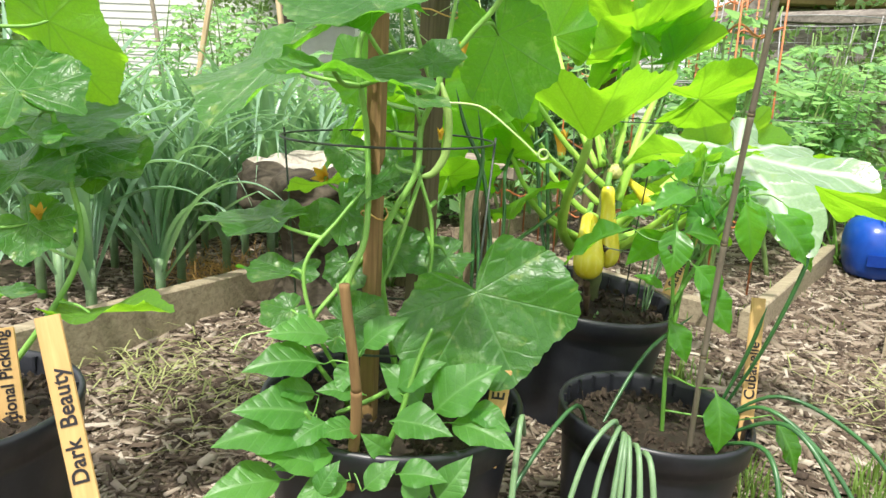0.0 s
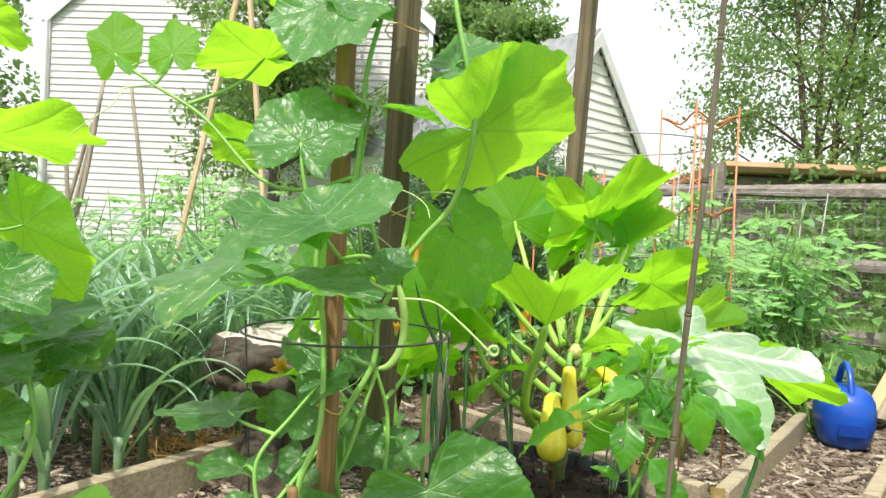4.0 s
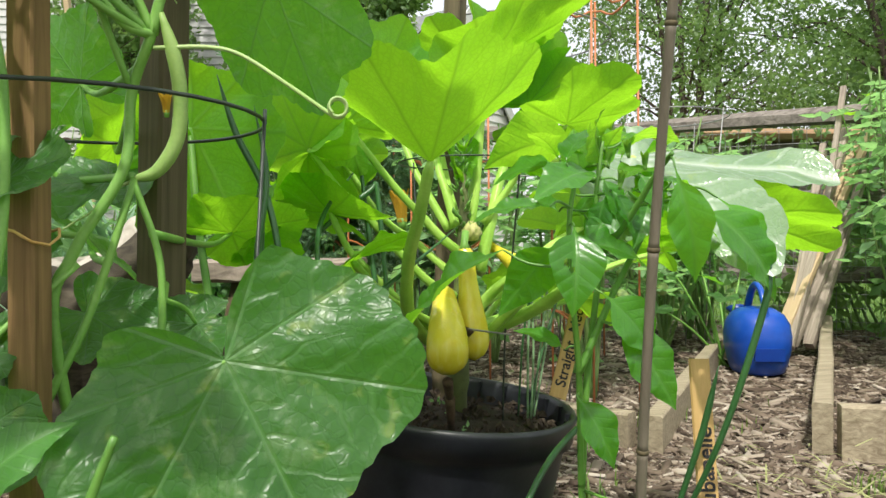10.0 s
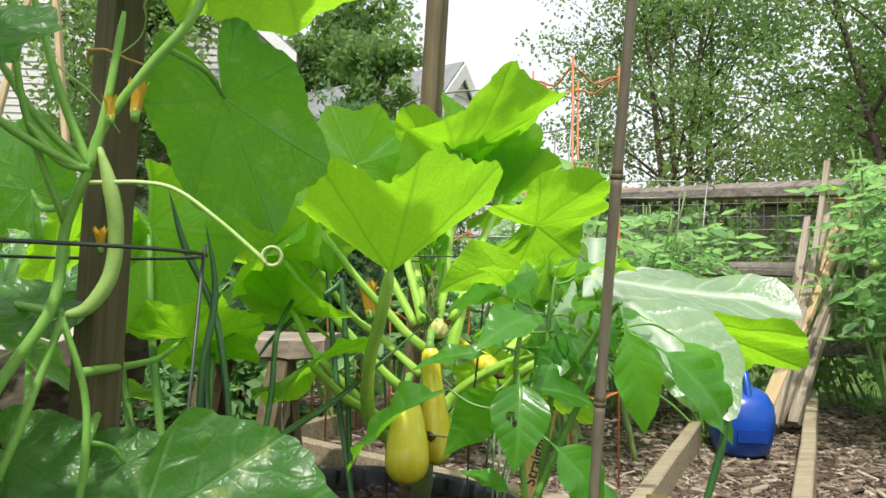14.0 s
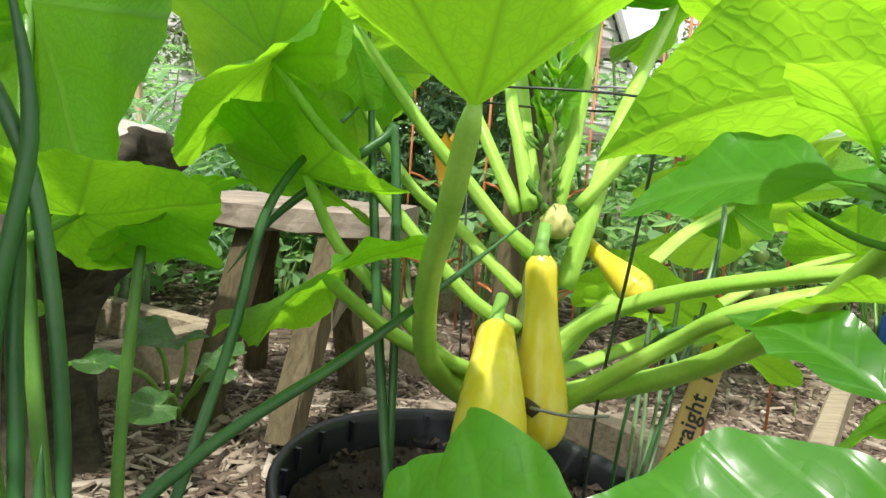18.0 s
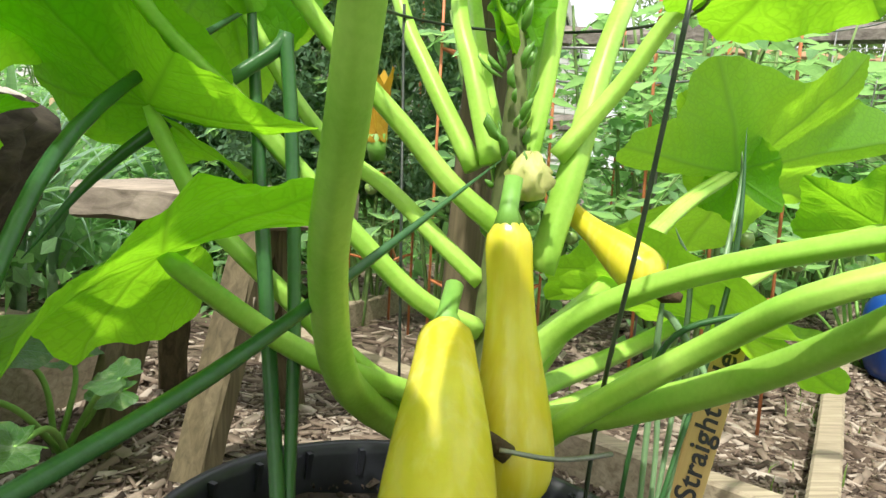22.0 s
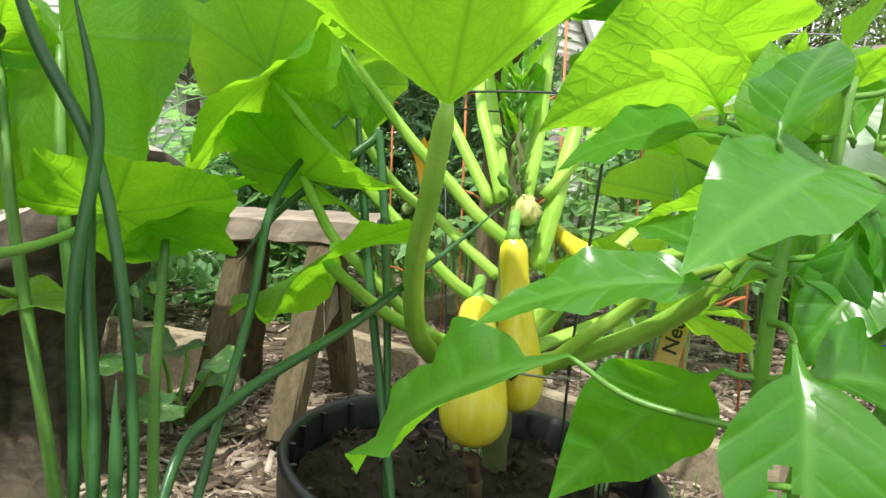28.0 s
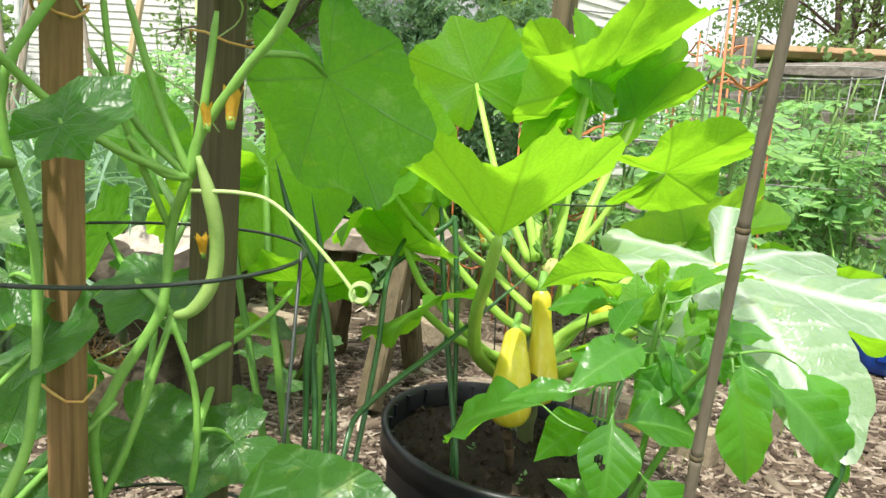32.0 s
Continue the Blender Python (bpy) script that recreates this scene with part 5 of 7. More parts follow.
    v1 = [(-0.10, 0.90, 0.15), (-0.11, 0.87, 0.32), (-0.087, 0.88, 0.403), (-0.09, 0.90, 0.52), (-0.10, 0.885, 0.626), (-0.06, 0.905, 0.72), (-0.05, 0.91, 0.86), (-0.02, 0.92, 1.0), (-0.03, 0.93, 1.12)]
    v2 = [(-0.04, 0.95, 0.15), (-0.075, 0.945, 0.35), (-0.063, 0.95, 0.408), (-0.030, 0.96, 0.471), (-0.026, 0.97, 0.53), (-0.010, 0.96, 0.570), (0.0, 0.96, 0.605), (0.031, 0.95, 0.647), (0.07, 0.937, 0.70), (0.09, 0.92, 0.80), (0.06, 0.93, 0.95), (0.04, 0.95, 1.08)]
    v3 = [(-0.06, 0.905, 0.72), (-0.12, 0.90, 0.70), (-0.179, 0.90, 0.712), (-0.257, 0.92, 0.787), (-0.33, 0.94, 0.83), (-0.385, 0.95, 0.864)]
    v4 = [(-0.010, 0.96, 0.570), (-0.06, 0.92, 0.60), (-0.10, 0.86, 0.66), (-0.115, 0.85, 0.71), (-0.12, 0.85, 0.753)]
    v5 = [(-0.10, 0.90, 0.18), (-0.14, 0.86, 0.27), (-0.16, 0.86, 0.36), (-0.12, 0.88, 0.42), (-0.089, 0.90, 0.458)]
    v6 = [(-0.09, 0.92, 0.16), (-0.088, 0.93, 0.27), (-0.055, 0.955, 0.36), (-0.024, 0.968, 0.464)]
    v7 = [(-0.06, 0.93, 0.16), (-0.015, 0.96, 0.29), (-0.006, 0.97, 0.39), (-0.026, 0.968, 0.466)]
    v8 = [(-0.11, 0.91, 0.16), (-0.16, 0.88, 0.26), (-0.12, 0.90, 0.33), (-0.06, 0.95, 0.40)]
    v9 = [(-0.12, 0.88, 0.16), (-0.06, 0.86, 0.20), (0.0, 0.86, 0.25), (0.04, 0.865, 0.33)]
    v10 = [(-0.026, 0.97, 0.53), (-0.05, 0.94, 0.62), (-0.055, 0.925, 0.72), (-0.045, 0.92, 0.818)]
    nodes = []
    for v, r in ((v1, 0.0052), (v2, 0.0058), (v3, 0.0036), (v4, 0.0042), (v5, 0.0038), (v6, 0.0052), (v7, 0.0046), (v8, 0.0044), (v9, 0.0044), (v10, 0.0036)):
        q = spline(v, 5 * len(v))
        put("vine", mesh_of("vine", *tube(q, (r * 0.78, r * 0.55), 8), M_VINE), plant)
        nodes += [tuple(p) for p in q[4::4]]
    auto_stalks(plant, nodes, 0.0034, 0.0022, M_VINE, 0.07)
    # hooked young cucumber and the stalks about the joint
    q = spline([(-0.002, 0.958, 0.588), (0.006, 0.960, 0.56), (0.010, 0.965, 0.53), (0.007, 0.968, 0.495), (-0.008, 0.968, 0.470), (-0.026, 0.968, 0.464)], 20)
    put("young_cucumber", mesh_of("young_cucumber", *tube(q, [0.0022, 0.003, 0.004, 0.0048] + [0.0056] * 11 + [0.0054, 0.005, 0.0046, 0.004, 0.003, 0.0012], 10), M_CUKE), plant, "thin pale green curved cucumber")
    for k, p in enumerate(((-0.05, 0.95, 0.70), (-0.08, 0.96, 0.66), (0.012, 0.955, 0.69), (-0.045, 0.94, 0.60))):
        stalk(plant, [(-0.008, 0.96, 0.572), Vector((-0.008, 0.96, 0.572)).lerp(Vector(p), 0.5) + Vector((0, 0, -0.01)), p], 0.0038, 0.0026, M_VINE)
    flower(plant, (0.022, 0.957, 0.615), 0.026, M_PETAL, (0.05, 0, 1), closed=0.95, name="yellow_flower")
    flower(plant, (0.006, 0.955, 0.610), 0.018, M_PETAL, (-0.1, 0, 1), closed=0.95, name="yellow_flower")
    flower(plant, (-0.160, 1.033, 0.447), 0.024, M_PETAL, (-0.3, -0.8, 0.4), closed=0.0, name="yellow_flower")
    flower(plant, (0.0, 0.965, 0.515), 0.016, M_PETAL, (0, -0.3, 1), closed=0.8, name="yellow_flower")
    curl = [(-0.008, 0.96, 0.562), (0.03, 0.955, 0.563), (0.056, 0.95, 0.557), (0.09, 0.93, 0.532), (0.118, 0.905, 0.508)]
    for i in range(22):
        a = i * 0.62 + 3.6
        curl.append((0.126 + 0.0062 * math.cos(a), 0.897 - 0.0006 * i, 0.508 + 0.0062 * math.sin(a)))
    q = spline(curl, 120)
    put("tendril", mesh_of("tendril", *tube(q, (0.0017, 0.0010), 6), M_TENDRIL), plant, "pale tendril ending in a coil")
    g = random.Random(5)
    for i in range(10):
        p = Vector(nodes[g.randrange(len(nodes))])
        c = [p]
        d = Vector((g.uniform(-1, 1), g.uniform(-0.8, 0.5), g.uniform(-0.4, 0.6))).normalized()
        for k in range(1, 7):
            c.append(p + d * 0.022 * k + Vector((0.010 * math.sin(k * 1.3 + i), 0.008 * math.cos(k * 1.1), -0.0016 * k * k)))
        put("tendril", mesh_of("tendril", *tube(spline(c, 30), (0.0012, 0.0006), 5), M_TENDRIL), plant)
    for i in range(0, 5, 2):
        z = (0.42, 0.55, 0.68, 0.83, 0.95)[i]
        for stake, cx, cy, r in ((STAKE, -0.081, 0.922, 0.0175), (POST, -0.010, 1.058, 0.030))[:2 if i else 1]:
            loop = [(cx + r * math.cos(a), cy + r * math.sin(a), z + 0.006 * math.sin(a * 2)) for a in [k * math.pi / 5 for k in range(11)]]
            put("string_tie", mesh_of("string_tie", *tube(loop, 0.0011, 5), M_STRAW), stake, "natural string tied round the stake", stake.matrix_basis.inverted())
    return plant


cucumber_plant()


def pickling_plant():
    plant = thing("cucumber_plant", "bushy pickling cucumber plant in a black pot", "cucumber plant")
    broad_leaf(plant, (-0.47, 0.9, 0.639), (-0.416, 0.93, 0.542), (0, 0.5, 0.85), M_PALE_LEAF, body=.74, lobes=.09)
    broad_leaf(plant, (-0.513, 0.9, 0.749), (-0.386, 0.957, 0.746), (0, 0.35, 0.9), M_PALE_LEAF, width=.7, body=.74, lobes=.09)
    broad_leaf(plant, (-0.572, 0.95, 0.914), (-0.486, 0.95, 0.876), (0, 0.4, 0.9), M_PALE_LEAF, width=.7, body=.74, lobes=.09)
    broad_leaf(plant, (-0.518, 0.95, 0.523), (-0.384, 0.98, 0.526), (0, -0.45, 0.85), M_CU_LEAF, width=.7, body=.74, lobes=.09)
    broad_leaf(plant, (-0.48, 0.98, 0.488), (-0.394, 0.95, 0.46), (0, -0.5, 0.85), M_CU_LEAF, width=.7, body=.74, lobes=.09)
    broad_leaf(plant, (-0.519, 0.9, 0.46), (-0.425, 0.92, 0.485), (0, -0.4, 0.9), M_CU_LEAF, width=.7, body=.74, lobes=.09)
    broad_leaf(plant, (-0.444, 0.9, 0.277), (-0.337, 0.92, 0.287), (0, 0.15, 1), M_PALE_LEAF, width=.55, body=.74, lobes=.09)
    broad_leaf(plant, (-0.477, 0.85, 0.508), (-0.427, 0.87, 0.511), (0, -0.3, 1), M_CU_LEAF, width=.6, body=.74, lobes=.09)
    broad_leaf(plant, (-0.463, 1, 0.471), (-0.4, 0.97, 0.439), (0, -0.6, 0.8), M_CU_LEAF, body=.74, lobes=.09)
    broad_leaf(plant, (-0.508, 0.95, 0.446), (-0.423, 0.95, 0.443), (0, -0.3, 1), M_CU_LEAF, width=.6, body=.74, lobes=.09)
    broad_leaf(plant, (-0.514, 0.9, 0.393), (-0.455, 0.88, 0.368), (0, -0.6, 0.8), M_CU_LEAF, body=.74, lobes=.09)
    broad_leaf(plant, (-0.543, 0.88, 0.305), (-0.497, 0.9, 0.305), (0, -0.1, 1), M_CU_LEAF, width=.6, body=.74, lobes=.09)
    broad_leaf(plant, (-0.565, 1, 0.355), (-0.501, 1, 0.366), (0, 0.3, 0.9), M_PALE_LEAF, width=.7, body=.74, lobes=.09)
    broad_leaf(plant, (-0.486, 0.85, 0.559), (-0.569, 0.9, 0.62), (0, -0.4, 0.9), M_CU_LEAF, body=.74, lobes=.09)
    v1 = [(-0.60, 0.85, 0.15), (-0.57, 0.87, 0.35), (-0.54, 0.89, 0.55), (-0.53, 0.90, 0.75), (-0.56, 0.92, 0.95)]
    v2 = [(-0.58, 0.86, 0.15), (-0.50, 0.90, 0.27), (-0.46, 0.92, 0.36), (-0.47, 0.92, 0.46), (-0.49, 0.91, 0.58)]
    nodes = []
    for v, r in ((v1, 0.0052), (v2, 0.0045)):
        q = spline(v, 20)
        put("vine", mesh_of("vine", *tube(q, (r, r * 0.7), 8), M_VINE), plant)
        nodes += [tuple(p) for p in q[3::3]]
    auto_stalks(plant, nodes, 0.0034, 0.0022, M_VINE, 0.07)
    flower(plant, (-0.50, 0.90, 0.40), 0.02, M_PETAL, (0.2, -0.5, 0.8), closed=0.2, name="yellow_flower")
    return plant


pickling_plant()


def pepper_plant(label, build, stems, r):
    plant = thing("pepper_plant", label, "pepper plant", group="pepper plants")
    build(plant)
    nodes = []
    for s in stems:
        q = spline(s, 6 * len(s))
        put("stem", mesh_of("stem", *tube(q, (r, r * 0.55), 9), M_PSTEM), plant)
        nodes += [tuple(p) for p in q[3::2]]
    auto_stalks(plant, nodes, 0.0019, 0.0013, M_PSTEM, 0.12)
    return plant


def cubanelle_leaves(plant):
    narrow_leaf(plant, (0.353, 0.94, 0.349), (0.403, 0.93, 0.274), (-0.1, -0.8, 0.5), M_PE_LEAF, 0.37)
    narrow_leaf(plant, (0.378, 0.9, 0.208), (0.387, 0.88, 0.122), (0.1, -0.85, 0.5), M_PE_LEAF, 0.44)
    narrow_leaf(plant, (0.484, 0.95, 0.15), (0.525, 0.93, 0.069), (0.3, -0.7, 0.6), M_PE_LEAF, 0.37)
    narrow_leaf(plant, (0.266, 0.97, 0.407), (0.191, 1.11, 0.312), (-0.55, -0.1, 0.6), M_PE_LEAF, 0.27, arch=.06)
    narrow_leaf(plant, (0.285, 0.905, 0.44), (0.225, 0.917, 0.43), (0, -0.45, 0.9), M_PE_LEAF, 0.31)
    narrow_leaf(plant, (0.301, 0.937, 0.412), (0.269, 0.993, 0.351), (0.4, 0.5, 0.3), M_PE_LEAF, 0.37)
    narrow_leaf(plant, (0.307, 0.914, 0.425), (0.298, 0.892, 0.358), (-0.1, -0.9, 0.25), M_PE_LEAF, 0.49, hole=True)
    narrow_leaf(plant, (0.326, 1.002, 0.482), (0.282, 1.038, 0.471), (0, -0.6, 0.8), M_PE_LEAF, 0.46, grow=1.15)
    narrow_leaf(plant, (0.334, 0.94, 0.47), (0.278, 0.902, 0.45), (-0.05, -0.6, 0.85), M_PE_LEAF, 0.37, grow=1.15)
    narrow_leaf(plant, (0.306, 0.927, 0.476), (0.323, 0.937, 0.499), (-0.5, -0.3, 0.8), M_PE_LEAF, 0.55, grow=1.3)
    narrow_leaf(plant, (0.35, 1.003, 0.503), (0.29, 1.045, 0.492), (0, 0.55, 0.8), M_PALE_LEAF, 0.63, grow=1.3)
    narrow_leaf(plant, (0.363, 0.979, 0.479), (0.344, 0.945, 0.512), (-0.8, 0, 0.5), M_PALE_LEAF, 0.44, grow=1.3)
    narrow_leaf(plant, (0.375, 0.975, 0.5), (0.436, 1.009, 0.508), (0, 0.1, 1), M_PALE_LEAF, 0.31, grow=1.3)
    narrow_leaf(plant, (0.376, 0.884, 0.468), (0.403, 0.899, 0.379), (-0.2, -0.9, 0.2), M_PE_LEAF, 0.30)
    narrow_leaf(plant, (0.433, 0.95, 0.445), (0.514, 0.95, 0.36), (-0.1, -0.8, 0.5), M_PE_LEAF, 0.30)
    narrow_leaf(plant, (0.315, 0.93, 0.412), (0.377, 0.95, 0.395), (0, -0.6, 0.8), M_PE_LEAF, 0.37, grow=1.3)
    narrow_leaf(plant, (0.338, 0.93, 0.371), (0.374, 0.93, 0.332), (-0.2, -0.8, 0.5), M_PE_LEAF, 0.46, grow=1.3)
    narrow_leaf(plant, (0.359, 0.96, 0.457), (0.373, 0.95, 0.421), (0.2, -0.8, 0.5), M_PE_LEAF, 0.31, grow=1.3)
    narrow_leaf(plant, (0.388, 0.97, 0.473), (0.401, 0.96, 0.443), (-0.1, -0.8, 0.5), M_PE_LEAF, 0.41, grow=1.3)
    narrow_leaf(plant, (0.393, 0.97, 0.444), (0.453, 0.97, 0.421), (0, -0.6, 0.8), M_PE_LEAF, 0.37, grow=1.3)
    narrow_leaf(plant, (0.361, 0.99, 0.471), (0.357, 1, 0.497), (0.1, -0.8, 0.5), M_PALE_LEAF, 0.37, grow=1.3)
    narrow_leaf(plant, (0.37, 0.97, 0.465), (0.414, 1, 0.478), (0, -0.3, 0.95), M_PALE_LEAF, 0.37, grow=1.3)
    narrow_leaf(plant, (0.322, 0.97, 0.442), (0.371, 0.99, 0.422), (0, -0.7, 0.7), M_PE_LEAF, 0.44, grow=1.3)
    narrow_leaf(plant, (0.308, 0.95, 0.438), (0.292, 0.98, 0.448), (0.1, -0.8, 0.6), M_PE_LEAF, 0.37, grow=1.3)
    narrow_leaf(plant, (0.367, 0.99, 0.489), (0.399, 1.02, 0.512), (0.2, -0.4, 0.9), M_PALE_LEAF, 0.33, grow=1.3)
    narrow_leaf(plant, (0.383, 0.98, 0.456), (0.446, 1, 0.463), (0, -0.3, 0.95), M_PE_LEAF, 0.36, grow=1.3)
    narrow_leaf(plant, (0.352, 0.98, 0.466), (0.341, 1, 0.486), (-0.2, -0.7, 0.6), M_PE_LEAF, 0.37, grow=1.3)
    narrow_leaf(plant, (0.354, 0.96, 0.453), (0.346, 0.97, 0.417), (-0.2, -0.8, 0.5), M_PE_LEAF, 0.36, grow=1.3)
    narrow_leaf(plant, (0.409, 0.95, 0.464), (0.427, 0.94, 0.383), (-0.2, -0.9, 0.3), M_PE_LEAF, 0.30)
    narrow_leaf(plant, (0.464, 0.97, 0.451), (0.518, 0.96, 0.375), (-0.1, -0.7, 0.6), M_PE_LEAF, 0.30)
    narrow_leaf(plant, (0.357, 1, 0.468), (0.328, 1.02, 0.481), (0, -0.5, 0.85), M_PE_LEAF, .34, grow=1.3)
    narrow_leaf(plant, (0.378, 0.97, 0.457), (0.354, 0.97, 0.426), (-0.1, -0.7, 0.6), M_PE_LEAF, .36, grow=1.3)
    narrow_leaf(plant, (0.393, 0.96, 0.446), (0.377, 0.95, 0.416), (-0.1, -0.8, 0.5), M_PE_LEAF, .34, grow=1.3)
    narrow_leaf(plant, (0.392, 0.98, 0.474), (0.419, 0.97, 0.453), (0.2, -0.6, 0.75), M_PE_LEAF, .36, grow=1.3)
    narrow_leaf(plant, (0.37, 0.99, 0.478), (0.365, 1, 0.505), (0.3, -0.7, 0.5), M_PALE_LEAF, .36, grow=1.3)
    narrow_leaf(plant, (0.362, 0.98, 0.48), (0.327, 1, 0.497), (0, -0.4, 0.9), M_PALE_LEAF, .34, grow=1.3)
    narrow_leaf(plant, (0.373, 0.97, 0.451), (0.341, 0.96, 0.415), (-0.2, -0.8, 0.5), M_PE_LEAF, .36, grow=1.3)
    narrow_leaf(plant, (0.353, 0.97, 0.47), (0.364, 0.96, 0.433), (0.2, -0.8, 0.5), M_PE_LEAF, .34, grow=1.3)
    narrow_leaf(plant, (0.32, 0.97, 0.321), (0.288, 0.98, 0.335), (0, -0.5, 0.85), M_PE_LEAF, .36, grow=1.3)
    narrow_leaf(plant, (0.326, 0.96, 0.284), (0.349, 0.95, 0.237), (0, -0.8, 0.5), M_PE_LEAF, .4, grow=1.3)
    narrow_leaf(plant, (0.327, 1.0, 0.486), (0.289, 0.979, 0.509), (0.03, 0.1, 0.8), M_PALE_LEAF, 0.47)
    narrow_leaf(plant, (0.34, 0.98, 0.47), (0.336, 0.99, 0.514), (-0.26, -0.19, 0.8), M_PALE_LEAF, 0.5)
    narrow_leaf(plant, (0.366, 1.0, 0.472), (0.378, 0.981, 0.517), (-0.16, 0.6, 0.8), M_PALE_LEAF, 0.46)
    narrow_leaf(plant, (0.394, 1.02, 0.489), (0.456, 1.047, 0.52), (-0.01, 0.31, 0.8), M_PALE_LEAF, 0.42)
    narrow_leaf(plant, (0.326, 0.97, 0.455), (0.287, 0.981, 0.45), (0.22, 0.22, 0.8), M_PALE_LEAF, 0.49)
    narrow_leaf(plant, (0.396, 1.0, 0.462), (0.442, 1.014, 0.442), (-0.26, 0.41, 0.8), M_PALE_LEAF, 0.47)
    narrow_leaf(plant, (0.371, 1.03, 0.49), (0.361, 1.014, 0.524), (-0.28, 0.49, 0.8), M_PALE_LEAF, 0.46)
    narrow_leaf(plant, (0.327, 1.03, 0.473), (0.294, 1.048, 0.485), (0.23, 0.37, 0.8), M_PALE_LEAF, 0.51)
    narrow_leaf(plant, (0.431, 1.05, 0.493), (0.462, 1.042, 0.514), (0.18, 0.16, 0.8), M_PALE_LEAF, 0.51)
    narrow_leaf(plant, (0.334, 0.96, 0.436), (0.316, 0.99, 0.417), (-0.24, -0.09, 0.8), M_PALE_LEAF, 0.43)
    narrow_leaf(plant, (0.359, 0.96, 0.44), (0.403, 0.997, 0.412), (-0.04, 0.3, 0.8), M_PALE_LEAF, 0.44)


def young_leaves(plant):
    narrow_leaf(plant, (-0.126, 0.81, 0.257), (-0.213, 0.77, 0.264), (-0.1, -0.5, 0.85), M_YP_LEAF, .46)
    narrow_leaf(plant, (-0.131, 0.8, 0.221), (-0.185, 0.77, 0.24), (-0.1, -0.5, 0.85), M_YP_LEAF, .46)
    narrow_leaf(plant, (-0.13, 0.78, 0.206), (-0.217, 0.74, 0.228), (-0.1, -0.6, 0.8), M_YP_LEAF, .46)
    narrow_leaf(plant, (-0.125, 0.77, 0.19), (-0.238, 0.73, 0.192), (-0.1, -0.5, 0.85), M_YP_LEAF, .46)
    narrow_leaf(plant, (-0.113, 0.77, 0.204), (-0.158, 0.73, 0.187), (-0.1, -0.6, 0.8), M_YP_LEAF, .46)
    narrow_leaf(plant, (-0.005, 0.81, 0.206), (-0.062, 0.83, 0.255), (0, -0.7, 0.7), M_YP_LEAF, .46)
    narrow_leaf(plant, (0.002, 0.8, 0.2), (0.081, 0.8, 0.27), (0.1, -0.6, 0.8), M_YP_LEAF, .46)
    narrow_leaf(plant, (0.021, 0.79, 0.198), (0.099, 0.75, 0.191), (0.1, -0.5, 0.85), M_YP_LEAF, .46)
    narrow_leaf(plant, (-0.046, 0.79, 0.197), (0.027, 0.75, 0.204), (0, -0.6, 0.8), M_YP_LEAF, .46)
    narrow_leaf(plant, (-0.157, 0.75, 0.139), (-0.242, 0.71, 0.14), (-0.1, -0.5, 0.85), M_YP_LEAF, .46)
    narrow_leaf(plant, (-0.086, 0.75, 0.142), (-0.142, 0.71, 0.139), (0, -0.6, 0.8), M_YP_LEAF, .46)
    narrow_leaf(plant, (-0.072, 0.74, 0.134), (-0.032, 0.75, 0.169), (0, -0.6, 0.8), M_YP_LEAF, .46)
    narrow_leaf(plant, (-0.011, 0.73, 0.118), (-0.013, 0.75, 0.17), (0.1, -0.7, 0.7), M_YP_LEAF, .46)
    narrow_leaf(plant, (0.011, 0.74, 0.123), (0.051, 0.75, 0.178), (0.2, -0.6, 0.7), M_YP_LEAF, .46)
    narrow_leaf(plant, (-0.102, 0.77, 0.166), (-0.172, 0.73, 0.164), (-0.1, -0.5, 0.85), M_YP_LEAF, .46)
    narrow_leaf(plant, (-0.075, 0.81, 0.219), (-0.132, 0.79, 0.233), (0, -0.5, 0.85), M_YP_LEAF, .46)
    narrow_leaf(plant, (-0.098, 0.83, 0.254), (-0.106, 0.79, 0.227), (0, -0.8, 0.5), M_YP_LEAF, .46)
    narrow_leaf(plant, (-0.043, 0.77, 0.168), (-0.075, 0.75, 0.199), (0, -0.8, 0.3), M_YP_LEAF, .46)
    narrow_leaf(plant, (-0.12, 0.72, 0.137), (-0.097, 0.73, 0.177), (0, -0.6, 0.7), M_YP_LEAF, .46)
    narrow_leaf(plant, (-0.12, 0.84, 0.278), (-0.193, 0.8, 0.296), (-0.1, -0.5, 0.85), M_YP_LEAF, .46)
    narrow_leaf(plant, (-0.085, 0.83, 0.269), (-0.031, 0.83, 0.314), (0.1, -0.6, 0.8), M_YP_LEAF, .46)
    narrow_leaf(plant, (-0.041, 0.81, 0.228), (0.015, 0.8, 0.271), (0.1, -0.6, 0.8), M_YP_LEAF, .46)
    narrow_leaf(plant, (-0.078, 0.78, 0.19), (-0.127, 0.74, 0.2), (-0.1, -0.5, 0.85), M_YP_LEAF, .46)
    narrow_leaf(plant, (0.041, 0.8, 0.214), (0.096, 0.77, 0.201), (0.1, -0.5, 0.85), M_YP_LEAF, .46)
    narrow_leaf(plant, (-0.112, 0.75, 0.155), (-0.185, 0.72, 0.189), (-0.1, -0.5, 0.85), M_YP_LEAF, .46)
    narrow_leaf(plant, (-0.035, 0.75, 0.151), (0.023, 0.73, 0.158), (0, -0.6, 0.8), M_YP_LEAF, .46)


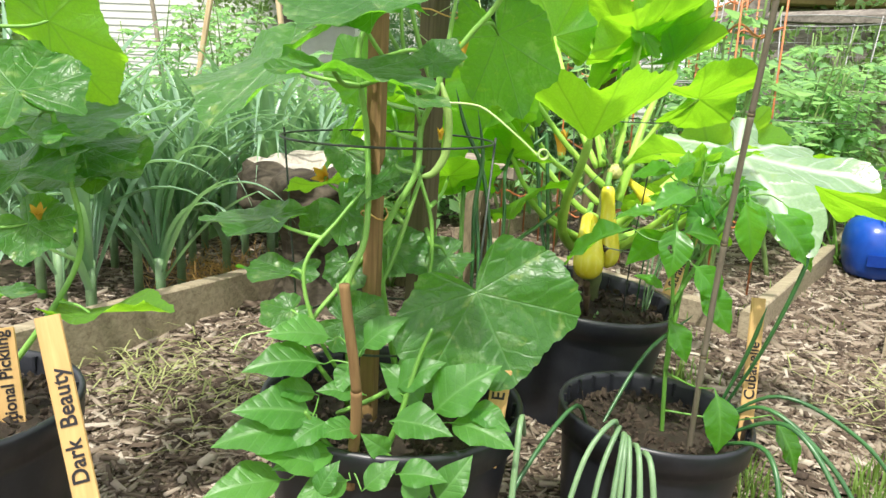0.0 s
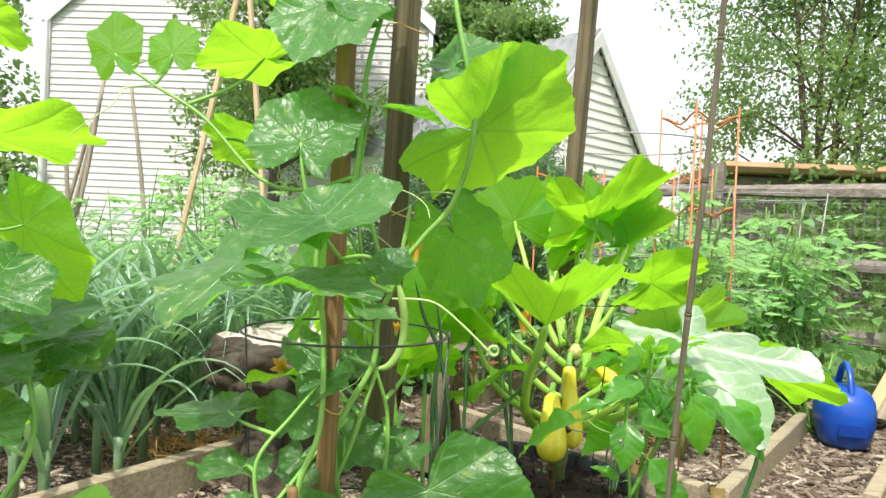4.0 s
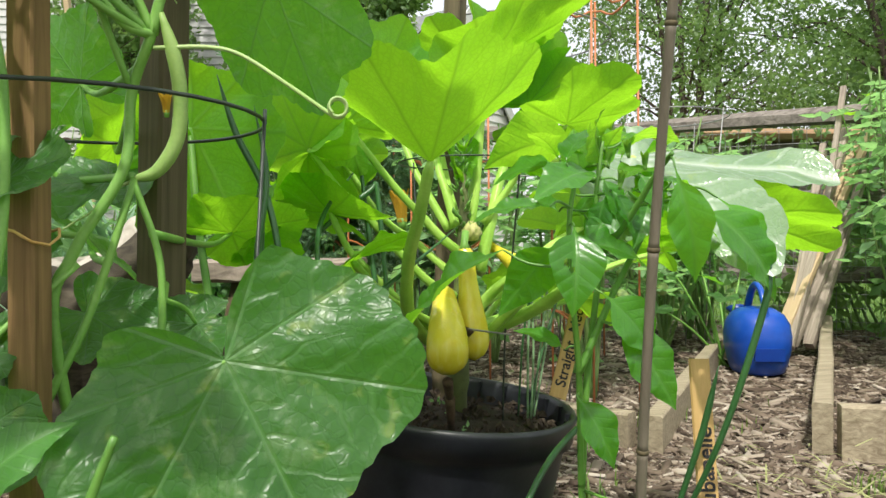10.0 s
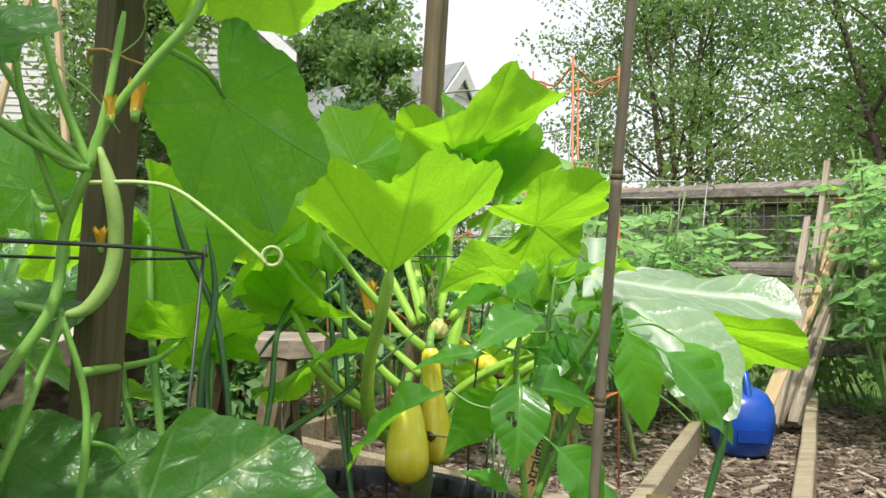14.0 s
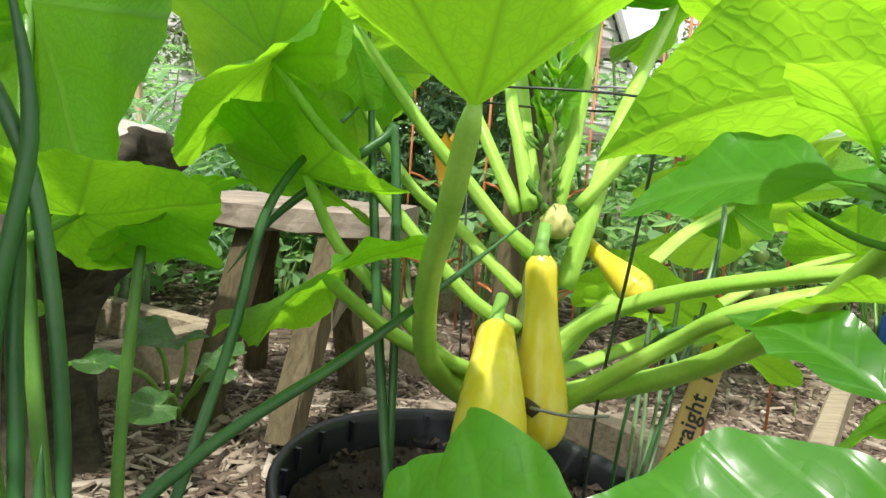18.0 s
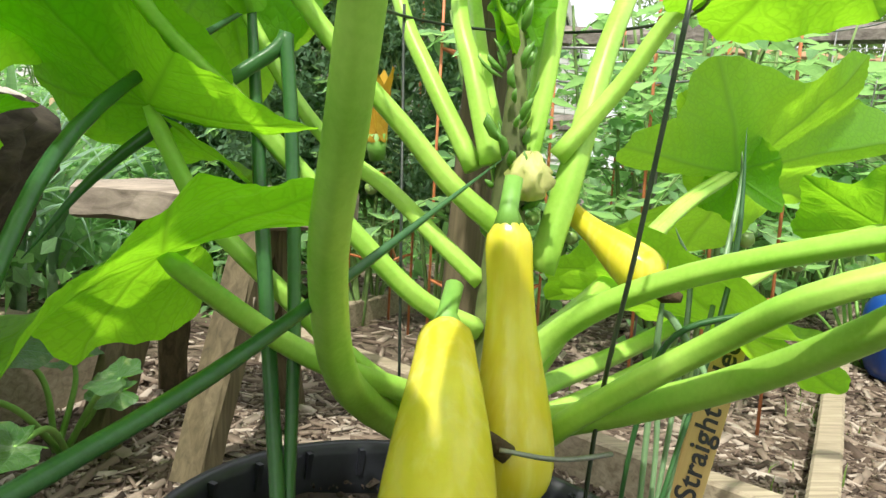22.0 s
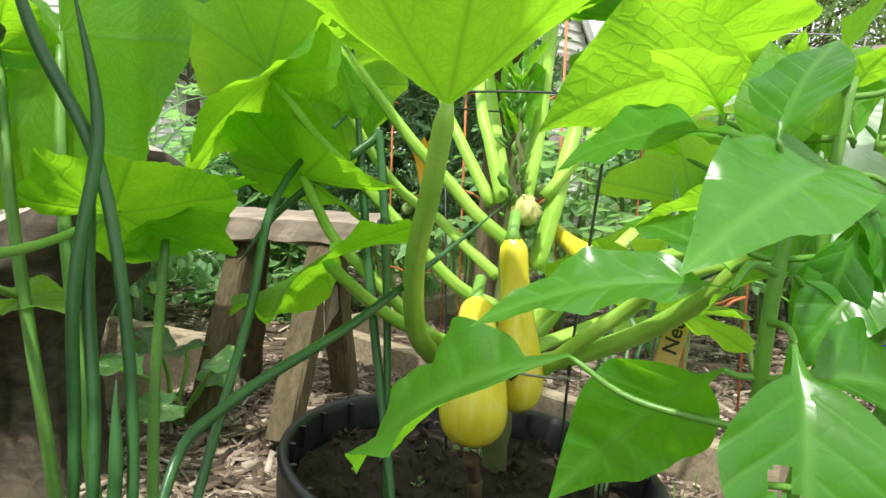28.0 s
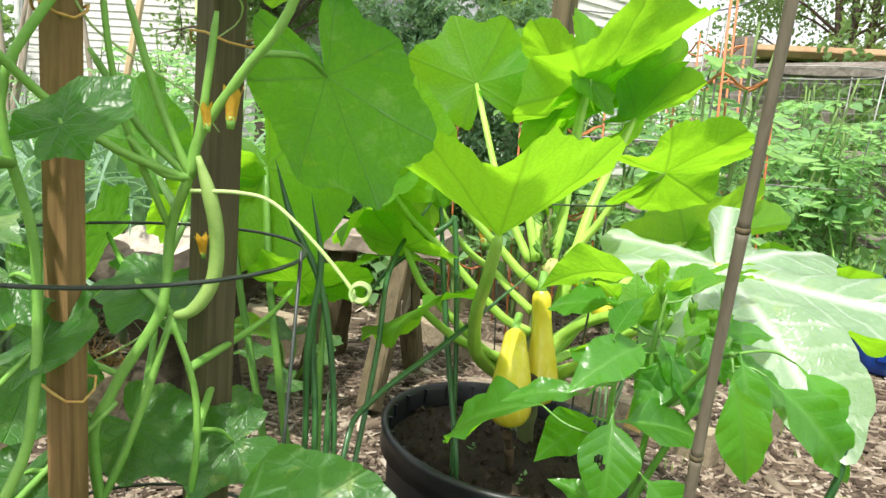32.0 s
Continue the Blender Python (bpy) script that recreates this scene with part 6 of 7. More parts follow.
cub = pepper_plant("green pepper plant with glossy pointed leaves", cubanelle_leaves, [
    [(0.345, 0.985, 0.09), (0.337, 0.978, 0.20), (0.333, 0.972, 0.30), (0.322, 0.955, 0.36), (0.310, 0.932, 0.425), (0.318, 0.935, 0.47)],
    [(0.337, 0.978, 0.20), (0.345, 0.982, 0.30), (0.354, 0.974, 0.40), (0.350, 0.972, 0.45), (0.357, 0.975, 0.50)],
    [(0.354, 0.974, 0.40), (0.368, 0.95, 0.43), (0.378, 0.92, 0.465), (0.377, 0.89, 0.48)],
    [(0.333, 0.972, 0.30), (0.365, 0.97, 0.37), (0.395, 0.965, 0.43), (0.41, 0.97, 0.47)]], 0.0034)
for i, (x, y, z) in enumerate(((0.372, 0.955, 0.487), (0.392, 0.965, 0.478), (0.352, 0.975, 0.492), (0.362, 0.95, 0.46), (0.348, 0.945, 0.478))):
    flower(cub, (x, y, z), 0.014, M_PALE_LEAF, (0.1 * (i - 2), -0.2, 1), closed=0.9, name="flower_bud")
pepper_plant("young pepper plant with bright ribbed leaves", young_leaves, [
    [(-0.085, 0.80, 0.13), (-0.088, 0.80, 0.21), (-0.095, 0.805, 0.29), (-0.11, 0.80, 0.36)],
    [(-0.06, 0.79, 0.13), (-0.035, 0.79, 0.20), (-0.015, 0.80, 0.27), (0.0, 0.80, 0.31)],
    [(-0.09, 0.79, 0.13), (-0.12, 0.77, 0.18), (-0.14, 0.76, 0.22)]], 0.0042)
cane("wooden_dowel", (-0.085, 0.765, 0.12), (-0.092, 0.76, 0.372), 0.0066, "short reddish brown stick beside the young pepper plant", 2, M_STAKE_RED)

label_stick((0.519, 1.548, 0.15), (0.588, 1.602, 0.322), "wooden plant label handwritten Straight Neck", "Straight  Neck", 0.030, 0.026, turn=-10, start=0.10)
label_stick((0.470, 0.985, 0.05), (0.482, 1.035, 0.297), "wooden plant label handwritten Cubanelle", "Cubanelle", 0.021, 0.021, turn=-8, start=0.40)
label_stick((-0.335, 0.655, 0.13), (-0.392, 0.705, 0.340), "wooden plant label handwritten Dark Beauty", "Dark  Beauty", 0.025, 0.022, turn=20, start=0.22)
label_stick((-0.512, 0.83, 0.11), (-0.528, 0.845, 0.272), "wooden plant label handwritten National Pickling", "National Pickling", 0.030, 0.020, turn=20, start=0.14)
label_stick((0.076, 0.83, 0.12), (0.088, 0.832, 0.25), "wooden plant label with a partly hidden word", "E", 0.024, 0.022, turn=0, start=0.70)


# ---------------------------------------------------------------- onions
def onion_clump(label, leaves, r=0.0048):
    t = thing("green_onion", label, "green onion", group="green onions")
    for pts in leaves:
        pale = len(pts) > 1 and pts[0] == "pale"
        onion_leaf(t, pts[1:] if pale else pts, r, M_ONION_PALE if pale else M_ONION)
    return t


onion_clump("dark green onion leaves beside the cucumber post", [
    [(0.075, 1.06, 0.13), (0.087, 1.10, 0.30), (0.070, 1.12, 0.446), (0.037, 1.12, 0.524), (0.02, 1.12, 0.58)],
    [(0.06, 1.06, 0.13), (0.068, 1.10, 0.30), (0.060, 1.12, 0.404), (0.064, 1.12, 0.455)],
    [(0.05, 1.06, 0.13), (0.058, 1.10, 0.29), (0.057, 1.11, 0.40), (0.066, 1.12, 0.48), (0.055, 1.12, 0.55)],
    [(0.08, 1.06, 0.13), (0.106, 1.15, 0.277), (0.117, 1.25, 0.361), (0.126, 1.35, 0.448), (0.191, 1.50, 0.539)],
    [(0.085, 1.05, 0.14), (0.096, 1.12, 0.291), (0.118, 1.18, 0.322), (0.198, 1.30, 0.354), (0.324, 1.405, 0.44)],
    [(0.045, 1.07, 0.13), (0.078, 1.09, 0.28), (0.080, 1.10, 0.36)]], 0.0034)
onion_clump("tall green onion leaves growing in the squash pot", [
    [(0.224, 1.32, 0.14), (0.22, 1.33, 0.207), (0.199, 1.40, 0.363), (0.174, 1.45, 0.621)],
    [(0.218, 1.34, 0.14), (0.217, 1.36, 0.25), (0.214, 1.40, 0.363), (0.205, 1.419, 0.49), (0.195, 1.418, 0.488), (0.12, 1.40, 0.427), (0.085, 1.38, 0.379)]], 0.0040)
onion_clump("thin green onion leaves bending among the squash stalks", [
    ["pale", (0.425, 1.415, 0.15), (0.428, 1.42, 0.25), (0.436, 1.435, 0.32), (0.441, 1.44, 0.383)],
    ["pale", (0.432, 1.42, 0.15), (0.440, 1.43, 0.26), (0.444, 1.45, 0.345), (0.446, 1.4, 0.33), (0.443, 1.38, 0.322)],
    [(0.430, 1.43, 0.15), (0.455, 1.44, 0.24), (0.494, 1.47, 0.331), (0.52, 1.5, 0.397), (0.529, 1.52, 0.474)],
    ["pale", (0.440, 1.44, 0.15), (0.462, 1.46, 0.26), (0.487, 1.5, 0.358), (0.481, 1.52, 0.398)],
    ["pale", (0.440, 1.43, 0.15), (0.478, 1.47, 0.27), (0.545, 1.55, 0.416), (0.544, 1.55, 0.457)],
    [(0.418, 1.44, 0.15), (0.424, 1.43, 0.27), (0.438, 1.42, 0.337), (0.482, 1.4, 0.36), (0.503, 1.36, 0.383), (0.505, 1.32, 0.393)]], 0.0023)
onion_clump("green onion leaves sprawling over the pot rim", [
    [(0.44, 1.04, 0.09), (0.47, 0.98, 0.23), (0.494, 0.95, 0.35), (0.50, 0.945, 0.40)],
    [(0.43, 1.03, 0.09), (0.46, 1.0, 0.22), (0.47, 0.98, 0.30)],
    [(0.41, 1.0, 0.09), (0.46, 0.93, 0.17), (0.53, 0.86, 0.12), (0.58, 0.80, 0.02)],
    [(0.42, 0.99, 0.09), (0.48, 0.90, 0.16), (0.52, 0.82, 0.10), (0.53, 0.76, 0.0)],
    [(0.42, 1.02, 0.09), (0.50, 0.97, 0.17), (0.60, 0.92, 0.13), (0.66, 0.88, 0.05)],
    [(0.40, 0.97, 0.09), (0.44, 0.86, 0.14), (0.44, 0.79, 0.05), (0.43, 0.76, -0.05)],
    [(0.25, 0.99, 0.09), (0.33, 1.06, 0.19), (0.42, 1.12, 0.24)],
    [(0.24, 1.0, 0.09), (0.20, 0.93, 0.16), (0.12, 0.84, 0.10), (0.06, 0.76, 0.0)]], 0.0034)
onion_clump("pale bent onion leaves drooping over the pot rim", [
    ["pale", (0.26, 0.93, 0.09), (0.245, 0.88, 0.165), (0.20, 0.84, 0.13), (0.165, 0.80, 0.02), (0.16, 0.79, -0.06)],
    ["pale", (0.265, 0.93, 0.09), (0.255, 0.87, 0.15), (0.235, 0.82, 0.08), (0.225, 0.80, -0.04)],
    ["pale", (0.27, 0.93, 0.09), (0.262, 0.87, 0.145), (0.255, 0.82, 0.08), (0.25, 0.79, -0.05)],
    ["pale", (0.28, 0.93, 0.09), (0.285, 0.85, 0.13), (0.29, 0.81, 0.05), (0.30, 0.79, -0.05)],
    ["pale", (0.13, 0.90, 0.13), (0.11, 0.80, 0.20), (0.10, 0.76, 0.10), (0.095, 0.74, 0.0)],
    ["pale", (0.262, 0.93, 0.09), (0.25, 0.875, 0.158), (0.218, 0.83, 0.11), (0.20, 0.80, 0.0), (0.195, 0.79, -0.06)],
    ["pale", (0.268, 0.93, 0.09), (0.258, 0.872, 0.148), (0.245, 0.825, 0.09), (0.238, 0.80, -0.05)],
    ["pale", (0.275, 0.93, 0.09), (0.272, 0.86, 0.138), (0.27, 0.815, 0.07), (0.272, 0.79, -0.05)]], 0.0040)


# ---------------------------------------------------------------- wire cages
def wire_cage(label, centre, radii, legs, mat, r=0.0019, category="plant cage", foot=0.1, turn=0.55):
    """Round cage: hoops at the given (height, radius) and straight legs joining them."""
    t = thing("plant_cage", label, category)
    for z, rad in radii:
        ring = [(centre[0] + rad * math.cos(a), centre[1] + rad * math.sin(a), z) for a in [k * math.pi / 16 for k in range(33)]]
        put("hoop", mesh_of("hoop", *tube(ring, r, 6, cap=False), mat), t)
    for k in range(legs):
        a = 2 * math.pi * k / legs + turn
        pts = [(centre[0] + radii[-1][1] * 0.8 * math.cos(a), centre[1] + radii[-1][1] * 0.8 * math.sin(a), foot)]
        for z, rad in radii[::-1]:
            pts.append((centre[0] + (rad + r) * math.cos(a), centre[1] + (rad + r) * math.sin(a), z + 0.008))
        put("leg", mesh_of("leg", *tube(pts, r, 6), mat), t)
    return t


wire_cage("dark green wire cage round the cucumber stakes", (-0.070, 0.985), [(0.512, 0.142), (0.25, 0.125)], 2, M_WIRE, 0.0016, turn=-0.1)
squash_cage = wire_cage("dark green wire cage round the squash stems", (0.34, 1.44), [(0.532, 0.100)], 1, M_WIRE, 0.0011, turn=2.3)
v, f = tube(spline([(0.394, 1.34, 0.52), (0.391, 1.37, 0.40), (0.388, 1.40, 0.29), (0.385, 1.41, 0.14)], 20), 0.0014, 6)
put("leg", mesh_of("leg", v, f, M_WIRE), squash_cage, "thin bent wire leg")
v, f = tube(spline([(0.321, 1.352, 0.295), (0.352, 1.352, 0.29), (0.391, 1.38, 0.281)], 10), 0.0014, 6)
tagged(put("tie_wire", mesh_of("tie_wire", v, f, M_MESHWIRE)), "short grey wire against the yellow squash", "wire")


# ---------------------------------------------------------------- rustic bench and stump
def rough_prism(a, b, w, h, seed, n=14, wob=0.006):
    """A hewn timber from a to b, uneven along its length."""
    a, b = Vector(a), Vector(b)
    d = (b - a).normalized()
    s = d.cross(Vector((0, 0, 1)))
    s = s.normalized() if s.length > 0.05 else Vector((1, 0, 0))
    u = s.cross(d)
    prof = [(-0.5, -0.38), (-0.42, -0.5), (0, -0.53), (0.42, -0.5), (0.5, -0.38), (0.5, 0.36), (0.44, 0.5), (0, 0.5), (-0.44, 0.5), (-0.5, 0.36)]
    vs, m = [], len(prof)
    for i in range(n + 1):
        p = a.lerp(b, i / n)
        for k, (x, z) in enumerate(prof):
            q = wob * noise.noise((i * 0.55 + seed, k * 1.7, seed * 3))
            vs.append(p + s * (x * w + q) + u * (z * h + q * 0.7))
    fs = [tuple(range(m)), tuple(n * m + k for k in range(m))[::-1]]
    for i in range(n):
        for k in range(m):
            fs.append((i * m + k, (i + 1) * m + k, (i + 1) * m + (k + 1) % m, i * m + (k + 1) % m))
    return vs, fs


bench = thing("garden_bench", "low rustic bench of thick weathered planks", "bench")
put("seat", mesh_of("seat", *rough_prism((0.230, 2.095, 0.354), (-0.120, 2.183, 0.354), 0.21, 0.05, 2), M_BENCH, smooth=False), bench, "thick weathered plank")
# legs take the darker post wood, which paints in the shade they stand in
for foot, top in (((0.060, 1.90, 0.02), (0.118, 2.05, 0.335)), ((0.150, 2.245, -0.01), (0.115, 2.155, 0.335)), ((-0.090, 2.010, 0.01), (-0.030, 2.110, 0.335)), ((-0.060, 2.310, 0.01), (-0.030, 2.210, 0.335))):
    put("leg", mesh_of("leg", *rough_prism(foot, top, 0.046, 0.046, foot[0] * 5, 8), M_STAKE_GREY, smooth=False), bench)
put("brace", mesh_of("brace", *rough_prism((0.098, 1.99, 0.21), (0.112, 2.20, 0.21), 0.05, 0.06, 4, 5), M_BENCH, smooth=False), bench)


def stump():
    """Hollowed stump: thick foot, wide lip with a rough bowl cut into its top."""
    t = thing("stump_table", "hollowed weathered tree stump with a pale cut top", "stump")
    cx, cy, z0 = -0.290, 1.82, 0.0
    prof = [(0.16, -0.06), (0.135, 0.0), (0.110, 0.05), (0.098, 0.11), (0.094, 0.16), (0.098, 0.20), (0.118, 0.23), (0.150, 0.252), (0.172, 0.268), (0.186, 0.280), (0.194, 0.292), (0.200, 0.305), (0.204, 0.318), (0.206, 0.332), (0.205, 0.345), (0.200, 0.358), (0.191, 0.370), (0.179, 0.380)]
    top = [(0.179, 0.380), (0.158, 0.388), (0.124, 0.382), (0.108, 0.362), (0.06, 0.348), (0.001, 0.345)]
    for name, pr, mat in (("stump_body", prof, M_LOG), ("stump_top", top, M_CUTWOOD)):
        vs, fs, n = [], [], 120
        for r, z in pr:
            for k in range(n):
                a = 2 * math.pi * k / n
                c, s = math.cos(a), math.sin(a)
                w = 1 + 0.34 * noise.noise((c * 1.6, s * 1.6, z * 4)) + 0.20 * noise.noise((c * 3.5, s * 3.5, z * 22)) + (0.10 * noise.noise((c * 7, s * 7, z * 60)) + 0.05 * noise.noise((c * 22, s * 22, z * 90))) * (1 - smoothstep(0.345, 0.375, z))
                vs.append((cx + r * w * c, cy + r * w * s * 0.9, z0 + z + 0.020 * noise.noise((c * 3, s * 3, 7)) * (z > 0.2) + 0.10 * smoothstep(0.1, 0.95, c) * smoothstep(0.16, 0.34, z) * min(r / 0.12, 1.0)))
        for i in range(len(pr) - 1):
            for k in range(n):
                k2 = (k + 1) % n
                fs.append((i * n + k, i * n + k2, (i + 1) * n + k2, (i + 1) * n + k))
        put(name, mesh_of(name, vs, fs, mat), t, "pale sun-bleached cut surface" if name == "stump_top" else "dark furrowed bark")
    return t


stump()


# ---------------------------------------------------------------- watering can
def watering_can(x, y, z, turn, size):
    t = thing("watering_can", "round blue plastic watering can with an arched handle", "watering can")
    t.matrix_basis = pose(x, y, z, 0, 0, turn) @ Matrix.Scale(size, 4)
    n, vs, fs = 36, [], []
    prof = [(0.0, 0.72), (0.006, 0.80), (0.03, 0.88), (0.08, 0.98), (0.12, 1.0), (0.16, 0.94), (0.19, 0.78), (0.207, 0.52), (0.212, 0.25), (0.213, 0.02)]
    for h, r in prof:
        for k in range(n):
            a = 2 * math.pi * k / n
            c, s = math.cos(a), math.sin(a)
            e = (abs(c) ** 2.6 + abs(s) ** 2.6) ** (-1 / 2.6)
            vs.append((0.098 * r * e * c, 0.125 * r * e * s, h))
    for i in range(len(prof) - 1):
        for k in range(n):
            k2 = (k + 1) % n
            fs.append((i * n + k, i * n + k2, (i + 1) * n + k2, (i + 1) * n + k))
    fs.append(tuple(range(n))[::-1])
    fs.append(tuple((len(prof) - 1) * n + k for k in range(n)))
    put("body", mesh_of("body", vs, fs, M_BLUE), t)
    put("handle", mesh_of("handle", *tube(spline([(0, -0.098, 0.14), (0, -0.085, 0.20), (0, -0.05, 0.262), (0, 0.0, 0.285), (0, 0.05, 0.262), (0, 0.085, 0.215), (0, 0.09, 0.19)], 28), 0.0125, 10, 0.8), M_BLUE), t)
    put("spout", mesh_of("spout", *tube(spline([(0, 0.10, 0.05), (0, 0.15, 0.08), (0, 0.19, 0.13), (0, 0.21, 0.165)], 12), (0.022, 0.012), 12), M_BLUE), t)
    put("rose", mesh_of("rose", *tube([(0, 0.209, 0.163), (0, 0.222, 0.190)], (0.012, 0.034), 16), M_BLUE_DARK), t)
    put("base_ring", mesh_of("base_ring", *tube([(0.074 * math.cos(a), 0.094 * math.sin(a), 0.005) for a in [k * math.pi / 14 for k in range(29)]], 0.006, 6), M_BLUE_DARK), t)
    plate = [(-0.045, -0.1275, 0.05), (0.045, -0.1275, 0.05), (0.045, -0.1285, 0.09), (-0.045, -0.1285, 0.09)]
    put("name_panel", mesh_of("name_panel", plate + [(p[0], p[1] + 0.006, p[2]) for p in plate], [(0, 1, 2, 3), (7, 6, 5, 4), (0, 4, 5, 1), (1, 5, 6, 2), (2, 6, 7, 3), (3, 7, 4, 0)], M_BLUE_DARK, smooth=False), t, "darker moulded panel")
    return t


watering_can(1.546, 2.512, -0.012, -16, 0.98)


# ---------------------------------------------------------------- poles
square_stake("garden_pole", (0.325, 1.60, 0.0), (0.415, 1.72, 1.55), 0.032, M_STAKE_GREY, "tall grey brown wooden pole behind the squash", "post")
aframe = thing("lath_frame", "two pale wooden laths leaning together", "plant support")
for a, b in (((-1.27, 3.55, 0.0), (-0.90, 3.62, 2.05)), ((-0.70, 3.65, 0.0), (-0.92, 3.64, 2.05))):
    s = square_stake("lath", a, b, 0.05, M_LATH, "pale lath", "lath", 0.022)
    s.parent = aframe
    del s["category"], s["label"]
tripod = thing("stick_teepee", "bare sticks set up as a bean teepee", "plant support")
for fx, tx, ty, h in ((-2.30, -2.02, 4.6, 1.55), (-2.15, -2.22, 4.5, 1.35), (-1.66, -1.83, 4.55, 1.50), (-2.45, -2.12, 4.75, 1.36), (-2.55, -2.18, 4.8, 1.30)):
    v, f = tube(spline([(fx, ty - 0.1, 0.0), ((fx + tx) / 2 + 0.02, ty, h / 2), (tx, ty, h)], 8), (0.017, 0.013), 6)
    put("stick", mesh_of("stick", v, f, M_WEATHERED), tripod)


# ---------------------------------------------------------------- orange cages
def orange_cage(x, y, w, h, turn, tiers):
    t = thing("tomato_cage", "square orange wire tomato cage", "plant cage", group="orange tomato cages")
    t.matrix_basis = pose(x, y, ground_z(x, y), 0, 0, turn)
    for sx, sy in ((-1, -1), (1, -1), (1, 1), (-1, 1)):
        put("leg", mesh_of("leg", *tube([(sx * w / 2, sy * w / 2, -0.05), (sx * w / 2, sy * w / 2, h)], 0.0032, 6), M_ORANGE), t)
    for k in range(tiers):
        z = h * (k + 0.9) / tiers
        pts = []
        for i in range(4):
            c = [(-1, -1), (1, -1), (1, 1), (-1, 1), (-1, -1)]
            (x0, y0), (x1, y1) = c[i], c[i + 1]
            for u in range(6):
                q = u / 6
                dip = 0.03 * math.sin(math.pi * q) ** 2
                bow = 1 - 0.12 * math.sin(math.pi * q)
                pts.append(((x0 + (x1 - x0) * q) * w / 2 * bow, (y0 + (y1 - y0) * q) * w / 2 * bow, z - dip))
        pts.append(pts[0])
        put("hoop", mesh_of("hoop", *tube(pts, 0.0032, 6, cap=False), M_ORANGE), t)
    return t


for x, y, w, h, a, k in ((0.86, 2.20, 0.16, 1.10, 20, 4), (0.52, 2.45, 0.16, 0.92, 40, 4), (1.10, 3.0, 0.17, 1.0, 10, 4), (2.05, 2.15, 0.17, 1.12, 30, 4), (0.30, 2.85, 0.16, 0.9, 15, 4), (2.55, 1.75, 0.17, 1.1, 12, 4)):
    orange_cage(x, y, w, h, a, k)
wire_cage("tall round wire hoop support over the tomatoes", (0.68, 2.35), [(0.98, 0.27), (0.62, 0.24)], 4, M_MESHWIRE, 0.0024, foot=0.0)
wire_cage("wire tomato cage beyond the raised bed", (1.45, 2.95), [(0.88, 0.24), (0.50, 0.20)], 4, M_MESHWIRE, 0.0024, foot=0.0)


# ---------------------------------------------------------------- tomatoes
M_GREENTOM = stem_material("green_tomato", (0.16, 0.28, 0.06), (0.3, 0.42, 0.13), 0.3)


def leaflet_set(g, origin, along, up, length, out):
    """One compound leaf: stalk and pairs of toothed leaflets, added to out."""
    side = along.cross(up).normalized()
    up = side.cross(along).normalized()
    for i in range(5):
        u = 0.26 + 0.74 * i / 4
        p = origin + along * length * u - Vector((0, 0, length * 0.35 * u * u))
        for s in ((-1, 1) if i < 4 else (0,)):
            d = (side * s * g.uniform(0.6, 1.1) + along * (g.uniform(0.2, 0.8) if s else 1.0) - Vector((0, 0, 0.1 + 0.9 * g.random() ** 2))).normalized()
            w = d.cross(up)
            w = w.normalized() if w.length > 0.01 else side
            L = length * (0.17 + 0.18 * g.random()) * (1.15 if s == 0 else 1 - 0.08 * abs(i - 1))
            n = w.cross(d) * L * 0.12
            b = len(out[0])
            wd = L * 0.30
            out[0].extend([p, p + d * L * 0.30 + w * wd + n, p + d * L * 0.62 + w * wd * 0.75 + n * 0.6, p + d * L, p + d * L * 0.62 - w * wd * 0.75 + n * 0.6, p + d * L * 0.30 - w * wd + n, p + d * L * 0.45 - n * 0.6])
            out[1].extend([(b, b + 1, b + 6), (b + 1, b + 2, b + 6), (b + 2, b + 3, b + 6), (b + 3, b + 4, b + 6), (b + 4, b + 5, b + 6), (b + 5, b, b + 6)])
            out[2].extend([(0, 0), (0.3, 0.3), (0.25, 0.62), (0, 1), (0.25, 0.62), (0.3, 0.3), (0, 0.45)])


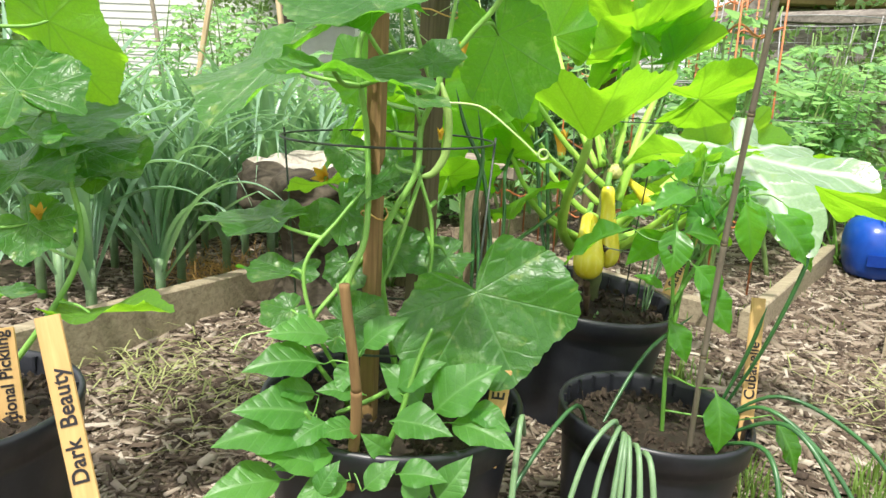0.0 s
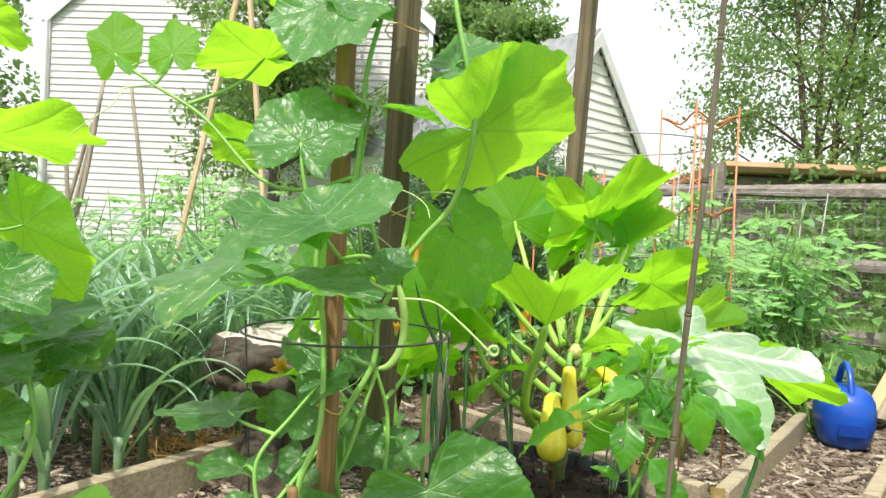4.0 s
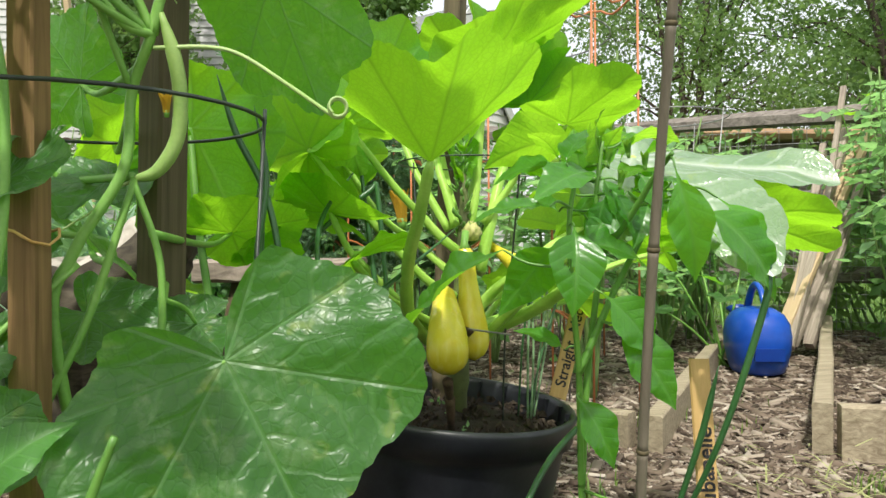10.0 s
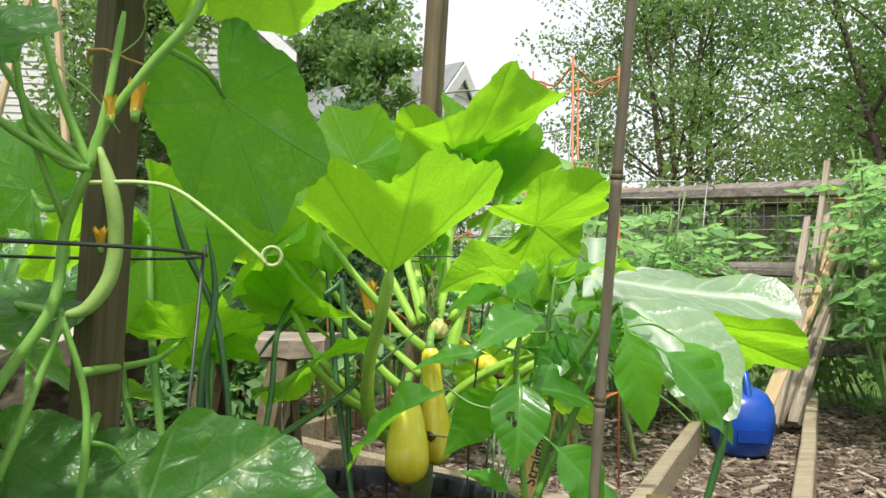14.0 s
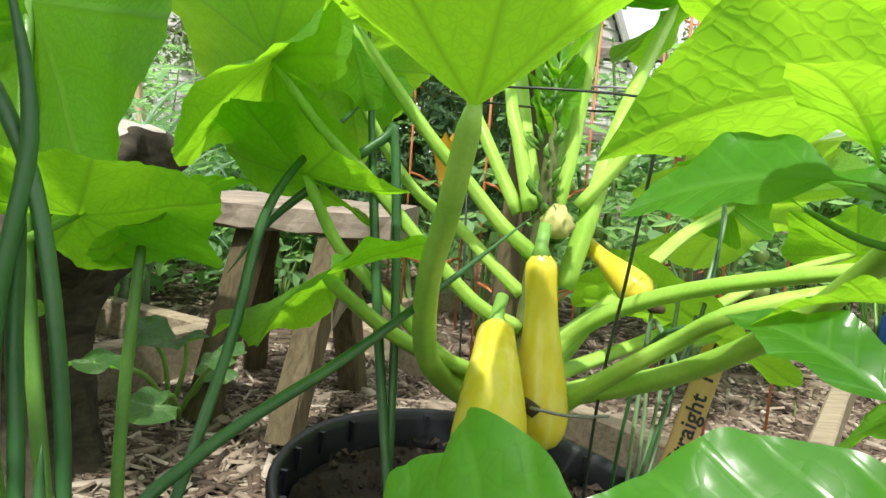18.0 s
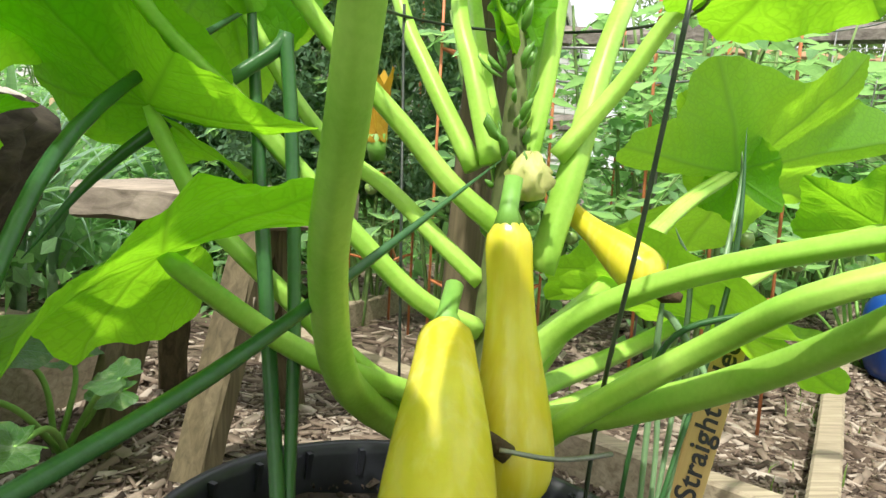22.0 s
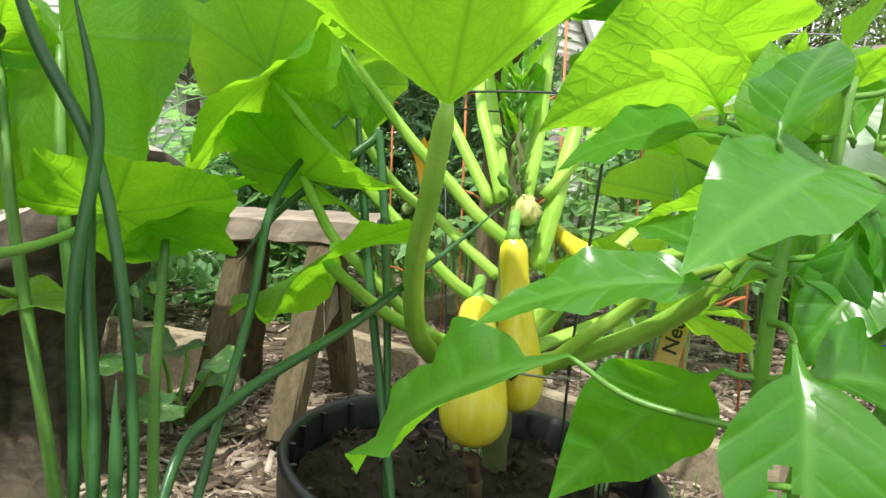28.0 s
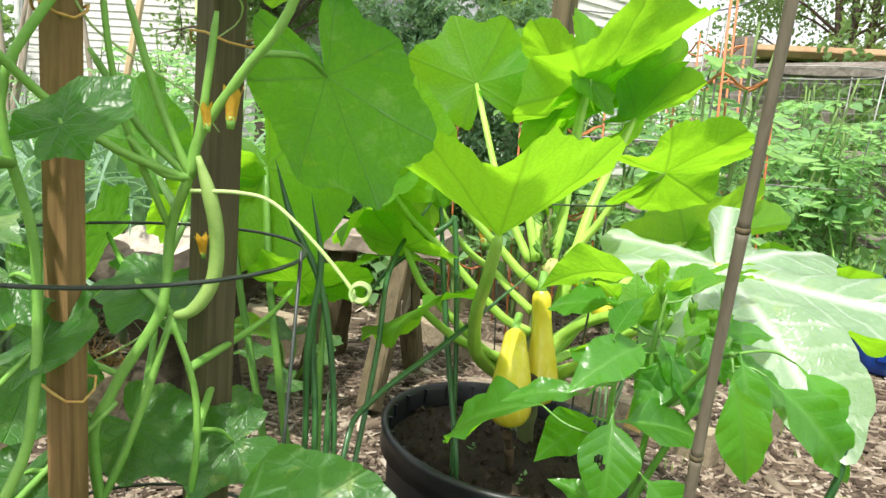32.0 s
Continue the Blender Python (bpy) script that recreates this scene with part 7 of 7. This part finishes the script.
def tomato_plant(x, y, h, spread, n, seed, leaf=0.15, fruit=3, bare=0.12):
    n = int(n * 1.15)
    g = random.Random(seed)
    t = thing("tomato_plant", "leafy light green tomato plant", "tomato plant", group="tomato plants")
    z0 = ground_z(x, y)
    stems, out = [], ([], [], [])
    for s in range(4):
        a = g.uniform(0, 6.28)
        top = Vector((x + math.cos(a) * spread * 0.5, y + math.sin(a) * spread * 0.5, z0 + h * g.uniform(0.8, 1.0)))
        q = spline([(x, y, z0 - 0.02), Vector((x, y, z0)).lerp(top, 0.5) + Vector((g.uniform(-0.05, 0.05), g.uniform(-0.05, 0.05), 0)), top], 12)
        put("stem", mesh_of("stem", *tube(q, (0.008, 0.003), 6), M_TSTEM), t)
        for k in range(n // 4):
            u = (k + g.random()) / (n // 4)
            p = q[min(int((bare + (1 - bare) * u) * 12), 12)]
            b = g.uniform(0, 6.28)
            d = Vector((math.cos(b), math.sin(b), g.uniform(-0.1, 0.6))).normalized()
            L = leaf * g.uniform(0.75, 1.35)
            stems.append(tube([p, p + d * L * 0.5 + Vector((0, 0, -0.04 * L)), p + d * L - Vector((0, 0, L * 0.35))], (0.0022, 0.001), 4, cap=False))
            leaflet_set(g, p, d, Vector((0, 0, 1)), L, out)
    tagged(put("stalk_mass", mesh_of("stalk_mass", *join_geo(*stems), M_TSTEM), t), kind="stuff")
    tagged(put("foliage", mesh_of("foliage", out[0], out[1], M_TOM_LEAF, uv=out[2]), t), kind="stuff")
    for k in range(fruit):
        a = g.uniform(0, 6.28)
        p = Vector((x + 0.09 * math.cos(a), y + 0.09 * math.sin(a), z0 + h * g.uniform(0.25, 0.6)))
        r = g.uniform(0.014, 0.022)
        v, f = tube([p + Vector((0, 0, r * math.sin(q))) for q in [-1.55 + 0.31 * i for i in range(11)]], [r * max(math.cos(-1.55 + 0.31 * i), 0.02) for i in range(11)], 14)
        put("tomato", mesh_of("tomato", v, f, M_GREENTOM), t, "small unripe green tomato")
    return t


# tall thin plants round the cages behind the squash, bare below
for i, (x, y, h, sp, n) in enumerate(((1.15, 2.42, 0.80, 0.24, 44), (0.98, 2.66, 0.92, 0.26, 44), (0.86, 2.22, 0.95, 0.22, 40), (0.52, 2.46, 0.85, 0.22, 36), (0.74, 2.80, 0.90, 0.28, 44), (1.12, 3.0, 0.90, 0.28, 50), (1.42, 2.90, 0.82, 0.28, 50), (0.28, 2.86, 0.80, 0.26, 40), (1.45, 3.25, 0.85, 0.3, 50), (1.75, 3.30, 0.80, 0.3, 50))):
    tomato_plant(x, y, h, sp, n, 40 + i, 0.15, 3, 0.40)
for i, (x, y, h, sp, n) in enumerate(((1.42, 2.92, 0.95, 0.34, 40), (1.78, 3.22, 0.90, 0.34, 36), (1.22, 3.32, 0.9, 0.32, 44))):
    tomato_plant(x, y, h, sp, n, 140 + i, 0.19, 2, 0.42)
# tall airy ones before the white wall
for i, (x, y, h, sp, n) in enumerate(((-1.72, 4.45, 1.0, 0.36, 64), (-1.32, 4.75, 1.1, 0.36, 64), (-0.98, 4.30, 0.95, 0.36, 60), (-2.25, 4.80, 0.85, 0.40, 60), (-1.55, 5.15, 1.15, 0.36, 56))):
    tomato_plant(x, y, h, sp, n, 240 + i, 0.17, 0, 0.12)
# bushier ones in the far bed and behind the bench
for i, (x, y, h, sp, n) in enumerate(((2.06, 2.42, 1.12, 0.24, 74), (2.36, 2.75, 1.2, 0.28, 80), (2.68, 3.05, 1.2, 0.30, 130), (2.40, 2.10, 1.15, 0.32, 80), (2.25, 1.85, 1.1, 0.30, 74), (2.22, 2.25, 1.10, 0.30, 68), (2.55, 2.55, 1.10, 0.32, 62), (1.80, 1.62, 0.85, 0.24, 90), (2.60, 1.80, 1.15, 0.36, 62), (2.05, 1.62, 1.0, 0.30, 62),
        (-0.05, 3.05, 0.7, 0.36, 110), (-0.6, 3.6, 0.6, 0.4, 110), (-1.9, 3.3, 0.5, 0.5, 110), (-0.25, 3.2, 0.75, 0.4, 80), (-0.85, 3.3, 0.62, 0.4, 80), (-1.45, 3.6, 0.62, 0.45, 80), (-2.1, 3.9, 0.55, 0.5, 80), (-0.40, 4.1, 0.7, 0.45, 80), (-1.25, 4.4, 0.65, 0.45, 80))):
    tomato_plant(x, y, h, sp, int(n * 0.55) if x > 1.5 else n, 70 + i, 0.19, 3 if y < 3 else 0, 0.46 if x > 1.5 else 0.12)


def low_bush(label, x, y, w, h, n, size, seed, mat, category="bush"):
    g = np.random.default_rng(seed)
    c = g.normal(size=(n, 3)) * np.array([w * 0.45, w * 0.4, h * 0.25]) + np.array([x, y, ground_z(x, y) + h * 0.5])
    c[:, 2] = np.maximum(c[:, 2], ground_z(x, y) + 0.02)
    v, f, uv = leaf_cloud(c, 14, 0.07, size, seed)
    t = thing("bush", label, category)
    put("stem", mesh_of("stem", *join_geo(*[tube([(x + 0.05 * k, y, ground_z(x, y)), (x + w * 0.12 * (k - 2), y + 0.05 * k, ground_z(x, y) + h * 0.7)], (0.008, 0.004), 5) for k in range(5)]), M_TSTEM), t)
    tagged(put("foliage", np_mesh("foliage", v, f, mat, uv), t), kind="stuff")


low_bush("low mixed green herbs with small leaves", -1.5, 3.0, 1.0, 0.45, 130, 0.05, 21, M_TOM_LEAF, "herbs")
low_bush("low mixed green herbs with small leaves", -2.6, 3.2, 1.3, 0.45, 150, 0.06, 22, M_TOM_LEAF, "herbs")
low_bush("low leafy greens behind the leeks", -0.75, 2.85, 0.7, 0.40, 110, 0.05, 23, M_TOM_LEAF, "herbs")
low_bush("dark green shrub in front of the fence", 2.65, 3.45, 0.5, 0.6, 120, 0.05, 24, M_TREE, "shrub")
low_bush("low green growth along the fence", -3.2, 4.6, 1.8, 0.5, 200, 0.07, 25, M_TOM_LEAF, "herbs")
low_bush("low green growth along the fence", 0.3, 4.0, 1.4, 0.5, 180, 0.06, 26, M_TOM_LEAF, "herbs")
low_bush("clipped green hedge beyond the fence", 4.2, 7.3, 2.0, 1.5, 520, 0.07, 28, M_TREE, "hedge")
low_bush("clipped green hedge beyond the fence", 6.0, 6.9, 2.2, 1.5, 520, 0.07, 29, M_TREE, "hedge")
low_bush("climbing greenery on the fence rail", 3.0, 2.75, 0.7, 0.9, 150, 0.06, 27, M_TOM_LEAF, "climber")

# feathery asparagus
M_FERN = leaf_material("asparagus_fern", (0.05, 0.12, 0.06), (0.13, 0.24, 0.13), (0.13, 0.2, 0.1), 0.6, (0.25, 0.45, 0.15), 0.4, 0, 0.0, 0.1, 0.3, True)
for k, (x, y, h) in enumerate(((0.10, 2.75, 1.05), (0.32, 2.95, 1.1), (-0.10, 2.95, 0.95), (0.45, 2.70, 0.95))):
    t = thing("asparagus_fern", "feathery blue green asparagus fern", "fern", group="asparagus ferns")
    g = random.Random(60 + k)
    twigs, tips = [], []
    for s in range(6):
        a = g.uniform(0, 6.28)
        top = Vector((x + 0.18 * math.cos(a), y + 0.18 * math.sin(a), h * g.uniform(0.8, 1.0)))
        q = spline([(x, y, 0), Vector((x, y, 0)).lerp(top, 0.55) + Vector((0.02, 0, 0)), top], 14)
        put("stem", mesh_of("stem", *tube(q, (0.005, 0.0015), 5), M_TSTEM), t)
        for p in q[4:]:
            for j in range(7):
                b = g.uniform(0, 6.28)
                e = p + Vector((math.cos(b), math.sin(b), 0.5)) * g.uniform(0.05, 0.13)
                twigs.append(tube([p, e], (0.0012, 0.0006), 3, cap=False))
                tips += [tuple(p.lerp(e, u)) for u in (0.3, 0.5, 0.7, 0.9, 1.0)]
    v, f, uv = leaf_cloud(tips, 5, 0.014, 0.024, 60 + k, -0.2)
    v = v.reshape(-1, 4, 3)
    v[:, 1] = v[:, 0] * 0.5 + v[:, 2] * 0.5 + (v[:, 1] - v[:, 3]) * 0.06
    tagged(put("twig_mass", mesh_of("twig_mass", *join_geo(*twigs), M_TSTEM), t), kind="stuff")
    tagged(put("needle_mass", np_mesh("needle_mass", v.reshape(-1, 3), f, M_FERN, uv), t), kind="stuff")


# ---------------------------------------------------------------- leeks
def strap(parent, base, heading, length, width, rise, fall, seed):
    """Keeled strap leaf that rises, then arches over and hangs."""
    g = random.Random(seed)
    d = Vector((math.cos(heading), math.sin(heading), 0))
    s = Vector((-d.y, d.x, 0))
    n, vs, uv, fs = 14, [], [], []
    p, ang = Vector(base), rise
    kink = g.uniform(0.5, 0.8) if g.random() < 0.5 else 2
    for i in range(n + 1):
        u = i / n
        w = width * (0.75 + 0.5 * math.sin(math.pi * min(u * 1.3, 1))) * (1 - smoothstep(0.55, 1.0, u)) + 0.0006
        t = d * math.cos(ang) + Vector((0, 0, 1)) * math.sin(ang)
        nn = s.cross(t)
        for k in (-1, 0, 1):
            vs.append(p + s * k * w * 0.5 - nn * abs(k) * w * 0.28)
            uv.append((k * 0.3, u))
        p = p + t * length / n
        ang -= fall / n * (0.3 + 1.5 * u)
        if kink < u:
            ang -= 0.9
            kink = 2
        ang = max(ang, -1.45)
    for i in range(n):
        for k in range(2):
            a = i * 3 + k
            fs.append((a, a + 1, a + 4, a + 3))
    return put("leaf", mesh_of("leaf", vs, fs, M_LEEK, uv=uv), parent)


def leek(x, y, seed, size=1.0):
    g = random.Random(seed)
    t = thing("leek", "blue green leek with long arching leaves", "leek", group="leeks in the raised bed")
    z = ground_z(x, y)
    fan = g.uniform(0, math.pi)
    put("shaft", mesh_of("shaft", *tube([(x, y, z - 0.02), (x, y, z + 0.10 * size), (x, y, z + 0.17 * size)], [0.012, 0.012, 0.014], 8), M_ONION_PALE), t)
    for k in range(15):
        side = 1 if k % 2 else -1
        hd = fan + (0 if side > 0 else math.pi) + g.uniform(-0.7, 0.7)
        strap(t, (x + 0.006 * math.cos(hd), y + 0.006 * math.sin(hd), z + (0.10 + 0.008 * k) * size), hd, size * g.uniform(0.40, 0.64), 0.018 * size * g.uniform(0.75, 1.25), 1.05 + 0.04 * k + g.uniform(-0.1, 0.1), g.uniform(1.0, 3.2), seed * 17 + k)


k = 0
for i in range(7):
    for j in range(8):
        x = -0.72 + 0.094 * j - 0.13 * i + rng.uniform(-0.03, 0.03)
        y = 1.52 + 0.139 * j + 0.085 * i + rng.uniform(-0.03, 0.03)
        if math.hypot(x - (-0.290), y - 1.82) < 0.25 or x > -0.36:
            continue
        k += 1
        leek(x, y, 300 + k, rng.uniform(0.85, 1.15))


# broad leaves of other vines in the beds
def bed_vine(label, spots, mat, seed):
    t = thing("squash_vine", label, "squash plant")
    g = random.Random(seed)
    root = Vector(spots[0][:2] + (ground_z(*spots[0][:2]),))
    for x, y, z, r in spots:
        a = g.uniform(0, 6.28)
        j = Vector((x, y, z))
        broad_leaf(t, j, j + Vector((math.cos(a) * r, math.sin(a) * r, -0.1 * r)), (g.uniform(-0.3, 0.3), g.uniform(-0.6, 0.1), 1), mat, rings=5, seg=40)
        stalk(t, [root + Vector((g.uniform(-0.03, 0.03), 0, 0)), root.lerp(j, 0.5) + Vector((0, 0, 0.03)), j], 0.005, 0.003, M_VINE)


bed_vine("sprawling dark leaved squash vine in the bed", [(1.50, 2.62, 0.22, 0.08), (1.38, 2.58, 0.30, 0.09), (1.62, 2.70, 0.34, 0.10), (1.30, 2.70, 0.38, 0.09), (1.75, 2.78, 0.26, 0.09), (1.48, 2.80, 0.42, 0.10), (1.22, 2.55, 0.20, 0.08), (1.65, 2.95, 0.45, 0.10)], M_CU_LEAF, 5)
bed_vine("pale squash leaves along the fence", [(2.55, 2.95, 0.75, 0.08), (2.70, 2.88, 0.95, 0.07), (2.45, 3.02, 1.02, 0.06), (2.62, 2.90, 1.08, 0.07), (2.85, 2.80, 0.85, 0.08), (2.35, 3.10, 0.95, 0.06)], M_PALE_LEAF, 6)
bed_vine("young leafy greens by the bench", [(-0.12, 2.02, 0.14, 0.05), (-0.05, 1.98, 0.11, 0.045), (-0.16, 1.93, 0.18, 0.05), (-0.02, 1.88, 0.16, 0.045), (-0.08, 1.75, 0.13, 0.05), (-0.14, 1.70, 0.20, 0.05)], M_CU_LEAF, 7)


# ---------------------------------------------------------------- ground cover
def chip_mat():
    m = Mat("wood_chip", 0.85, 0, 0.2)
    vec = m.coord("Object", (60, 60, 60))
    col = m.ramp(m.island(), (0.0, (0.045, 0.032, 0.024)), (0.30, (0.13, 0.095, 0.068)), (0.60, (0.25, 0.195, 0.145)), (0.85, (0.38, 0.315, 0.245)), (1.0, (0.58, 0.51, 0.42)))
    m.color(m.mix(m.math("MULTIPLY", m.noise(vec, 1.5, 4), 0.45), col, (0.09, 0.07, 0.055)))
    m.bump(m.noise(vec, 6.0, 3), 0.4, 0.002)
    return m.m


M_CHIP = chip_mat()


def scatter_chips(n, x0, x1, y0, y1, seed, big=1.0):
    g = np.random.default_rng(seed)
    x, y = g.uniform(x0, x1, n), g.uniform(y0, y1, n)
    keep = ~((np.hypot(x - 0.30, y - 1.425) < 0.15) | (np.hypot(x + 0.05, y - 0.93) < 0.14) | (np.hypot(x - 0.335, y - 1.0) < 0.11))
    x, y = x[keep], y[keep]
    n = len(x)
    z = np.array([ground_z(a, b) for a, b in zip(x, y)]) + g.uniform(-0.001, 0.010, n)
    L = g.gamma(2.0, 0.0052, n)[:, None] * big + 0.005
    W = L * g.uniform(0.07, 0.26, (n, 1))
    H = np.minimum(W * 0.4, 0.004)
    yaw, pit, rol = g.uniform(0, 6.28, n), g.normal(0, 0.16, n), g.normal(0, 0.35, n)
    d = np.stack([np.cos(yaw) * np.cos(pit), np.sin(yaw) * np.cos(pit), np.sin(pit)], 1)
    s = np.stack([-np.sin(yaw) * np.cos(rol), np.cos(yaw) * np.cos(rol), np.sin(rol)], 1)
    u = np.cross(d, s)
    c = np.stack([x, y, z], 1)
    taper = g.uniform(0.3, 1.0, (n, 1))
    v = []
    for h in (-1, 1):
        v += [c - d * L + s * W * taper + u * H * h, c - d * L - s * W + u * H * h, c + d * L * 0.9 - s * W * taper + u * H * h, c + d * L + s * W * 0.8 + u * H * h]
    v = np.stack(v, 1).reshape(-1, 3)
    b = np.arange(n)[:, None] * 8
    f = np.concatenate([b + q for q in ([4, 5, 6, 7], [0, 1, 5, 4], [1, 2, 6, 5], [2, 3, 7, 6], [3, 0, 4, 7])], 0)
    return np_mesh("mulch_chips", v, f, M_CHIP)


tagged(put("mulch_chips", scatter_chips(62000, -1.1, 1.25, 0.75, 2.5, 1)), "loose shredded brown and grey wood chips", "mulch", kind="stuff")
tagged(put("mulch_chips", scatter_chips(34000, 0.6, 2.7, 1.2, 3.4, 2, 1.15)), "loose shredded brown and grey wood chips", "mulch", kind="stuff")
tagged(put("mulch_chips", scatter_chips(12000, -2.2, 2.2, 2.4, 4.2, 3, 1.4)), "loose shredded brown and grey wood chips", "mulch", kind="stuff")


def blades(n, x0, x1, y0, y1, size, seed, keep=lambda x, y: True):
    g = np.random.default_rng(seed)
    x, y = g.uniform(x0, x1, n), g.uniform(y0, y1, n)
    ok = np.array([keep(a, b) for a, b in zip(x, y)])
    x, y = x[ok], y[ok]
    n = len(x)
    c = np.stack([x, y, np.array([ground_z(a, b) for a, b in zip(x, y)])], 1)
    a = g.uniform(0, 6.28, n)
    d = np.stack([np.cos(a), np.sin(a), np.zeros(n)], 1)
    s = np.stack([-np.sin(a), np.cos(a), np.zeros(n)], 1)
    L = size * g.uniform(0.5, 1.3, (n, 1))
    w = 0.0022 * (size / 0.08) ** 0.5
    up = np.array([0, 0, 1.0])
    lean = g.uniform(0.1, 0.9, (n, 1))
    m1 = c + up * L * 0.55 + d * L * 0.2 * lean
    tip = c + up * L * (1 - 0.35 * lean) + d * L * 0.7 * lean
    v = np.stack([c - s * w, c + s * w, m1 + s * w * 0.8, m1 - s * w * 0.8, tip], 1).reshape(-1, 3)
    b = np.arange(n)[:, None] * 5
    f = np.concatenate([b + q for q in ([0, 1, 2], [0, 2, 3], [3, 2, 4])], 0)
    uv = np.tile(np.array([[0.3, 0], [0.3, 0], [0.2, 0.5], [0.2, 0.5], [0, 1]]), (n, 1))
    return np_mesh("grass_blades", v, f, M_GRASS, uv)


M_GRASS = leaf_material("grass", (0.06, 0.13, 0.025), (0.17, 0.27, 0.06), (0.2, 0.3, 0.1), 0.5, (0.32, 0.5, 0.06), 0.3, 0, 0.0, 0.1, 0.3, True)
tagged(put("grass_blades", blades(9000, 0.5, 1.7, 0.45, 1.5, 0.075, 5, lambda x, y: not in_garden(x, y) or noise.noise((x * 5, y * 5, 2)) > 0.30)), "tufts of bright green grass beside the path", "grass", kind="stuff")
tagged(put("grass_blades", blades(900, -0.9, 1.4, 1.2, 2.4, 0.045, 6, lambda x, y: noise.noise((x * 4, y * 4, 9)) > 0.28)), "thin weeds sprouting through the mulch", "weeds", kind="stuff")
tagged(put("grass_blades", blades(26000, -6, 5, 3.2, 9, 0.07, 7, lambda x, y: not in_garden(x, y))), "mown lawn beyond the fence", "grass", kind="stuff")
v, f, uv = leaf_cloud(np.column_stack([nrg.normal(-0.60, 0.09, 200), nrg.normal(1.98, 0.09, 200), np.abs(nrg.normal(0.02, 0.015, 200))]), 6, 0.03, 0.07, 9, 0.0)
v = v.reshape(-1, 4, 3)
v[:, 1] = v[:, 0] * 0.5 + v[:, 2] * 0.5 + (v[:, 1] - v[:, 3]) * 0.05
v[:, 3] = v[:, 0] * 0.5 + v[:, 2] * 0.5
tagged(put("straw_pile", np_mesh("straw_pile", v.reshape(-1, 3), f, M_STRAW)), "small heap of orange straw", "straw", kind="stuff")

# flattened pale weeds on the mulch
M_DRYGRASS = leaf_material("dry_grass", (0.22, 0.26, 0.08), (0.46, 0.48, 0.22), (0.4, 0.4, 0.2), 0.6, (0.4, 0.45, 0.15), 0.3, 0, 0.0, 0.1, 0.3, True)
for x, y, w, n, seed in ((-0.50, 1.30, 0.15, 150, 51), (-0.36, 1.20, 0.22, 60, 52), (-0.62, 1.42, 0.22, 60, 53), (0.95, 1.30, 0.25, 200, 54)):
    g = np.random.default_rng(seed)
    c = np.stack([g.normal(x, w * 0.5, n), g.normal(y, w * 0.5, n), g.uniform(0.008, 0.035, n)], 1)
    a, L = g.uniform(0, 6.28, n), g.uniform(0.03, 0.09, (n, 1))
    d = np.stack([np.cos(a), np.sin(a), g.uniform(-0.1, 0.35, n)], 1)
    s = np.stack([-np.sin(a), np.cos(a), np.zeros(n)], 1) * 0.0016
    v = np.stack([c - s, c + s, c + d * L * 0.6 + s * 0.8 + [0, 0, 0.006], c + d * L * 0.6 - s * 0.8 + [0, 0, 0.006], c + d * L], 1).reshape(-1, 3)
    b = np.arange(n)[:, None] * 5
    f = np.concatenate([b + q for q in ([0, 1, 2], [0, 2, 3], [3, 2, 4])], 0)
    tagged(put("weed_tuft", np_mesh("weed_tuft", v, f, M_DRYGRASS, np.tile(np.array([[0.3, 0], [0.3, 0], [0.2, 0.5], [0.2, 0.5], [0, 1]]), (n, 1)))), "pulled yellow green weeds lying on the mulch", "weeds", kind="stuff")

# seedlings in the squash pot
c = np.column_stack([nrg.normal(0.235, 0.045, 9), nrg.normal(1.42, 0.06, 9), np.full(9, 0.160)])
v, f, uv = leaf_cloud(c, 5, 0.008, 0.008, 31, -0.6)
tagged(put("seedling_patch", np_mesh("seedling_patch", v, f, M_TOM_LEAF, uv)), "tiny green weed seedlings in the potting soil", "weeds", kind="stuff")
